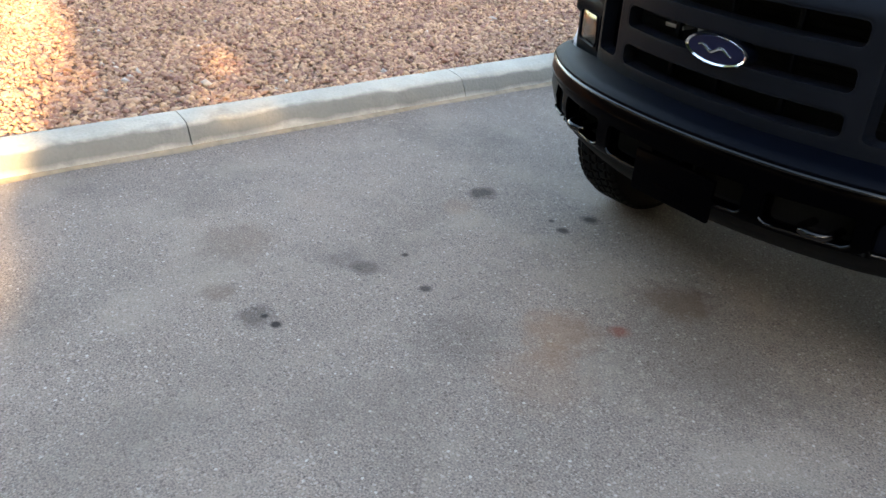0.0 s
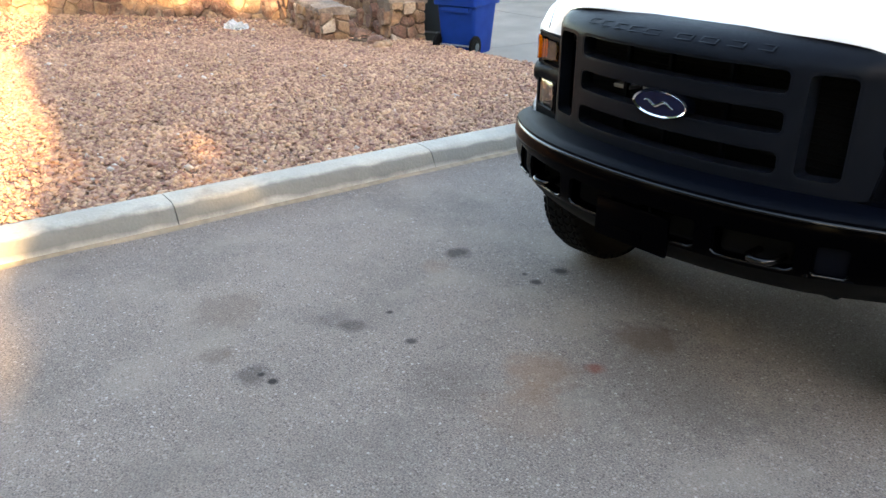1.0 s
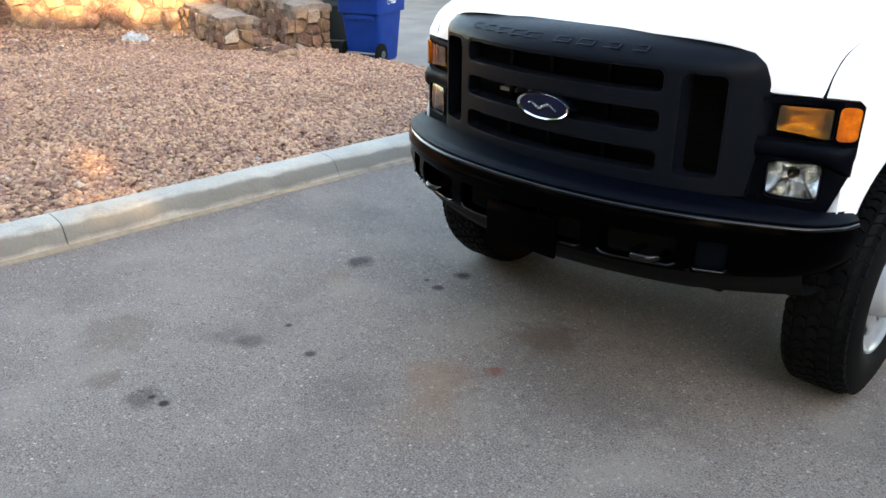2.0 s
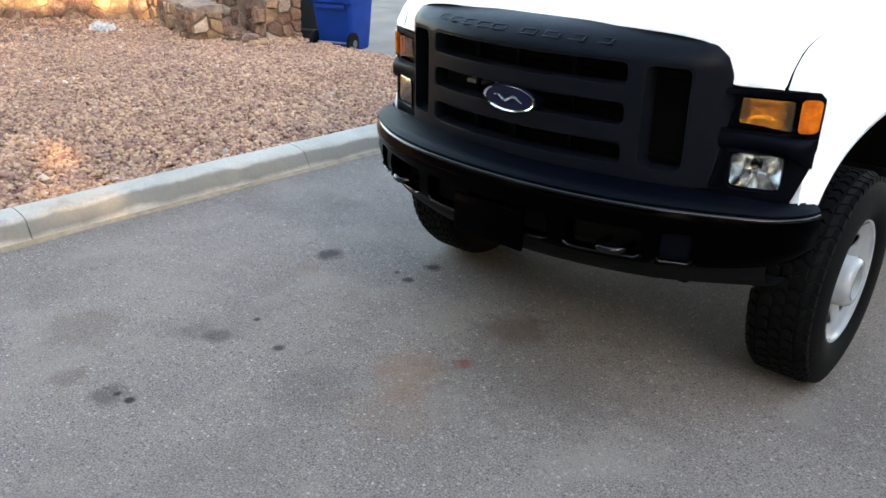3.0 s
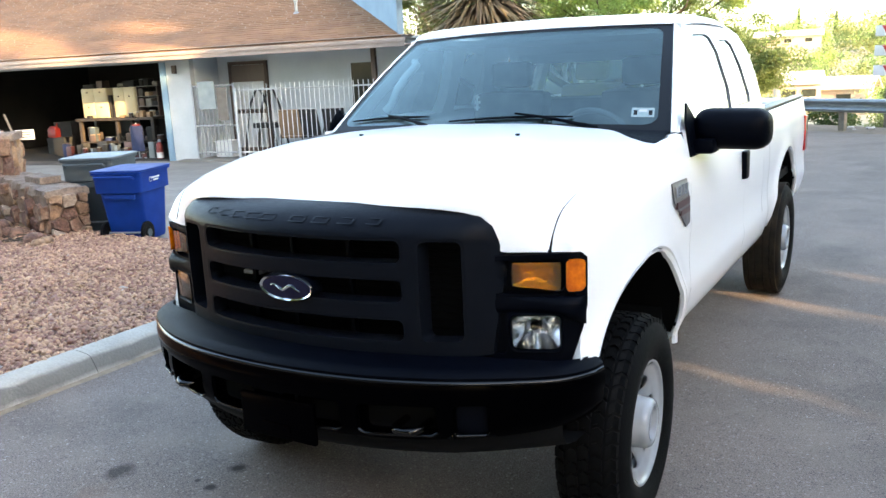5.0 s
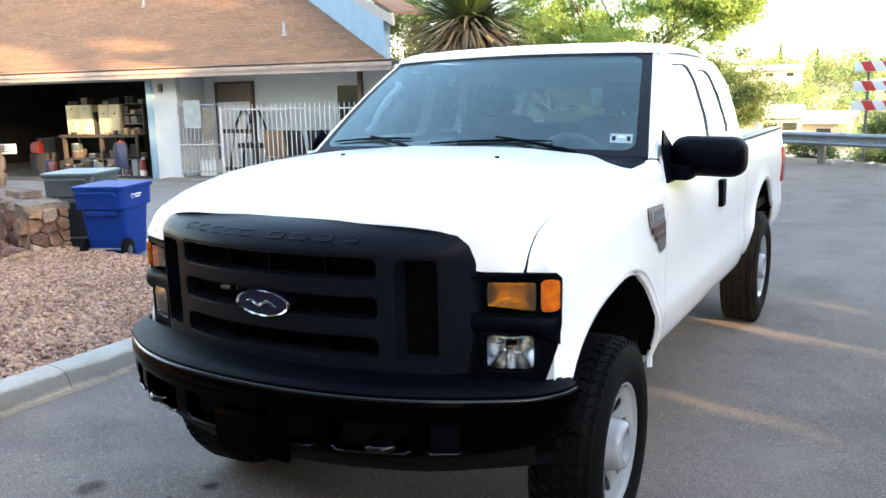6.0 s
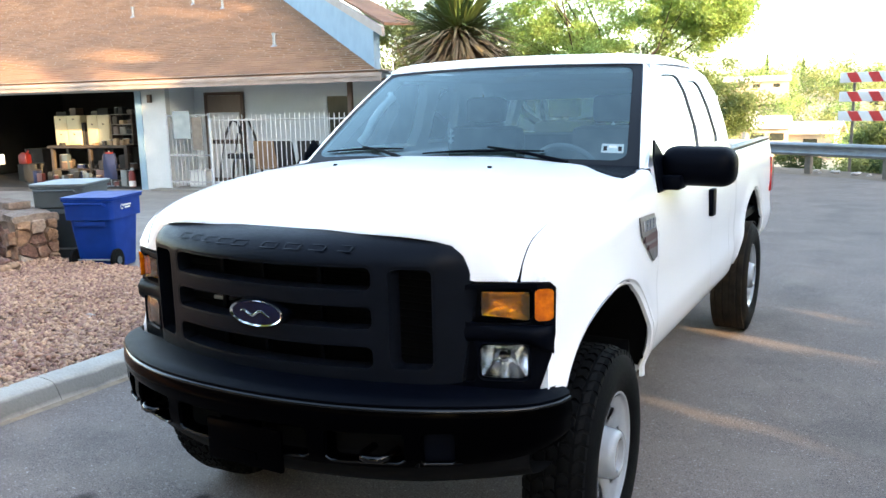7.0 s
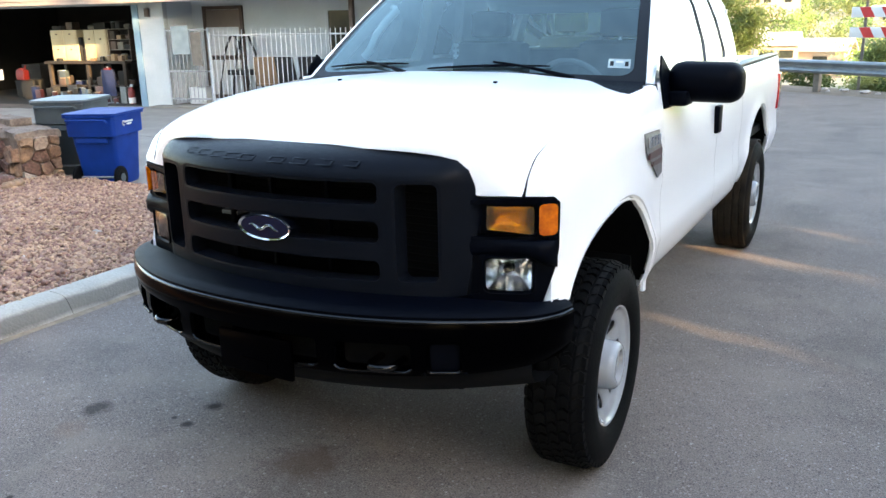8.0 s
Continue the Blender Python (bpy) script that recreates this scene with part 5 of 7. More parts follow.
for x in (-0.425, -0.350, -0.275, -0.200, -0.125, 0.010, 0.105, 0.200, 0.295):
    bm = bmesh.new()
    x += 0.03
    box(bm, -0.034, 0.034, -0.0006, 0.0006, -0.017, -0.011, 0.0004)
    box(bm, -0.034, 0.034, -0.0006, 0.0006, 0.011, 0.017, 0.0004)
    box(bm, -0.034, -0.026, -0.0006, 0.0006, -0.011, 0.011, 0.0004)
    box(bm, 0.026, 0.034, -0.0006, 0.0006, -0.011, 0.011, 0.0004)
    p = grille_point(x, 0, 1.305)
    q = grille_point(x, 0, 1.315) - p
    tilt = math.atan2(q.y, q.z)
    bmesh.ops.transform(bm, matrix=Matrix.Translation(p) @ Matrix.Rotation(-tilt, 4, "X"), verts=bm.verts)
    part("raised_bar", bm, "grille_plastic", grille)
# dark radiator space behind with struts
back = part("radiator", boxes((-0.66, 0.66, 0.40, 0.43, 0.82, 1.30)), "dark", truck)
for k in range(14):
    z = 0.90 + 0.027 * k
    part("radiator_fin", boxes((-0.62, 0.62, 0.392, 0.399, z, z + 0.010)), "liner", back)
for x, w in ((-0.235, 0.018), (-0.03, 0.014), (0.205, 0.016)):
    part("strut", boxes((x - w / 2, x + w / 2, bow(x) + 0.075, bow(x) + 0.10, 0.87, 1.29, 0.003)), "black_plastic", grille)
part("hood_latch", boxes((-0.30, -0.22, 0.24, 0.30, 1.07, 1.085, 0.003)), "steel", truck)
part("latch_lever", boxes((-0.17, -0.15, 0.25, 0.28, 1.05, 1.115, 0.003)), "steel", truck)

# emblem, an oval in blue with a bright rim and a plain stroke
def oval(bm, rx, rz, y0, y1, z=1.068, n=40, inner=None):
    a = [(rx * math.cos(t), y0, z + rz * math.sin(t)) for t in np.linspace(0, 2 * math.pi, n, endpoint=False)]
    b = [(rx * 0.98 * math.cos(t), y1, z + rz * 0.97 * math.sin(t)) for t in np.linspace(0, 2 * math.pi, n, endpoint=False)]
    rings = [a, b]
    if inner:
        rings.append([(rx * inner * math.cos(t), y1 + 0.004, z + rz * (inner - 0.06) * math.sin(t)) for t in np.linspace(0, 2 * math.pi, n, endpoint=False)])
    loft(bm, rings, closed=True, caps=not inner)
    return bm


emblem = part("emblem", oval(bmesh.new(), 0.122, 0.052, 0.145, 0.10), "black_plastic", truck, "blue oval emblem with chrome rim")
part("emblem_rim", oval(bmesh.new(), 0.117, 0.047, 0.102, 0.094, inner=0.90), "chrome", emblem)
part("emblem_face", oval(bmesh.new(), 0.107, 0.040, 0.100, 0.0965), "blue_enamel", emblem)
bm = bmesh.new()
tube(bm, [(-0.064 + 0.128 * t, 0.0950, 1.068 + 0.008 * math.sin(3.4 * math.pi * t + 0.6)) for t in np.linspace(0, 1, 36)], [0.0022 + 0.0040 * math.sin(math.pi * t) for t in np.linspace(0, 1, 36)], 8)
part("emblem_stroke", bm, "chrome", emblem)
emblem.location = (0.006, 0.026, 0.007)

# head lamps
def lamp_point(s, q, d, z):
    """A place on the slanted lamp plane: q is the half width, d the depth behind the plane."""
    back_ = 0.03 * max(0.0, (q - 0.90) / 0.05) ** 2
    return Vector((s * (q - 0.375 * d), 0.352 + (q - 0.665) * 0.405 + 0.927 * d + back_, z))


def lamp_prism(s, outline, d0, d1):
    bm = bmesh.new()
    a = [lamp_point(s, q, d0, z) for q, z in outline]
    b = [lamp_point(s, q, d1, z) for q, z in outline]
    loft(bm, [a, b], closed=True, caps=True)
    return bm


HOUSE = [(0.655, 0.815), (0.890, 0.815), (0.907, 0.83), (0.939, 0.95), (0.948, 1.02), (0.948, 1.175), (0.938, 1.19), (0.90, 1.194), (0.80, 1.190), (0.655, 1.185)]
for s in (1, -1):
    bm = lamp_prism(s, HOUSE, -0.012, 0.10)
    cs = [lamp_prism(s, rounded(0.728, 0.880, 0.870, 0.993, 0.022, 4), -0.05, 0.075), lamp_prism(s, rounded(0.680, 0.890, 1.062, 1.172, 0.02, 4), -0.05, 0.022),
          lamp_prism(s, rounded(0.672, 0.715, 0.86, 1.02, 0.01, 3), -0.05, 0.005)]
    lamp = part("head_lamp", cut(bm, cs), "black_plastic", truck, "black head lamp unit with clear and amber lenses", smooth=30)
    # brow between the lenses
    bm = bmesh.new()
    rings = []
    for q in np.linspace(0.672, 0.945, 15):
        drop = smoothed([0.672, 0.86, 0.952], [0.0, 0.006, 0.045], q)
        bulge = smoothed([0.672, 0.78, 0.90, 0.952], [0.002, 0.008, 0.022, 0.012], q)
        rings.append([lamp_point(s, q, d, z) for d, z in ((0.0, 1.052), (-0.010 - bulge * 0.5, 1.050), (-0.012 - bulge, 1.036 - drop * 0.3), (-0.012 - bulge * 0.9, 1.016 - drop), (-0.010 - bulge * 0.3, 1.000 - drop), (0.0, 0.994 - drop))])
    loft(bm, rings, closed=True)
    part("lamp_brow", bm, "black_plastic", lamp, smooth=60)
    part("amber_lens", lamp_prism(s, [(0.741, 1.090), (0.800, 1.080), (0.874, 1.069), (0.881, 1.076), (0.881, 1.156), (0.873, 1.164), (0.744, 1.164), (0.736, 1.158), (0.735, 1.096)], -0.010, -0.004), "amber_glass", lamp, "amber turn signal lens")
    bm = bmesh.new()
    box_out = [(0.738, 1.084), (0.879, 1.070), (0.879, 1.162), (0.738, 1.162)]
    ring = []
    for p, q in zip(box_out, box_out[1:] + box_out[:1]):
        ring += [(lerp(p[0], q[0], t / 6), lerp(p[1], q[1], t / 6)) for t in range(6)]
    loft(bm, [[lamp_point(s, lerp(q, 0.812, k), -0.002 + 0.021 * (1 - (1 - k) ** 3), lerp(z, 1.118, k)) for q, z in ring] for k in np.linspace(0, 0.88, 7)], closed=True, caps=False)
    bm.faces.new([v for v in bm.verts][-len(ring):])
    part("amber_reflector", bm, "amber_back", lamp, smooth=50)
    part("side_marker", lamp_prism(s, rounded(0.896, 0.944, 1.070, 1.174, 0.014, 4), -0.019, 0.0), "amber", lamp, "amber side marker")
    # reflector bowl and bulb
    bm = bmesh.new()
    rings = []
    out = rounded(0.729, 0.879, 0.871, 0.992, 0.02, 4)
    for k in np.linspace(0, 0.9, 8):
        rings.append([lamp_point(s, lerp(q, 0.803, k), 0.074 * (1 - (1 - k) ** 3) + 0.002, lerp(z, 0.932, k)) for q, z in out])
    loft(bm, rings, closed=True, caps=False)
    bm.faces.new([v for v in bm.verts][-len(out):])
    part("reflector", bm, "reflector", lamp, smooth=60)
    part("bulb_shield", tubes(([lamp_point(s, 0.800, 0.05, 0.945), lamp_point(s, 0.800, 0.018, 0.945)], [0.014, 0.016], 12)), "black_plastic", lamp)
    part("bulb", tubes(([lamp_point(s, 0.803, 0.07, 0.932), lamp_point(s, 0.803, 0.025, 0.932)], 0.012, 10)), "chrome", lamp)
    bm = bmesh.new()
    rings = [[lamp_point(s, lerp(q, 0.803, k), -0.012 - 0.012 * (1 - (1 - k) ** 2), lerp(z, 0.932, k)) for q, z in out] for k in (0, 0.08, 0.3, 0.6, 0.95)]
    loft(bm, rings, closed=True, caps=False)
    bm.faces.new([v for v in bm.verts][-len(out):])
    ln = part("clear_lens", bm, "lens", lamp, "clear glass lens", smooth=60)
    bm = bmesh.new()
    o2, i2 = rounded(0.722, 0.886, 0.864, 0.999, 0.026, 5), rounded(0.734, 0.874, 0.876, 0.987, 0.018, 5)
    loft(bm, [[lamp_point(s, q, -0.010, z) for q, z in o2], [lamp_point(s, q, -0.018, z) for q, z in [(lerp(a[0], b[0], 0.4), lerp(a[1], b[1], 0.4)) for a, b in zip(o2, i2)]], [lamp_point(s, q, -0.008, z) for q, z in i2]], closed=True, caps=False)
    part("lamp_bezel", bm, "black_plastic", lamp, smooth=60)
    ln.visible_shadow = False

# bumper
PLAN = [(0.0, 0.0), (0.2, 0.010), (0.4, 0.045), (0.58, 0.108), (0.73, 0.190), (0.84, 0.268), (0.91, 0.330), (0.955, 0.395), (0.98, 0.455), (0.99, 0.51)]


def bumper_path(n=72):
    half = []
    for k in range(n // 2 + 1):
        t = k / (n // 2) * (len(PLAN) - 1)
        i = min(int(t), len(PLAN) - 2)
        f = t - i
        pts = [PLAN[max(0, i - 1)], PLAN[i], PLAN[i + 1], PLAN[min(len(PLAN) - 1, i + 2)]]
        if i == 0:
            pts[0] = (-PLAN[1][0], PLAN[1][1])
        q = []
        for c in (0, 1):
            p0, p1, p2, p3 = (p[c] for p in pts)
            q.append(0.5 * (2 * p1 + (p2 - p0) * f + (2 * p0 - 5 * p1 + 4 * p2 - p3) * f * f + (3 * p1 - p0 - 3 * p2 + p3) * f**3))
        half.append(tuple(q))
    return [(-x, y) for x, y in half[:0:-1]] + half


def sweep(section, path=None):
    path = path or bumper_path()
    rows = []
    for i, p in enumerate(path):
        a, b = path[max(0, i - 1)], path[min(len(path) - 1, i + 1)]
        t = Vector((b[0] - a[0], b[1] - a[1], 0)).normalized()
        out = Vector((t.y, -t.x, 0))
        end = abs(p[0]) / 0.99
        rows.append([Vector((p[0], p[1], 0)) + out * d + Vector((0, 0, z - (0.03 * end ** 3 if z > 0.74 else 0) + (0.025 * end ** 6 if z < 0.68 else 0.0))) for d, z in section(end)])
    return rows


bm = bmesh.new()
loft(bm, sweep(lambda e: [(-0.06, 0.835), (-0.005, 0.838), (0.006, 0.828), (0.012, 0.80), (0.012, 0.775), (0.004, 0.755), (0.006, 0.70), (-0.002, 0.655), (-0.02, 0.628), (-0.06, 0.615)]), closed=True)
BUMPER_OPEN = ((0.06, 0.285, 0.650, 0.752), (0.345, 0.595, 0.650, 0.752), (0.640, 0.735, 0.648, 0.752))   # slot, hook bay, lamp blank
cs = []
for s in (1, -1):
    for x0, x1, z0, z1 in BUMPER_OPEN:
        c = bmesh.new()
        extrude_poly(c, [(s * x, -0.2, z) for x, z in rounded(x0, x1, z0, z1, 0.018, 4)], (0, 0.6, 0))
        cs.append(c)
bumper = part("bumper", cut(bm, cs), "black_gloss", truck, "glossy black steel front bumper", smooth=35)


def bumper_y(x):
    return float(np.interp(abs(x), [p[0] for p in PLAN], [p[1] for p in PLAN]))


for s in (1, -1):
    for x0, x1, z0, z1 in BUMPER_OPEN:
        # rolled edge round the opening
        bm = bmesh.new()
        edge = rounded(x0, x1, z0, z1, 0.018, 4)
        ring = []
        for p, q in zip(edge, edge[1:] + edge[:1]):
            m = max(1, int(math.hypot(q[0] - p[0], q[1] - p[1]) / 0.03))
            ring += [(lerp(p[0], q[0], t / m), lerp(p[1], q[1], t / m)) for t in range(m)]
        tube(bm, [(s * x, bumper_y(x) + 0.004, z) for x, z in ring + ring[:1]], 0.006, 6, caps=False)
        part("opening_lip", bm, "black_gloss", bumper, smooth=60)
        # extra glossy strip, there only to show the opening's lower highlight
        bm = bmesh.new()
        tube(bm, [(s * x, bumper_y(x) - 0.002, z0 + 0.001 + (0.012 * max(0.0, abs(2 * (x - x0) / (x1 - x0) - 1) - 0.86) / 0.14)) for x in np.linspace(x0, x1, 24)], 0.0045, 6)
        part("lower_edge", bm, "black_edge", bumper, "worn shiny lower edge", smooth=60)
bm = bmesh.new()
loft(bm, sweep(lambda e: [(-0.16 * (1 - e**3) - 0.03, 0.875), (-0.035, 0.870), (-0.008, 0.862), (0.004, 0.850), (0.002, 0.840), (-0.02, 0.837), (-0.16 * (1 - e**3) - 0.03, 0.837)]), closed=True)
part("bumper_pad", bm, "black_plastic", bumper, "black plastic step pad on the bumper")
for s in (1, -1):
    for x0, x1, dep, mt in ((0.05, 0.61, 0.085, "dark"), (0.632, 0.745, 0.016, "black_plastic")):
        bm = bmesh.new()
        grid(bm, [[(s * x, bumper_y(x) + dep, z) for x in np.linspace(x0, x1, 10)] for z in (0.635, 0.70, 0.765)])
        part("recess_panel", bm, mt, bumper)
    part("recess_panel", boxes((s * 0.604, s * 0.630, bumper_y(0.617) + 0.012, bumper_y(0.617) + 0.14, 0.635, 0.765)), "dark", bumper)
    bm = bmesh.new()
    tube(bm, [(s * 0.455, 0.16, 0.672), (s * 0.455, 0.085, 0.670), (s * 0.468, 0.064, 0.668), (s * 0.495, 0.060, 0.668), (s * 0.525, 0.072, 0.668), (s * 0.54, 0.095, 0.670), (s * 0.54, 0.16, 0.672)], 0.013, 10)
    part("tow_hook", bm, "black_edge", bumper, "black tow hook")
part("plate_bracket", boxes((-0.115, 0.205, -0.018, -0.002, 0.590, 0.735, 0.006), (-0.02, 0.10, -0.021, -0.017, 0.615, 0.645, 0.002)), "black_gloss", bumper, "bare black number plate bracket")
bm = bmesh.new()
grid(bm, [[(x, 0.055 + 0.36 * x * x + d, z + 0.02 * max(0.0, x - 0.6) / 0.3) for x in np.linspace(-0.74, 0.91, 27)] for d, z in ((0.0, 0.66), (0.012, 0.585), (0.04, 0.545), (0.12, 0.52), (0.45, 0.50))])
part("valance", bm, "dark", bumper, smooth=60)

# extra glossy strip laid on so the top edge shows a sky highlight
bm = bmesh.new()
loft(bm, sweep(lambda e: [(0.0035, 0.8395), (0.0095, 0.8355), (0.0100, 0.8300), (0.0060, 0.8270), (-0.002, 0.830)]), closed=True)
part("bumper_edge", bm, "black_edge", bumper, "polished upper bumper edge", smooth=60)

# underbody, axles, springs
# unseen plate, transmission and tank, added to deepen shade on the ground below
part("shade_plate", boxes((-0.62, 0.62, 0.42, 1.50, 0.46, 0.50, 0.015)), "dark", truck)
part("transmission", boxes((-0.28, 0.28, 1.4, 2.4, 0.42, 0.64, 0.05)), "dark", truck)
part("fuel_tank", boxes((-0.85, -0.50, 2.2, 3.4, 0.42, 0.64, 0.05)), "dark", truck)
part("chassis_rail", boxes((-0.47, -0.39, 0.25, 5.5, 0.56, 0.72, 0.01)), "dark", truck)
part("chassis_rail", boxes((0.39, 0.47, 0.25, 5.5, 0.56, 0.72, 0.01)), "dark", truck)
part("engine_block", boxes((-0.42, 0.42, 0.45, 1.5, 0.60, 1.20, 0.05)), "dark", truck)
part("cab_floor", boxes((-0.90, 0.90, 1.5, 3.56, 0.64, 0.72)), "dark", truck)
part("firewall", boxes((-0.90, 0.90, 1.56, 1.60, 0.64, 1.42)), "dark", truck)
for y, z in (FW, RW):
    bm = bmesh.new()
    tube(bm, [(-0.80, y, z), (0.80, y, z)], 0.05, 10)
    bmesh.ops.create_icosphere(bm, subdivisions=2, radius=0.15, matrix=Matrix.Translation((-0.18 if y < 2 else 0, y, z)))
    part("axle", bm, "dark", truck, smooth=60)
part("bed_floor", boxes((-0.91, 0.91, 3.64, 5.48, 0.86, 0.92)), "black_plastic", truck, "black bed liner")
part("bed_front", boxes((-0.91, 0.91, 3.645, 3.70, 0.9, 1.41, 0.01)), "white_paint", truck)
part("tailgate", boxes((-0.87, 0.87, 5.46, 5.515, 0.88, 1.41, 0.012)), "white_paint", truck)
part("rear_bumper", boxes((-0.89, 0.89, 5.52, 5.64, 0.62, 0.80, 0.02)), "chrome", truck)

# wheels: built facing +x about their own centre
W_T = 0.275


def build_wheel():
    idm = Matrix.Identity(4)
    tyre = bmesh.new()
    h, b_ = W_T / 2, 0.108
    lathe(tyre, [(0.225, -b_ + 0.03), (0.26, -b_ + 0.005), (0.315, -b_ - 0.006), (0.36, -b_ + 0.004), (0.398, -b_ + 0.022), (0.4065, -b_ + 0.05), (0.4065, h - 0.05), (0.396, h - 0.022),
                 (0.370, h - 0.003), (0.352, h + 0.001), (0.33, h + 0.008), (0.295, h + 0.006), (0.265, h - 0.001), (0.248, h - 0.010), (0.236, h - 0.018), (0.225, h - 0.03)], idm, 64)
    tread = bmesh.new()
    n = 52
    for r, (x0, x1, off, skew) in enumerate(((-0.101, -0.062, 0.0, 0.02), (-0.055, -0.013, 0.5, -0.015), (-0.007, 0.029, 0.2, 0.01), (0.035, 0.076, 0.7, 0.015), (0.083, 0.125, 0.3, -0.02))):
        for k in range(n):
            a = 2 * math.pi * (k + off) / n
            edge = abs(r - 2) == 2
            wd = 0.0222 if k % 2 else 0.0185
            pts = []
            for rad, g in ((0.394, 1.0), (0.4165 if not edge else 0.4145, 0.88)):
                ring = []
                for xx, aa in ((x0, -wd), (lerp(x0, x1, 0.5), -wd - 0.012), (x1, -wd), (x1, wd), (lerp(x0, x1, 0.5), wd - 0.012), (x0, wd)):
                    xm = (x0 + x1) / 2 + (xx - (x0 + x1) / 2) * g
                    t = a + (aa * g + skew * (xm / 0.1)) / 0.41
                    rr_ = rad - (0.012 if edge and abs(xx) > 0.10 else 0)
                    ring.append((xm, rr_ * math.cos(t), rr_ * math.sin(t)))
                pts.append(ring)
            loft(tread, pts)
    rim = bmesh.new()
    lathe(rim, [(0.226, -0.09), (0.218, 0.0), (0.212, 0.070), (0.218, 0.094), (0.224, 0.106), (0.232, 0.113), (0.239, 0.117), (0.243, 0.120), (0.241, 0.1245), (0.235, 0.1250), (0.230, 0.1225), (0.226, 0.1175)], idm, 72)
    # the pressed disc, a shallow bowl with six windows left open near the hub
    prof = [(0.226, 0.1175), (0.222, 0.1130), (0.216, 0.1095), (0.208, 0.1070), (0.200, 0.1050), (0.192, 0.1030), (0.184, 0.1010), (0.177, 0.0985)] + [(0.172 - 0.003 * k, 0.0965 - 0.0009 * k) for k in range(21)] + [(0.106, 0.0780), (0.096, 0.0780)]
    nt = 192
    for back_ in (0.0, 0.006):
        vs = [[rim.verts.new((a - back_, r * math.cos(2 * math.pi * k / nt), r * math.sin(2 * math.pi * k / nt))) for k in range(nt)] for r, a in prof]
        for i in range(len(prof) - 1):
            rm = (prof[i][0] + prof[i + 1][0]) / 2
            for k in range(nt):
                th = ((k + 0.5) / nt * 6 - 65 / 60 + 0.5) % 1.0 - 0.5
                wide = max(0.010, 0.031 + 0.5 * (rm - 0.146))
                if ((rm - 0.146) / 0.030) ** 4 + (th * 2 * math.pi / 6 * rm / wide) ** 4 < 1:
                    continue
                rim.faces.new((vs[i][k], vs[i][(k + 1) % nt], vs[i + 1][(k + 1) % nt], vs[i + 1][k]))
    hub = bmesh.new()
    lathe(hub, [(0.101, 0.076), (0.099, 0.100), (0.097, 0.118), (0.094, 0.134), (0.086, 0.144), (0.078, 0.148), (0.066, 0.148), (0.061, 0.144), (0.058, 0.124), (0.001, 0.120)], idm, 36)
    drum = bmesh.new()
    lathe(drum, [(0.001, 0.060), (0.150, 0.058), (0.180, 0.054), (0.205, 0.050), (0.205, -0.06), (0.06, -0.08)], idm, 40)
    return {"tyre": (tyre, "rubber"), "tread": (tread, "rubber"), "rim": (rim, "rim"), "hub": (hub, "rim"), "brake": (drum, "dark")}


wheel_mesh = {}
for s, hx, (y, z), steer in ((1, 0.880, FW, 2), (-1, 0.836, FW, 2), (1, 0.836, RW, 0), (-1, 0.836, RW, 0)):
    w = new("wheel")
    w.empty_display_size = 0.2
    w.parent = truck
    tagged(w, "white steel wheel with black all-terrain tyre")
    w.matrix_basis = pose(s * hx, y, z, 0, 0, (0 if s > 0 else 180) + steer) @ pose(0, 0, 0, 37 * (y > 2) + 20 * (s < 0))
    if not wheel_mesh:
        for nm, (b, mt) in build_wheel().items():
            o = part(nm, b, mt, w, smooth=40)
            wheel_mesh[nm] = o.data
    else:
        for nm, me in wheel_mesh.items():
            if nm == "tread" and y > 2:
                continue
            o = new(nm, me)
            o.parent = w
    if y > 2:
        # worn highway tread: round ribs parted by grooves
        bm = bmesh.new()
        prof_r = []
        for x0, x1 in ((-0.100, -0.066), (-0.058, -0.018), (-0.010, 0.032), (0.040, 0.080), (0.088, 0.122)):
            prof_r += [(0.408, x0), (0.4155, x0 + 0.003), (0.4155, x1 - 0.003), (0.408, x1)]
        lathe(bm, prof_r, Matrix.Identity(4), 72)
        part("tread", bm, "dusty_rubber", w, "dusty brown rib tread", smooth=40)

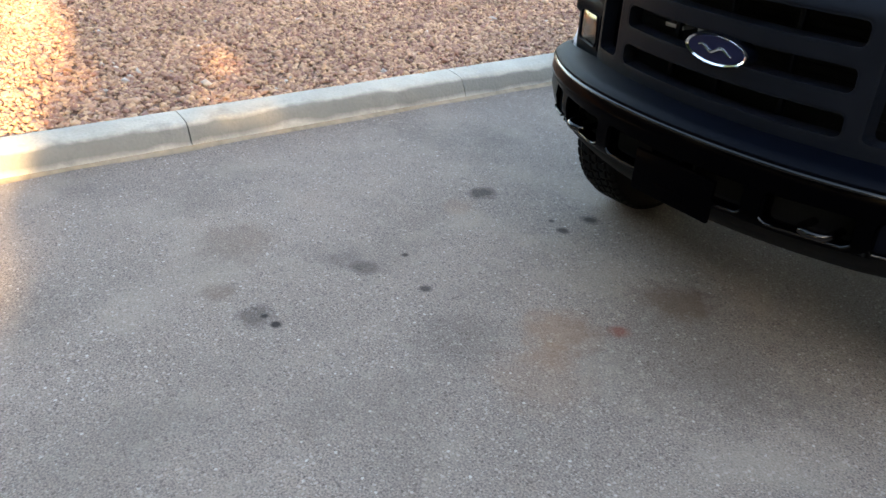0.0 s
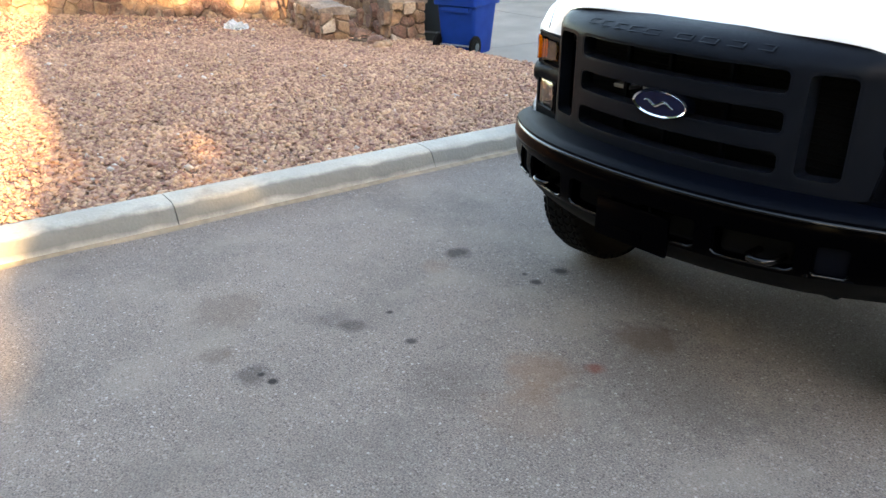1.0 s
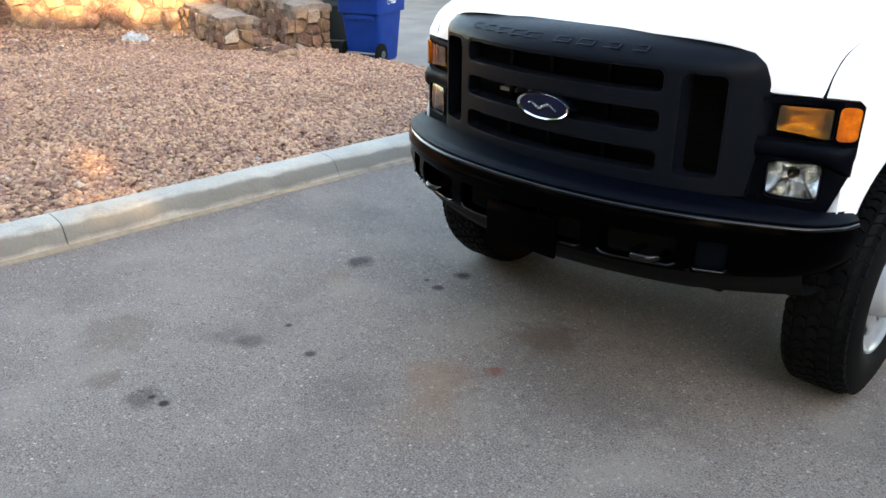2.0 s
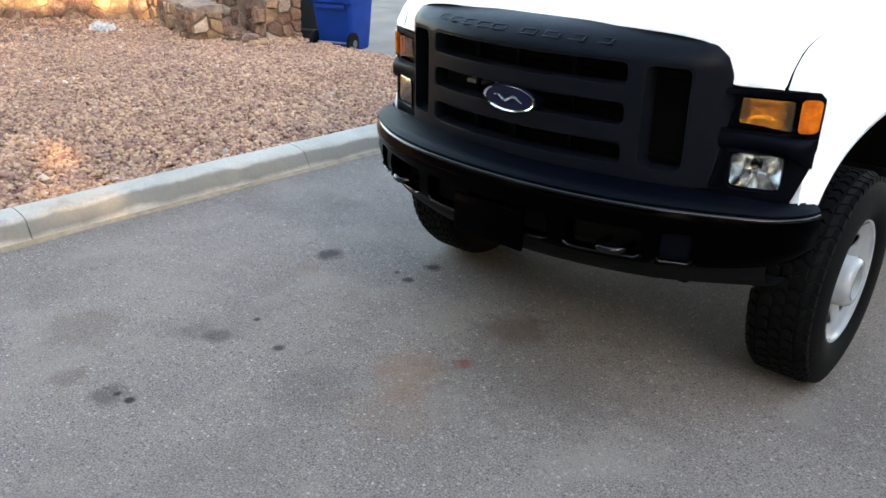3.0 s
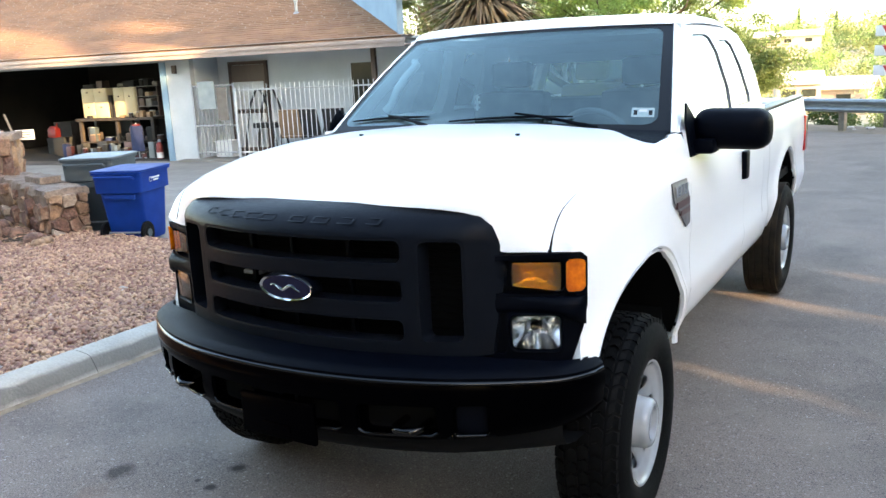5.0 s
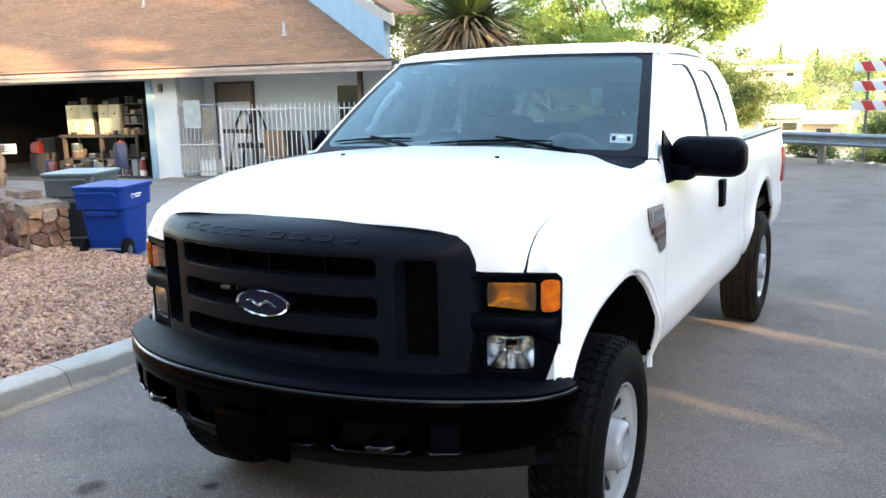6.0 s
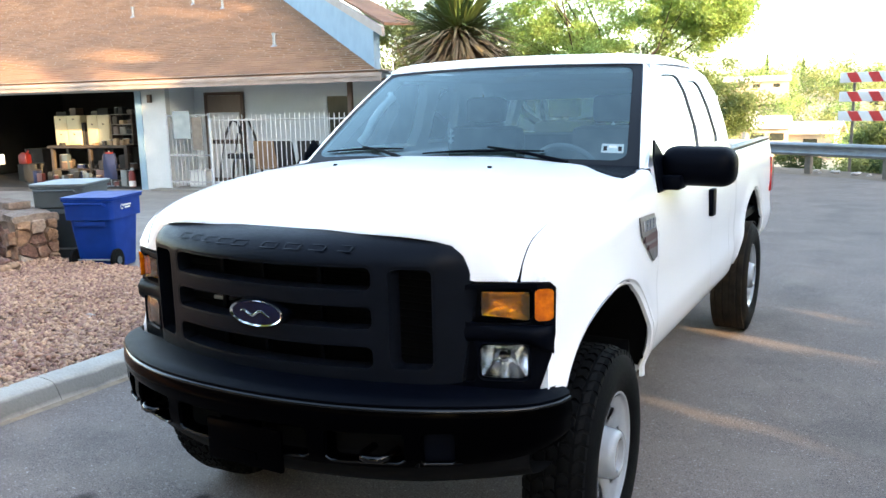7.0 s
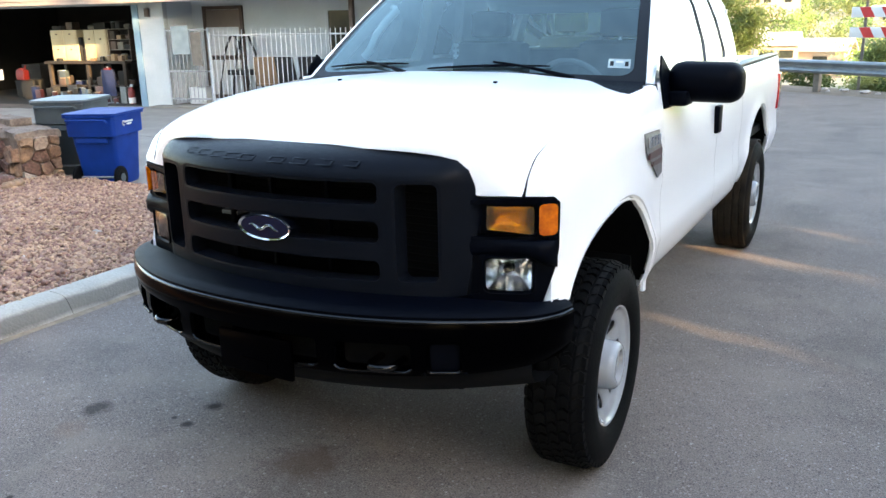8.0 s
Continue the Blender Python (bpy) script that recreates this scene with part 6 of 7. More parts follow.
# door handles, mirrors, badges
for s in (1, -1):
    for yc in (2.69,):
        x = side_x(yc, 1.2)
        hb = part("door_handle", boxes((s * (x - 0.004), s * (x + 0.026), yc - 0.045, yc + 0.045, 1.125, 1.275, 0.010)), "black_plastic", truck, "black door handle")
    # mirror: sail plate, arm, head
    mir = part("door_mirror", boxes((s * 0.953, s * 1.266, 1.765, 1.925, 1.378, 1.556, 0.078, None, 8)), "black_plastic", truck, "black door mirror", smooth=60)
    for v in mir.data.vertices:
        t = (abs(v.co.x) - 0.945) / 0.327
        v.co.y += 0.05 * t * t - 0.03 * (1 - ((v.co.z - 1.467) / 0.095) ** 2) * (v.co.y < 1.83)
        v.co.z -= 0.010 * t
    glass_ob = part("mirror_glass", boxes((s * 0.99, s * 1.24, 1.935, 1.942, 1.40, 1.53, 0.003)), "chrome", mir)
    if s < 0:
        # the kerb-side mirror is folded back
        fold_m = Matrix.Translation((-0.965, 1.86, 0)) @ Matrix.Rotation(radians(-48), 4, "Z") @ Matrix.Translation((0.965, -1.86, 0))
        mir.data.transform(fold_m)
        glass_ob.data.transform(fold_m)
    bm = bmesh.new()
    extrude_poly(bm, [(s * 0.978, 1.63, 1.36), (s * 0.978, 1.86, 1.36), (s * 0.952, 1.83, 1.49), (s * 0.934, 1.70, 1.585), (s * 0.950, 1.64, 1.51)], (s * 0.010, 0, 0))
    box(bm, s * 0.975, s * 1.06, 1.70, 1.84, 1.365, 1.43, 0.015)
    part("mirror_arm", bm, "black_plastic", mir)
    # fender badge
    pts = [(1.285, 1.295), (1.505, 1.288), (1.525, 1.20), (1.535, 1.10), (1.475, 1.088), (1.335, 1.195), (1.300, 1.215)]
    bm = bmesh.new()
    extrude_poly(bm, [(s * (side_x(y, z) + 0.003), y, z) for y, z in pts], (s * 0.006, 0, 0))
    badge = part("fender_badge", bm, "decal", truck, "shield-shaped grey fender badge", smooth=0)
    part("badge_band", boxes((s * 1.004, s * 1.0135, 1.325, 1.515, 1.185, 1.212), (s * 1.004, s * 1.0135, 1.38, 1.52, 1.15, 1.170)), "decal_red", badge, smooth=0)
    for k in range(4):
        part("badge_bar", boxes((s * 1.0, s * 1.012, 1.315 + 0.046 * k, 1.348 + 0.046 * k, 1.232, 1.276)), "chrome", badge, smooth=0)

# interior
part("dashboard", boxes((-0.86, 0.86, 1.68, 2.04, 1.15, 1.44, 0.06)), "interior", truck)
part("headliner", boxes((-0.72, 0.72, 2.2, 3.5, 1.90, 1.92)), "interior_light", truck)
for x in (-0.42, 0.42):
    seat = part("front_seat", boxes((x - 0.26, x + 0.26, 2.25, 2.75, 0.95, 1.12, 0.05), (x - 0.25, x + 0.25, 2.72, 2.88, 1.08, 1.62, 0.06)), "interior", truck, "grey cloth front seat")
    part("head_rest", boxes((x - 0.13, x + 0.13, 2.76, 2.86, 1.64, 1.80, 0.04)), "interior", seat)
part("rear_bench", boxes((-0.80, 0.80, 3.15, 3.48, 0.9, 1.12, 0.04), (-0.80, 0.80, 3.40, 3.52, 1.1, 1.55, 0.04)), "interior", truck)
bm = bmesh.new()
cx, cy, cz = 0.40, 2.06, 1.38
tilt = Matrix.Translation((cx, cy, cz)) @ Matrix.Rotation(radians(28), 4, "X")
ringp = [tilt @ Vector((0.185 * math.cos(t), 0, 0.185 * math.sin(t))) for t in np.linspace(0, 2 * math.pi, 33)]
tube(bm, ringp, 0.015, 8, caps=False)
for a in (0.1, math.pi - 0.1, -math.pi / 2):
    tube(bm, [tilt @ Vector((0.04 * math.cos(a), -0.02, 0.04 * math.sin(a))), tilt @ Vector((0.18 * math.cos(a), 0, 0.18 * math.sin(a)))], 0.014, 6)
part("steering_wheel", bm, "interior", truck, smooth=60)
bm = bmesh.new()
tube(bm, [(-0.78, 1.92, 1.56), (-0.745, 1.93, 1.60), (-0.72, 1.965, 1.68), (-0.69, 2.02, 1.75), (-0.665, 2.09, 1.805), (-0.70, 2.12, 1.82)], 0.022, 10)
part("grab_handle", bm, "interior_light", truck, "pale grab handle on the pillar")
for s in (1, -1):
    bm = bmesh.new()
    rows = []
    for v in np.linspace(0, 1, 8):
        x, y, z = screen(s * 0.97, v)
        rows.append([(x, y + 0.01, z - 0.015), (x * 0.98, y + 0.10, z - 0.03), (x * 1.0, y + 0.16, z - 0.01)])
    grid(bm, rows)
    part("pillar_trim", bm, "interior_light", truck, smooth=60)
bm = bmesh.new()
tube(bm, [(-0.265, 2.20, 1.93), (-0.268, 2.06, 1.64)], 0.0012, 4)
for t in np.linspace(0, 2 * math.pi, 9)[:-1]:
    box(bm, -0.274 + 0.014 * math.cos(t), -0.262 + 0.014 * math.cos(t), 2.045, 2.055, 1.585 + 0.038 * math.sin(t), 1.597 + 0.038 * math.sin(t), 0.003)
box(bm, -0.274, -0.262, 2.046, 2.054, 1.552, 1.632, 0.003)
part("hanging_ornament", bm, "paper", truck, "small pale hanging air freshener")


# ---- wheeled bins ----
def rect_ring(w, d, z, r, n=4, dy=0.0):
    return [(x, y + dy, z) for x, y in rounded(-w / 2, w / 2, -d / 2, d / 2, r, n)]


def wheeled_bin(at, rz, body, lid, label, height=0.90, marks=False):
    ob = thing("wheeled_bin", at, rz, label, "bin", "bins beside the driveway")
    bm = bmesh.new()
    h = height
    loft(bm, [rect_ring(0.45, 0.48, 0.03, 0.05, dy=0.02), rect_ring(0.47, 0.50, 0.06, 0.05, dy=0.02), rect_ring(0.545, 0.62, h * 0.70, 0.05), rect_ring(0.555, 0.63, h * 0.705, 0.05), rect_ring(0.61, 0.70, h * 0.71, 0.05),
              rect_ring(0.62, 0.715, h * 0.95, 0.05), rect_ring(0.66, 0.755, h * 0.955, 0.05), rect_ring(0.665, 0.76, h * 0.985, 0.05), rect_ring(0.64, 0.73, h * 0.985, 0.05)])
    part("body", bm, body, ob, smooth=40)
    bm = bmesh.new()
    loft(bm, [rect_ring(0.67, 0.77, h * 0.990, 0.05, dy=0.01), rect_ring(0.675, 0.775, h * 1.005, 0.05, dy=0.01), rect_ring(0.63, 0.72, h * 1.014, 0.06, dy=0.01), rect_ring(0.60, 0.68, h * 1.012, 0.06, dy=0.01), rect_ring(0.40, 0.45, h * 1.020, 0.06, dy=0.01)])
    part("lid", bm, lid, ob, smooth=40)
    bm = bmesh.new()
    tube(bm, [(-0.24, -0.38, h * 0.90), (-0.24, -0.43, h * 0.93), (0.24, -0.43, h * 0.93), (0.24, -0.38, h * 0.90)], 0.014, 8)
    part("handle", bm, body, ob)
    part("lift_pocket", boxes((-0.20, 0.20, -0.335, -0.31, h * 0.62, h * 0.69, 0.01)), body, ob)
    for s in (-1, 1):
        bm = bmesh.new()
        lathe(bm, [(0.001, 0.028), (0.07, 0.028), (0.077, 0.022), (0.118, 0.024), (0.138, 0.016), (0.14, 0), (0.138, -0.016), (0.118, -0.024), (0.001, -0.024)], pose(s * 0.262, -0.245, 0.142, 0, 0, 0 if s > 0 else 180), 24)
        wl = part("wheel", bm, "rubber", ob, smooth=40)
        part("wheel_cap", tubes(([(s * 0.287, -0.245, 0.142), (s * 0.297, -0.245, 0.142)], 0.05, 16)), "grey_bin", wl)
    part("wheel_axle", tubes(([(-0.26, -0.245, 0.142), (0.26, -0.245, 0.142)], 0.012, 8)), "steel", ob)
    if marks:
        z = h * 0.86
        ring = bmesh.new()
        tube(ring, [(0.3165, -0.13 + 0.026 * math.cos(t), z + 0.026 * math.sin(t)) for t in np.linspace(0, 5.4, 16)], 0.006, 5)
        part("round_mark", ring, "paper", ob, "round white mark")
        for y0, y1, dz in ((-0.09, 0.09, 0.012), (-0.06, 0.06, -0.018)):
            part("print_bar", boxes((0.3115, 0.3145, y0, y1, z + dz - 0.008, z + dz + 0.010)), "paper", ob, "white printed bar")
    return ob


wheeled_bin((-5.95, 4.24, 0.006), 21.5, "blue_bin", "blue_bin", "blue plastic wheeled recycling bin with white print", marks=True).scale = (0.93, 0.93, 0.93)
wheeled_bin((-6.94, 4.58, 0.006), 27, "grey_bin", "grey_lid", "dark grey wheeled bin with a paler lid", height=0.925)

# ---- garage contents ----
def in_garage(name, x, y, z, label, category, group=""):
    return thing(name, house_point(x, y, z), HR, label, category, group)


def wall_cabinet(x, w, cols_, rows_, z=0.98, h=0.72):
    cab = in_garage("wall_cabinet", x, 0.90, z, "pale yellow storage cabinet on a bench, sunlit", "cabinet", "garage cabinets")
    part("carcass", boxes((0, w, 0.0, 0.42, 0, h, 0.01)), "cabinet", cab)
    dw, dh = w / cols_, h / rows_
    for i in range(cols_):
        for j in range(rows_):
            x0, z0 = i * dw + 0.015, j * dh + 0.015
            dr = part("door", boxes((x0, x0 + dw - 0.03, -0.02, -0.001, z0, z0 + dh - 0.03, 0.006)), "cabinet", cab)
            part("panel", boxes((x0 + 0.04, x0 + dw - 0.07, -0.028, -0.021, z0 + 0.04, z0 + dh - 0.07, 0.004)), "cabinet", dr)
            part("knob", boxes((x0 + dw * 0.5 - 0.025, x0 + dw * 0.5 + 0.015, -0.05, -0.021, z0 + dh * 0.66, z0 + dh * 0.66 + 0.03, 0.006)), "brown_door", dr)


wall_cabinet(-3.22, 0.80, 2, 2)
wall_cabinet(-2.22, 0.66, 2, 1)
bench = in_garage("workbench", -2.17, 0.78, 0.012, "dark wooden workbench crowded with tools", "bench")
part("benchtop", boxes((-1.2, 1.2, -0.05, 0.65, 0.90, 0.965, 0.006)), "bench_wood", bench)
part("shelf", boxes((-1.15, 1.15, 0.0, 0.6, 0.35, 0.39, 0.006)), "bench_wood", bench)
for x in (-1.15, 0.0, 1.08):
    for y in (0.0, 0.52):
        part("leg", boxes((x, x + 0.08, y, y + 0.08, 0, 0.90, 0.004)), "bench_wood", bench)
g = random.Random(21)
cols = ["brown_door", "garage_dark", "navy", "bench_wood", "chair_frame", "bench_wood", "brown_door", "grey_bin", "cardboard", "garage_dark"]


def clutter(x, y, z, w, d, h, kind, colour, lidded):
    if kind == 0:
        b = in_garage("storage_box", x, y, z, "small box of garage clutter", "box", "garage clutter")
        bm = boxes((0, w, 0, d, 0, h, 0.01))
        bmesh.ops.transform(bm, matrix=Matrix.Rotation(g.uniform(-0.2, 0.2), 4, "Z"), verts=bm.verts)
        part("box_body", bm, colour, b)
        if lidded:
            part("box_lid", boxes((0.0, w, 0.0, d, h, h + 0.02, 0.005)), g.choice(cols), b)
    elif kind == 1:
        b = in_garage("paint_can", x + w / 2, y + d / 2, z, "used metal can among garage clutter", "can", "garage cans")
        r = min(w, d) / 2
        bm = bmesh.new()
        lathe(bm, [(0.001, 0), (r, 0), (r, 0.01), (r * 0.97, 0.015), (r * 0.97, h - 0.02), (r, h - 0.015), (r, h), (0.001, h)], pose(0, 0, 0, 0, -90, 0), 16)
        part("can_body", bm, colour, b)
        part("can_lid", tubes(([(0, 0, h), (0, 0, h + 0.012)], r * 0.85, 14)), "steel", b)
    else:
        b = in_garage("rolled_mat", x, y + d / 2, z + 0.05, "rolled mat stored among garage clutter", "roll", "garage rolls")
        bm = bmesh.new()
        tube(bm, [(0, 0, 0), (w * 0.5, 0.01, 0.004), (w, 0, 0)], 0.05, 12)
        part("roll", bm, colour, b)
        part("roll_core", tubes(([(-0.004, 0, 0), (w + 0.004, 0, 0)], 0.015, 8)), "brown_door", b)


for k in range(34):
    lvl = g.choice((0.39, 0.39, 0.0))
    w, d, h = g.uniform(0.08, 0.30), g.uniform(0.1, 0.3), g.uniform(0.08, 0.34)
    clutter(-2.17 + g.uniform(-1.1, 1.0), 0.80 + g.uniform(0.0, 0.25) + (0 if lvl else -0.25), 0.012 + lvl, w, d, h, g.choice((0, 0, 1, 2)), g.choice(cols), g.random() < 0.5)
for k in range(34):
    w, d, h = g.uniform(0.08, 0.28), g.uniform(0.1, 0.22), g.uniform(0.10, 0.42)
    clutter(-3.75 + 2.9 * (k + g.random()) / 34, 0.42 + g.uniform(0.0, 0.22), 0.012, w, d, h, g.choice((0, 0, 1, 2)), g.choice(["garage_dark", "navy", "decal_red", "grey_lid", "chair_frame", "grey_bin", "bench_wood", "bench_wood", "garage_dark"]), g.random() < 0.4)
# loose things along the bench front, on the cabinets and on the open shelf beside them
for x, h, kd, c in ((-3.0, 0.07, 0, "garage_dark"), (-2.46, 0.55, 0, "garage_dark"), (-2.33, 0.30, 1, "brown_door"), (-1.98, 0.06, 0, "tan_fabric"), (-1.72, 0.10, 1, "chair_frame"), (-1.50, 0.12, 1, "cardboard"), (-1.36, 0.16, 0, "cardboard"), (-1.16, 0.12, 0, "tan_fabric")):
    clutter(x, 0.74 if h < 0.2 else 0.92, 0.977, 0.11, 0.11, h, kd, c, False)
for x, w, h, kd, c in ((-3.2, 0.36, 0.10, 0, "garage_dark"), (-2.78, 0.20, 0.18, 0, "brown_door"), (-2.2, 0.34, 0.08, 2, "post_wood"), (-1.95, 0.30, 0.16, 0, "garage_dark")):
    clutter(x, 0.96, 1.702, w, 0.25, h, kd, c, False)
rack = in_garage("open_shelf", -1.53, 0.92, 0.977, "small open shelf stacked with boxes and rolls", "shelf")
for z in (0.0, 0.24, 0.48, 0.72):
    part("shelf_board", boxes((0, 0.62, 0, 0.38, z, z + 0.018, 0.003)), "post_wood", rack)
for x in (0.0, 0.60):
    part("upright", boxes((x, x + 0.02, 0, 0.38, 0.018, 0.72, 0.003)), "brown_door", rack)
for i, z in enumerate((0.018, 0.258, 0.498, 0.738)):
    for j in range(3):
        clutter(-1.49 + 0.19 * j, 0.94, 0.978 + z, g.uniform(0.12, 0.17), 0.22, g.uniform(0.09, 0.19), g.choice((0, 0, 2, 1)), g.choice(["brown_door", "cardboard", "garage_dark", "post_wood", "bench_wood", "garage_dark"]), False)
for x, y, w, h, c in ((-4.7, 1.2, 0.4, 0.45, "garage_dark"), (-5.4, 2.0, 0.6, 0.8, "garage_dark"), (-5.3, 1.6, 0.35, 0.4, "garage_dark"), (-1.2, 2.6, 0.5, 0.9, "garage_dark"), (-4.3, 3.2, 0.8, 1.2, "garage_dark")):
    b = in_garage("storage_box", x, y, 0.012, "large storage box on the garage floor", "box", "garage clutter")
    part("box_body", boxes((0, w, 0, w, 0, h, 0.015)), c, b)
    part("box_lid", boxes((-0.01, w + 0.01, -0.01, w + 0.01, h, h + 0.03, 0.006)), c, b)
b = in_garage("gas_can", -4.65, 1.25, 0.495, "red plastic fuel can on a box", "can")
bm = bmesh.new()
loft(bm, [rect_ring(0.26, 0.18, 0.0, 0.03), rect_ring(0.28, 0.20, 0.05, 0.03), rect_ring(0.27, 0.19, 0.22, 0.03), rect_ring(0.14, 0.1, 0.29, 0.03)])
part("can_body", bm, "red_plastic", b, smooth=40)
part("spout", tubes(([(0.08, 0, 0.26), (0.14, 0, 0.36)], [0.03, 0.015], 8)), "red_plastic", b)
b = in_garage("fire_extinguisher", -0.62, 0.42, 0.012, "red and white fire extinguisher on the garage floor", "extinguisher")
bm = bmesh.new()
lathe(bm, [(0.001, 0), (0.075, 0.0), (0.08, 0.02), (0.08, 0.30), (0.06, 0.36), (0.025, 0.39), (0.001, 0.39)], pose(0, 0, 0, 0, -90, 0), 20)
part("cylinder", bm, "red_plastic", b, smooth=40)
bm = bmesh.new()
lathe(bm, [(0.081, 0.02), (0.0815, 0.02), (0.0815, 0.15), (0.081, 0.15)], pose(0, 0, 0, 0, -90, 0), 20)
part("label_band", bm, "paper", b, smooth=40)
part("valve", boxes((-0.02, 0.06, -0.02, 0.02, 0.39, 0.45, 0.006)), "steel", b)
# work clothes hung on the bench end
b = in_garage("hanging_overalls", -1.28, 0.48, 0.012, "navy work overalls hung from a stand", "clothes")
bm = bmesh.new()
rows = []
for z in np.linspace(0.18, 0.78, 9):
    rows.append([(0.17 * math.cos(t) * (1 + 0.12 * math.sin(5 * t + z * 6)), 0.08 * math.sin(t) * (1 + 0.2 * math.cos(3 * t + z * 9)), z) for t in np.linspace(0, 2 * math.pi, 20, endpoint=False)])
loft(bm, rows)
part("cloth", bm, "navy", b, smooth=60)
part("stand", tubes(([(0, 0, 0), (0, 0, 0.85)], 0.018, 8), ([(-0.2, 0, 0.01), (0.2, 0, 0.01)], 0.015, 6), ([(0, -0.2, 0.01), (0, 0.2, 0.01)], 0.015, 6)), "steel", b)
part("collar", boxes((-0.08, 0.08, -0.05, 0.05, 0.76, 0.82, 0.02)), "red_plastic", b)
# small white notice on a stake by the terrace wall
b = thing("notice_stake", (-8.52, 4.52, 1.0), 40, "small white notice on a leaning stake", "sign")
part("stake", tubes(([(0.04, 0, 0), (-0.09, 0, 0.46)], 0.016, 6)), "post_wood", b)
part("board", boxes((0.02, 0.25, -0.03, -0.015, 0.12, 0.25, 0.004)), "paper", b)
for z in (0.155, 0.185, 0.215):
    part("print_bar", boxes((0.06, 0.21, -0.033, -0.031, z - 0.005, z + 0.005)), "garage_dark", b, "dark printed bar")

# ---- patio chairs behind the fence ----
def patio_chair(x, y, rz, fabric, label):
    ob = thing("patio_chair", house_point(x, y, 0.05), HR + rz, label, "chair", "chairs on the porch")
    for s in (-1, 1):
        bm = bmesh.new()
        tube(bm, [(s * 0.27, -0.24, 0), (s * 0.27, -0.26, 0.60), (s * 0.27, 0.12, 0.62), (s * 0.26, 0.24, 0.45), (s * 0.27, 0.33, 0.0)], 0.02, 6)
        part("leg_frame", bm, "chair_frame", ob)
    part("seat", boxes((-0.25, 0.25, -0.24, 0.24, 0.40, 0.45, 0.015)), fabric, ob)
    bm = bmesh.new()
    box(bm, -0.25, 0.25, -0.02, 0.03, 0.0, 0.58, 0.015, pose(0, 0.22, 0.46, -12, 0, 0))
    part("backrest", bm, fabric, ob)
    return ob


patio_chair(3.04, 0.55, 190, "tan_fabric", "patio chair with tan sling back and dark frame")
patio_chair(3.62, 0.55, 170, "chair_frame", "dark metal patio chair")
patio_chair(4.15, 0.55, 185, "chair_frame", "dark metal patio chair")
swing = thing("swing_frame", house_point(2.15, 0.40, 0.05), HR, "dark curved metal swing frame on the porch", "swing")
for s in (0, 0.5):
    bm = bmesh.new()
    tube(bm, [(-0.35, s, 0.0), (-0.28, s, 0.5), (-0.12, s, 1.15), (0.05, s, 1.47), (0.18, s, 1.45), (0.32, s, 1.1), (0.42, s, 0.6), (0.50, s, 0.0)], 0.028, 8)
    part("hoop", bm, "chair_frame", swing, smooth=60)
part("cross_bar", tubes(([(0.05, 0, 1.46), (0.05, 0.5, 1.46)], 0.014, 6)), "chair_frame", swing)
part("swing_seat", boxes((-0.15, 0.62, 0.05, 0.45, 0.62, 0.74, 0.03)), "chair_frame", swing)
pot = thing("crate", house_point(1.30, 0.45, 0.05), HR, "pale storage crate on the porch", "crate")
part("crate_body", boxes((-0.22, 0.22, -0.18, 0.18, 0, 0.34, 0.02)), "interior_light", pot)
part("crate_lid", boxes((-0.235, 0.235, -0.195, 0.195, 0.34, 0.37, 0.01)), "paper", pot)

# ---- guardrail and barricade at the street's end ----
ga, gb = Vector((-6.6, 22.8, 0)), Vector((6.1, 14.53, 0))
gdir = (gb - ga).normalized()
gout = Vector((gdir.y, -gdir.x, 0))
rail = thing("guardrail", (0, 0, 0), 0, "galvanised W-beam guardrail across the end of the street", "guardrail")
bm = bmesh.new()
prof = [(0.0, 0.43), (0.055, 0.455), (0.075, 0.49), (0.055, 0.525), (0.0, 0.56), (0.0, 0.60), (0.055, 0.635), (0.075, 0.67), (0.055, 0.705), (0.0, 0.73)]
loft(bm, [[ga + gdir * t + gout * d + Vector((0, 0, z)) for d, z in prof + [(d - 0.006, z) for d, z in prof[::-1]]] for t in np.linspace(0, (gb - ga).length, 9)])
part("beam", bm, "steel", rail, smooth=30)
for k in range(9):
    p = ga + gdir * (0.35 + 1.905 * k) - gout * 0.02
    bm = bmesh.new()
    box(bm, -0.075, 0.075, -0.10, 0.0, -0.15, 0.70, 0.01, Matrix.Translation(p) @ Matrix.Rotation(math.atan2(gdir.y, gdir.x), 4, "Z") @ Matrix.Rotation(math.pi, 4, "Z"))
    part("rail_post", bm, "post_wood", rail)
barr = thing("barricade", (0.62, 19.25, -0.05), -6, "three-board red and white striped road barricade on posts", "barricade")
for k, z in enumerate((2.05, 1.62, 1.18)):
    bd = part("board", boxes((0.0, 2.6, -0.02, 0.02, z + 0.05, z + 0.28, 0.004)), "white_board", barr)
    for j in range(6):
        x0 = 0.14 + 0.44 * j + 0.03 * k
        bm = bmesh.new()
        extrude_poly(bm, [(x0 + 0.10, -0.0235, z + 0.054), (x0 + 0.32, -0.0235, z + 0.054), (x0 + 0.20, -0.0235, z + 0.276), (x0 - 0.02, -0.0235, z + 0.276)], (0, 0.003, 0))
        part("stripe", bm, "red_board", bd, smooth=0)
for x in (0.30, 2.3):
    part("barricade_post", boxes((x - 0.03, x + 0.03, 0.022, 0.075, -0.1, 2.36, 0.006)), "post_wood", barr)

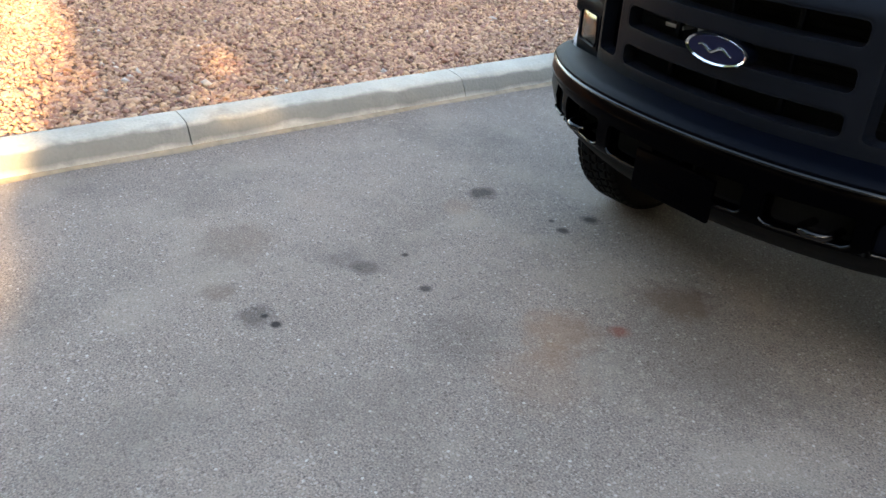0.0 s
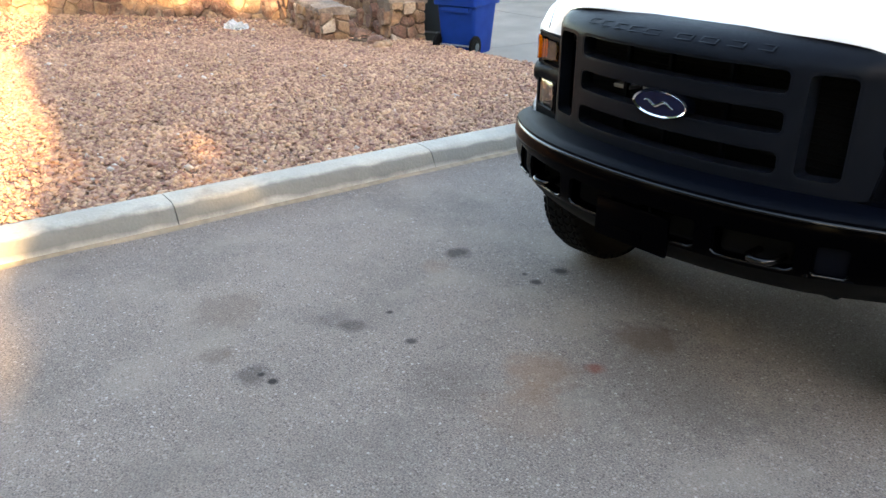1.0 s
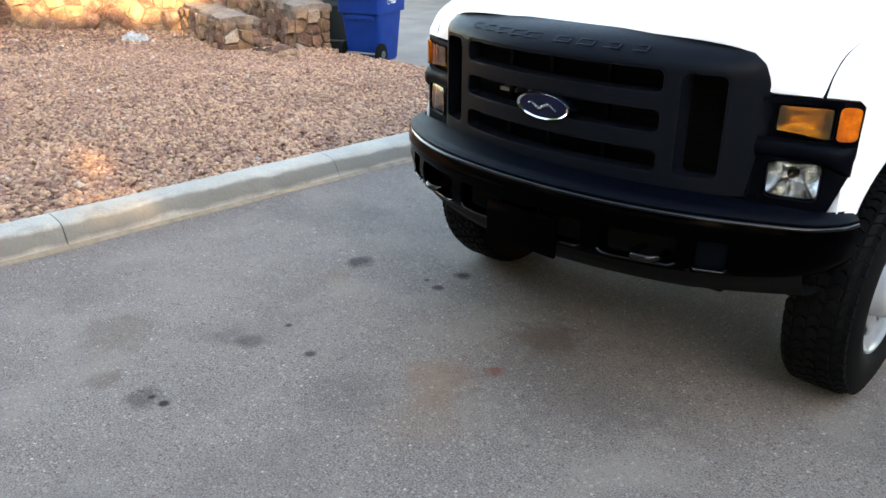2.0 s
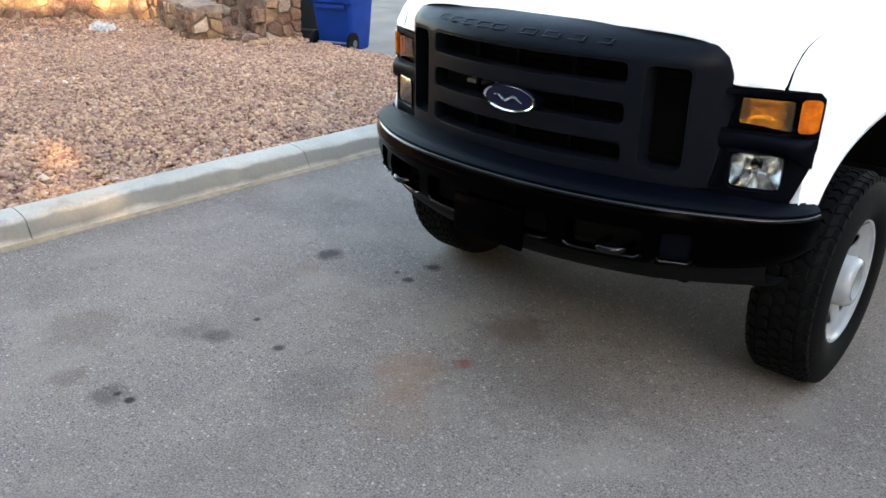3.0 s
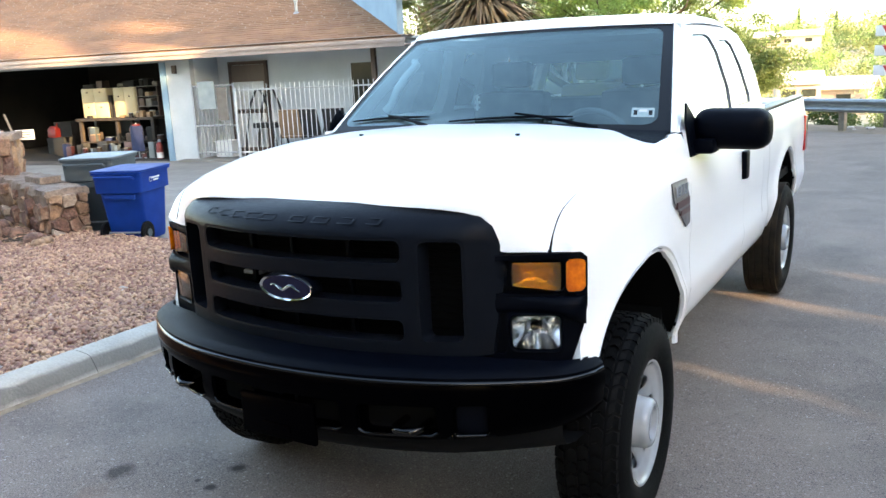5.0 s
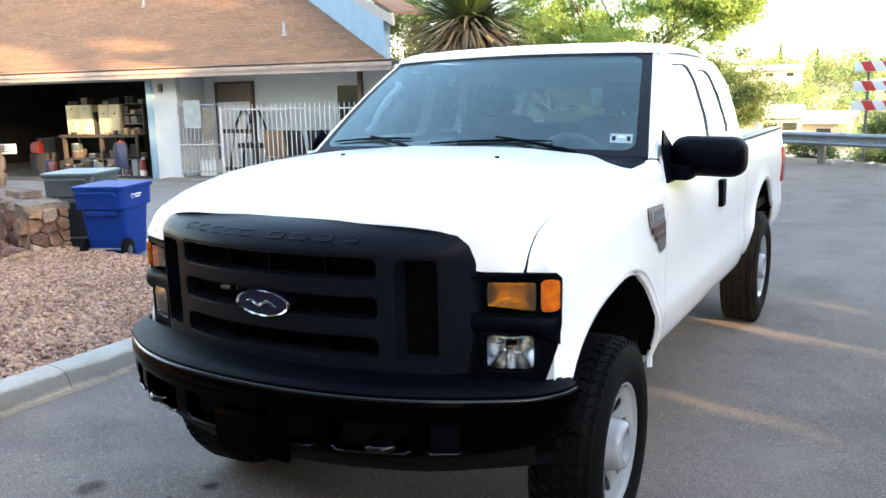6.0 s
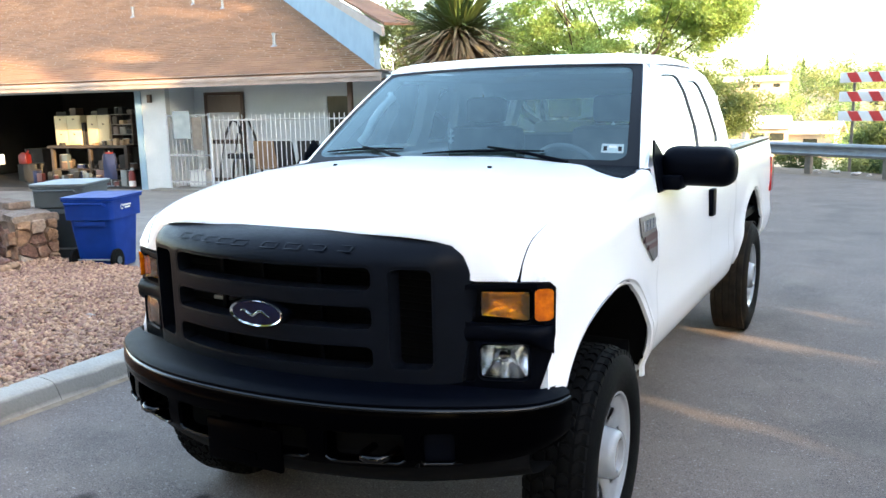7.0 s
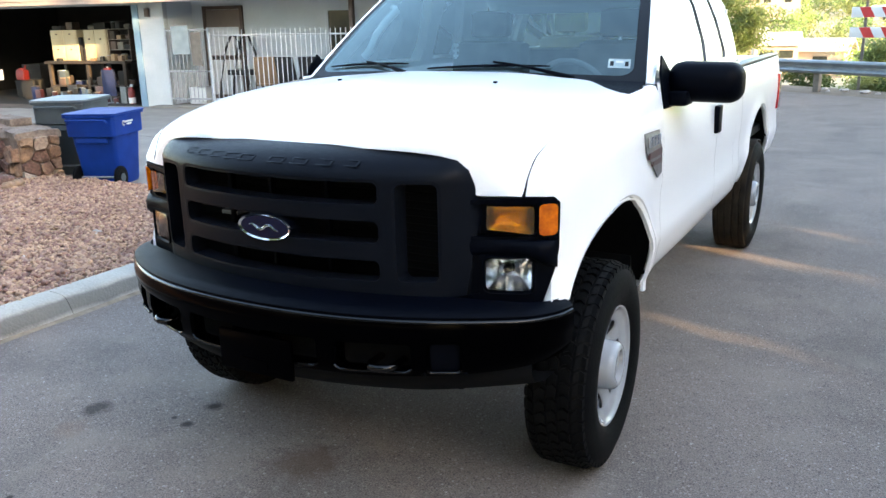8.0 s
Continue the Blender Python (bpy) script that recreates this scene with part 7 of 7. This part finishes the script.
# ---- plants ----
def leaf_cloud(centres, radii, count, size, rng, flat=1.0, droop=0.0):
    """Small leaf quads round many centres."""
    c = np.asarray(centres)
    r = np.asarray(radii)
    pick = rng.integers(0, len(c), count)
    d = rng.normal(size=(count, 3))
    d /= np.linalg.norm(d, axis=1)[:, None]
    rad = r[pick] * (rng.random(count) ** 0.45)
    p = c[pick] + d * rad[:, None] * np.array((1, 1, flat))
    a = rng.normal(size=(count, 3))
    a[:, 2] -= droop
    a /= np.linalg.norm(a, axis=1)[:, None]
    b = np.cross(a, rng.normal(size=(count, 3)))
    b /= np.linalg.norm(b, axis=1)[:, None] + 1e-9
    s = size * rng.uniform(0.6, 1.3, count)[:, None]
    q = np.stack((p - a * s, p + b * s * 0.38, p + a * s, p - b * s * 0.38), axis=1)
    return q.reshape(-1, 3)


def leaf_mesh(name, pts, material, parent, kind="", label=""):
    n = len(pts) // 4
    me = bpy.data.meshes.new(name)
    me.vertices.add(4 * n), me.loops.add(4 * n), me.polygons.add(n)
    me.vertices.foreach_set("co", np.asarray(pts, dtype=np.float32).ravel())
    me.loops.foreach_set("vertex_index", np.arange(4 * n, dtype=np.int32))
    me.polygons.foreach_set("loop_start", np.arange(0, 4 * n, 4, dtype=np.int32))
    me.polygons.foreach_set("loop_total", np.full(n, 4, dtype=np.int32))
    me.materials.append(M[material])
    me.update(calc_edges=True)
    me.validate()
    ob = new(name, me)
    ob.parent = parent
    return tagged(ob, label, kind=kind)


def tree(at, trunk, blobs, clumps, leaves, size, material, seed, label, lean=(0, 0), clump_r=0.45, flat=0.6, limb_step=5):
    """Trunk, limbs to every clump and leaves in the clumps. blobs: (centre, radii) of the crown."""
    rng = np.random.default_rng(seed)
    ob = thing("tree", at, 0, label, "tree")
    cs = []
    for k in range(clumps):
        c, r = blobs[k % len(blobs)]
        d = rng.normal(size=3)
        d /= np.linalg.norm(d)
        cs.append(np.array(c) + d * np.array(r) * rng.random() ** 0.35)
    bm = bmesh.new()
    top = Vector((lean[0], lean[1], trunk))
    r0 = 0.05 * trunk ** 0.8 + 0.05
    tube(bm, [(0, 0, -0.1), (lean[0] * 0.3 + 0.04, lean[1] * 0.3, trunk * 0.4), tuple(top)], [r0 * 1.3, r0, r0 * 0.8], 10)
    part("trunk", bm, "bark", ob, smooth=60)
    bm = bmesh.new()
    for k in range(0, clumps, limb_step):
        e = Vector(cs[k])
        mid = top.lerp(e, 0.5) + Vector(rng.normal(size=3) * 0.18)
        tube(bm, [top, mid, e], [r0 * 0.34, r0 * 0.15, 0.008], 5, caps=False)
    part("branching", bm, "bark", ob, smooth=60, kind="stuff")
    rad = rng.uniform(0.6, 1.3, clumps) * clump_r
    leaf_mesh("crown", leaf_cloud(cs, rad, leaves, size, rng, flat, 0.3), material, ob, "stuff")
    return ob


# mesquite behind the truck, and the darker tree beyond the rail
tree((-4.4, 16.6, 0), 2.0, [((0.2, 0, 4.2), (2.6, 2.0, 1.3)), ((1.6, 0.3, 3.7), (1.7, 1.5, 1.0)), ((-1.5, 0, 4.6), (2.0, 1.8, 1.4)), ((-1.2, -0.3, 3.2), (1.5, 1.2, 0.8)), ((2.2, 0.4, 3.5), (0.9, 1.0, 0.8)), ((2.9, 0.4, 3.7), (0.6, 0.8, 0.5)), ((-0.2, -0.2, 3.1), (2.4, 1.4, 0.7))], 260, 92000, 0.040, "leaf", 5, "feathery bright green mesquite tree", lean=(0.3, 0), clump_r=0.40, limb_step=10)
tree((1.9, 27.5, -1.2), 1.0, [((0, 0, 2.0), (1.0, 1.0, 0.9)), ((0.9, 0, 2.6), (0.8, 0.9, 0.8)), ((-0.6, 0, 1.5), (0.7, 0.7, 0.5))], 60, 12000, 0.06, "leaf_mid", 10, "mid green tree behind the barricade")
tree((-4.6, 25.5, -0.6), 1.6, [((0.3, 0, 2.8), (1.8, 1.6, 1.1)), ((1.8, 0, 2.1), (0.9, 1.0, 0.8))], 60, 14000, 0.06, "leaf_mid", 9, "mid green tree beyond the guardrail")


def yucca(at, height, label):
    ob = thing("yucca", at, 0, label, "yucca")
    rng = np.random.default_rng(3)
    bm = bmesh.new()
    tube(bm, [(0, 0, -0.1), (0.05, 0, height * 0.5), (0, 0, height)], [0.20, 0.17, 0.14], 12)
    part("trunk", bm, "bark", ob, smooth=60)
    for name, mt, n, lo, hi in (("green_blade_head", "yucca", 520, -0.05, 1.0), ("dead_blade_skirt", "yucca_dead", 760, -1.0, 0.12)):
        verts, faces = [], []
        for _ in range(n):
            u = rng.uniform(lo, hi)
            t = rng.uniform(0, 2 * math.pi)
            r = math.sqrt(max(0.0, 1 - u * u))
            d = Vector((r * math.cos(t), r * math.sin(t), u)).normalized()
            L = rng.uniform(0.75, 1.05) * (1.28 if name == "green_blade_head" else 1.36)
            side = d.cross(Vector((0, 0, 1)) if abs(d.z) < 0.95 else Vector((1, 0, 0))).normalized()
            o = Vector((0, 0, height)) + Vector((d.x * 0.10, d.y * 0.10, rng.uniform(-0.25, 0.1) if name == "green_blade_head" else rng.uniform(-0.45, 0)))
            sag = -0.10 if name == "green_blade_head" else -0.28
            k = len(verts)
            w = 0.026
            for s_, ww, dz in ((0.0, w, 0), (0.5, w * 0.9, sag * 0.25), (1.0, 0.001, sag)):
                c = o + d * L * s_ + Vector((0, 0, dz))
                verts += [tuple(c - side * ww), tuple(c + side * ww)]
            faces += [(k, k + 1, k + 3, k + 2), (k + 2, k + 3, k + 5, k + 4)]
        raw(name, verts, faces, mt, ob, kind="stuff")
    return ob


yucca((-4.6, 10.4, 0.0), 3.05, "tall yucca with spiky green head and dry skirt")
tree((-8.2, 17.0, 0), 1.2, [((0, 0, 3.2), (1.7, 1.2, 1.3)), ((1.4, 0, 2.8), (1.3, 1.0, 1.2)), ((-1.2, 0, 3.9), (1.2, 1.0, 0.9))], 90, 22000, 0.05, "leaf_olive", 17, "pale olive shrub tree beyond the house", clump_r=0.38)
tree((-8.35, 15.0, 0), 1.3, [((0, 0, 2.9), (1.1, 0.9, 0.9)), ((-0.6, 0, 3.5), (0.9, 0.8, 0.7)), ((0.9, 0, 2.4), (0.8, 0.7, 0.8))], 70, 15000, 0.045, "leaf_mid", 19, "mid green shrub tree behind the porch corner", clump_r=0.33)
# shrub beside the porch corner, and low scrub by the rail
tree((-5.9, 12.6, 0), 0.5, [((0, 0, 1.7), (1.3, 0.9, 1.0)), ((0.4, 0, 2.4), (0.8, 0.7, 0.6))], 60, 13000, 0.05, "leaf_dark", 14, "bushy green shrub beside the porch", clump_r=0.35)
for k, (x, y, z, sx, sz) in enumerate(((-0.35, 21.2, -0.25, 0.75, 0.42), (1.2, 20.0, -0.15, 0.5, 0.3), (2.0, 19.2, -0.1, 0.6, 0.35), (-2.0, 22.4, -0.3, 0.8, 0.5))):
    ob = thing("bush", (x, y, z), 0, "low dry roadside bush behind the guardrail", "bush", "bushes by the guardrail")
    rng = np.random.default_rng(60 + k)
    cs = rng.normal(size=(22, 3)) * np.array((sx * 0.45, 0.3, sz * 0.35)) + np.array((0, 0, sz * 0.7))
    leaf_mesh("foliage", leaf_cloud(cs, np.full(22, 0.2), 3200, 0.045, rng), "leaf_dark" if k % 2 == 0 else "leaf_olive", ob, "stuff")
    part("stem", tubes(([(0, 0, -0.1), (0.03, 0, sz * 0.6)], 0.02, 5)), "bark", ob)

# unseen trees and hedge, added to throw shade over street, house and truck
# the last eleven stand behind the camera, added to cut low sky
for k, (x, y, ry, z0, z1, n) in enumerate(((12.5, -14.0, 3.0, 2.4, 9.0, 16000), (12.5, -9.35, 2.6, 2.4, 9.5, 17000), (12.5, -5.46, 0.28, 4.9, 7.6, 2500), (12.5, -3.62, 1.15, 4.0, 6.25, 15000), (12.5, -1.45, 1.25, 4.0, 6.8, 16000), (12.5, 1.6, 2.1, 4.3, 8.2, 24000),
                                           (12.5, 4.15, 0.35, 3.0, 10.3, 10000), (12.5, 6.7, 1.9, 2.4, 10.5, 20000), (12.5, 10.4, 1.5, 2.4, 6.5, 12000), (40.0, -10.2, 2.3, 16.0, 23.4, 26000), (40.0, -7.7, 1.3, 16.0, 23.4, 16000), (40.0, -2.0, 1.3, 16.6, 25.5, 22000), (9.9, 10.5, 1.9, 1.4, 7.0, 14000), (10.1, 15.5, 1.9, 1.4, 7.0, 14000), (12.5, 3.3, 0.3, 4.0, 8.0, 6000), (12.5, -5.42, 0.16, 4.9, 6.6, 5000), (12.9, -0.55, 0.25, 4.05, 7.2, 9000), (12.9, 0.5, 0.25, 4.4, 7.2, 9000), (13.2, 4.10, 0.2, 5.5, 9.6, 11000), (40.0, 1.35, 1.0, 17.5, 25.0, 12000), (40.0, -0.2, 0.9, 20.9, 25.0, 8000), (12.5, 14.2, 2.3, 2.4, 5.5, 12000), (-9.5, -14.0, 2.6, 1.2, 13.0, 34000), (-5.5, -15.0, 2.6, 1.2, 13.0, 34000), (-1.5, -13.5, 2.6, 1.2, 13.0, 34000), (2.5, -14.5, 2.6, 1.2, 13.0, 34000), (6.8, -14.0, 2.6, 1.2, 13.0, 34000), (-3.4, -12.2, 2.0, 1.0, 11.0, 24000), (0.6, -12.8, 2.0, 1.0, 11.5, 24000), (4.6, -12.4, 2.0, 1.0, 11.0, 24000), (-7.4, -11.4, 2.0, 1.0, 11.0, 24000), (-10.6, -10.0, 2.6, 1.0, 11.0, 26000), (-11.6, -6.4, 2.2, 1.0, 9.5, 24000))):
    lev = np.linspace(z0 + 0.6, z1 - 0.9, 6)
    tree((x, y, 0), max(2.2, z0 - 1.5), [((0, 0, float(z)), (1.5, ry * (1.0 if z < z1 - 2.5 else 0.75), 0.8)) for z in lev], 130, n, 0.17, "leaf_dark", 30 + k, "dense green street tree across the road", clump_r=0.55 if ry > 1 else 0.32, flat=0.9)
tree((12.5, -4.15, 0), 4.2, [((0, -0.55, 5.75), (1.5, 0.2, 0.6)), ((0, -0.3, 5.9), (1.2, 0.3, 0.5))], 60, 4000, 0.17, "leaf_dark", 93, "slender leaning street tree across the road", clump_r=0.32, flat=0.9)
# two tall unseen trees further off, leaning either way, added to shade the roof
tree((40.0, -6.6, 0), 15.0, [((0, 1.75, float(z)), (1.5, 0.45, 0.7)) for z in np.linspace(18.8, 22.6, 5)], 90, 7000, 0.17, "leaf_dark", 91, "tall leaning tree far across the road", clump_r=0.32, flat=0.9)
tree((40.0, -2.4, 0), 15.0, [((0, -1.25, float(z)), (1.5, 0.6, 0.7)) for z in np.linspace(19.6, 24.6, 6)], 110, 11000, 0.17, "leaf_dark", 92, "tall leaning tree far across the road", clump_r=0.32, flat=0.9)
# unseen hedge, its gaps set to let narrow sun streaks through
for k, (y, ry, top, leaves) in enumerate(((-12.4, 2.2, 3.9, 18000), (-8.2, 2.1, 3.9, 18000), (-4.9, 1.4, 3.9, 18000), (-2.21, 1.49, 4.3, 18000), (0.33, 0.36, 4.2, 18000), (1.50, 0.17, 3.7, 18000), (2.98, 0.70, 3.9, 18000), (5.6, 1.9, 3.9, 18000), (9.0, 1.9, 3.9, 18000), (12.8, 1.9, 3.9, 18000), (16.5, 1.9, 3.9, 18000),
                                          (-0.40, 0.16, 2.60, 18000), (1.02, 0.1, 2.48, 18000), (1.9, 0.1, 2.62, 18000), (-0.40, 0.30, 4.2, 1300), (1.05, 0.40, 4.2, 240), (2.0, 0.32, 4.2, 1100), (5.25, 0.55, 3.9, 16000))):
    ob = thing("hedge_bush", (12.0, y, 0), 0, "tall dense green hedge bush across the road", "hedge", "hedge across the road")
    rng = np.random.default_rng(130 + k)
    cs = rng.uniform(-1, 1, size=(130, 3)) * np.array((0.6 if ry > 0.6 else 0.15, ry, top / 2)) + np.array((0, 0, top / 2 + 0.15))
    leaf_mesh("foliage", leaf_cloud(cs, np.full(130, 0.32 if ry > 0.6 else 0.2), leaves, 0.12, rng), "leaf_dark", ob, "stuff")
    part("stem", tubes(([(0, 0, -0.1), (0, 0, 2.4)], 0.05, 6)), "bark", ob)

# ---- valley: far houses, hillside trees ----
def far_house(at, rz, w, d, h, label, windows=2, roof="far_roof"):
    ob = thing("far_house", at, rz, label, "house", "houses in the valley")
    part("wall", boxes((-w / 2, w / 2, 0, d, -2, h)), "far_wall", ob, smooth=0)
    bm = bmesh.new()
    extrude_poly(bm, [(-w / 2 - 0.5, -0.5, h), (w / 2 + 0.5, -0.5, h), (w / 2 + 0.5, d / 2, h + 1.1), (-w / 2 - 0.5, d / 2, h + 1.1)], (0, 0, 0.2))
    extrude_poly(bm, [(-w / 2 - 0.5, d + 0.5, h), (w / 2 + 0.5, d + 0.5, h), (w / 2 + 0.5, d / 2, h + 1.1), (-w / 2 - 0.5, d / 2, h + 1.1)], (0, 0, 0.19))
    part("roof", bm, roof, ob, smooth=0)
    for k in range(windows):
        x = -w / 2 + w * (k + 0.6) / (windows + 0.2)
        wd = part("window", boxes((x - 0.7, x + 0.7, -0.05, -0.02, h - 1.3, h - 0.5)), "window_dark", ob, smooth=0)
        part("sill", boxes((x - 0.8, x + 0.8, -0.12, -0.02, h - 1.42, h - 1.31)), "far_roof", wd, smooth=0)


far_house((-10.5, 92, -3.9), 12, 4.3, 6, 2.4, "tan bungalow with a pale roof in the valley")
far_house((-6.4, 94, -4.1), -4, 4.6, 6, 1.9, "low tan house with a wide pale roof", 1)
far_house((-22, 120, -4.0), 10, 12, 8, 2.6, "pale house among valley trees", 3)
far_house((1.5, 150, -1.2), 0, 11, 8, 2.6, "pale house on the far slope", 3)
far_house((-26, 190, 2.4), 6, 13, 8, 2.8, "pale house on the far slope", 3)
far_house((14, 118, -4.0), -12, 12, 8, 2.6, "pale house in the valley", 3)
wood = thing("far_trees", (0, 0, 0), 0, "scattered green and yellow trees over the far slope", "trees", kind="stuff")
for mt, n, seed in (("leaf_olive", 190, 71), ("leaf_mid", 230, 72), ("leaf", 210, 73)):
    rng = np.random.default_rng(seed)
    pts = []
    for _ in range(n):
        y = rng.uniform(70, 330)
        x = rng.uniform(-0.45, 0.30) * y
        if abs(x + 0.09 * y) < 0.055 * y and y < 96:
            continue
        z = ground_height(x, y)
        s = rng.uniform(0.7, 1.5) * (1.0 + y / 230)
        m = 7
        cs = rng.normal(size=(m, 3)) * np.array((s * 0.75, s * 0.75, s * 0.5)) + np.array((x, y, z + s * 1.1))
        pts.append(leaf_cloud(cs, np.full(m, s * 0.75), 300, 0.10 + 0.0012 * y, rng))
    leaf_mesh("foliage", np.concatenate(pts), mt, wood, "stuff")
for k, (u, y, h) in enumerate(((-0.136, 300, 9.5), (-0.098, 310, 8.0), (-0.055, 290, 5.5))):
    x = 1.9 + u * y
    ob = thing("cypress", (x, y, ground_height(x, y)), 0, "slender dark cypress on the ridge", "tree", "cypresses on the ridge")
    rng = np.random.default_rng(90 + k)
    cs = np.array([(0, 0, h * t) for t in np.linspace(0.1, 1, 14)])
    leaf_mesh("foliage", leaf_cloud(cs, 1.0 * (1.05 - np.linspace(0.1, 1, 14)) + 0.2, 1500, 0.3, rng), "leaf_dark", ob, "stuff")
    part("trunk", tubes(([(0, 0, -0.5), (0, 0, h * 0.8)], [0.25, 0.05], 6)), "bark", ob)

# crumpled bag lying on the gravel by the wall
bm = bmesh.new()
bmesh.ops.create_icosphere(bm, subdivisions=4, radius=1)
for v in bm.verts:
    k = 1 + 0.5 * noise.noise(v.co * 2.1) + 0.25 * noise.noise(v.co * 6)
    v.co = Vector((v.co.x * 0.20, v.co.y * 0.12, abs(v.co.z) * 0.09)) * k
bagob = part("plastic_bag", bm, "bag", smooth=25)
bagob.location = (-8.60, 2.50, 0.125)
tagged(bagob, "crumpled clear plastic bag on the gravel", "bag")


# ---- gravel stones ----
def gravel(name, n, size, material, seed, label, area):
    """Loose angular stones scattered over the bed, all in one mesh."""
    rng = np.random.default_rng(seed)
    x0, x1, y0, y1 = area
    x, y = rng.uniform(x0, x1, n), rng.uniform(y0, y1, n)
    near = np.minimum(1.0, 0.35 + 0.65 * rng.random(n))
    base = np.array(((1, 0, 0), (-1, 0, 0), (0, 1, 0), (0, -1, 0), (0, 0, 1), (0, 0, -1)), dtype=float)
    tri = np.array(((0, 2, 4), (2, 1, 4), (1, 3, 4), (3, 0, 4), (2, 0, 5), (1, 2, 5), (3, 1, 5), (0, 3, 5)))
    s = size * rng.uniform(0.5, 1.35, n) * near
    sc = np.stack((s * rng.uniform(0.8, 1.4, n), s * rng.uniform(0.7, 1.1, n), s * rng.uniform(0.45, 0.8, n)), 1)
    v = base[None] * (1 + 0.45 * rng.uniform(-1, 1, (n, 6, 1))) + 0.25 * rng.uniform(-1, 1, (n, 6, 3))
    v = v * sc[:, None]
    a, t = rng.uniform(0, 2 * np.pi, n), rng.uniform(-0.6, 0.6, n)
    ca, sa, ct, st = np.cos(a), np.sin(a), np.cos(t), np.sin(t)
    vx, vy, vz = v[..., 0], v[..., 1], v[..., 2]
    vy, vz = vy * ct[:, None] - vz * st[:, None], vy * st[:, None] + vz * ct[:, None]
    vx, vy = vx * ca[:, None] - vy * sa[:, None], vx * sa[:, None] + vy * ca[:, None]
    z = np.array([bed_height(p, q) for p, q in zip(x, y)]) + s * 0.25 + rng.uniform(0, 0.012, n)
    co = np.stack((vx + x[:, None], vy + y[:, None], vz + z[:, None]), -1).reshape(-1, 3)
    faces = (tri[None] + 6 * np.arange(n)[:, None, None]).reshape(-1, 3)
    me = bpy.data.meshes.new(name)
    f = len(faces)
    me.vertices.add(len(co)), me.loops.add(3 * f), me.polygons.add(f)
    me.vertices.foreach_set("co", co.astype(np.float32).ravel())
    me.loops.foreach_set("vertex_index", faces.astype(np.int32).ravel())
    me.polygons.foreach_set("loop_start", np.arange(0, 3 * f, 3, dtype=np.int32))
    me.polygons.foreach_set("loop_total", np.full(f, 3, dtype=np.int32))
    me.materials.append(M[material])
    me.update(calc_edges=True)
    ob = new(name, me)
    return tagged(ob, label, "gravel", kind="stuff")


gravel("gravel", 92000, 0.0255, "gravel", 1, "reddish crushed stone gravel filling the bed", (-8.2, KX - 0.20, -2.6, 3.98))
gravel("far_gravel", 26000, 0.028, "gravel", 2, "reddish crushed stone gravel near the terrace wall", (-13.5, -8.0, -4.5, 3.4))
gravel("side_gravel", 22000, 0.032, "gravel", 4, "reddish crushed stone gravel along the kerb", (-8.2, KX - 0.20, -8.0, -2.6))
gravel("pale_gravel", 420, 0.030, "pale_gravel", 3, "scattered pale stones among the red gravel", (-10.0, KX - 0.22, -2.6, 3.9))
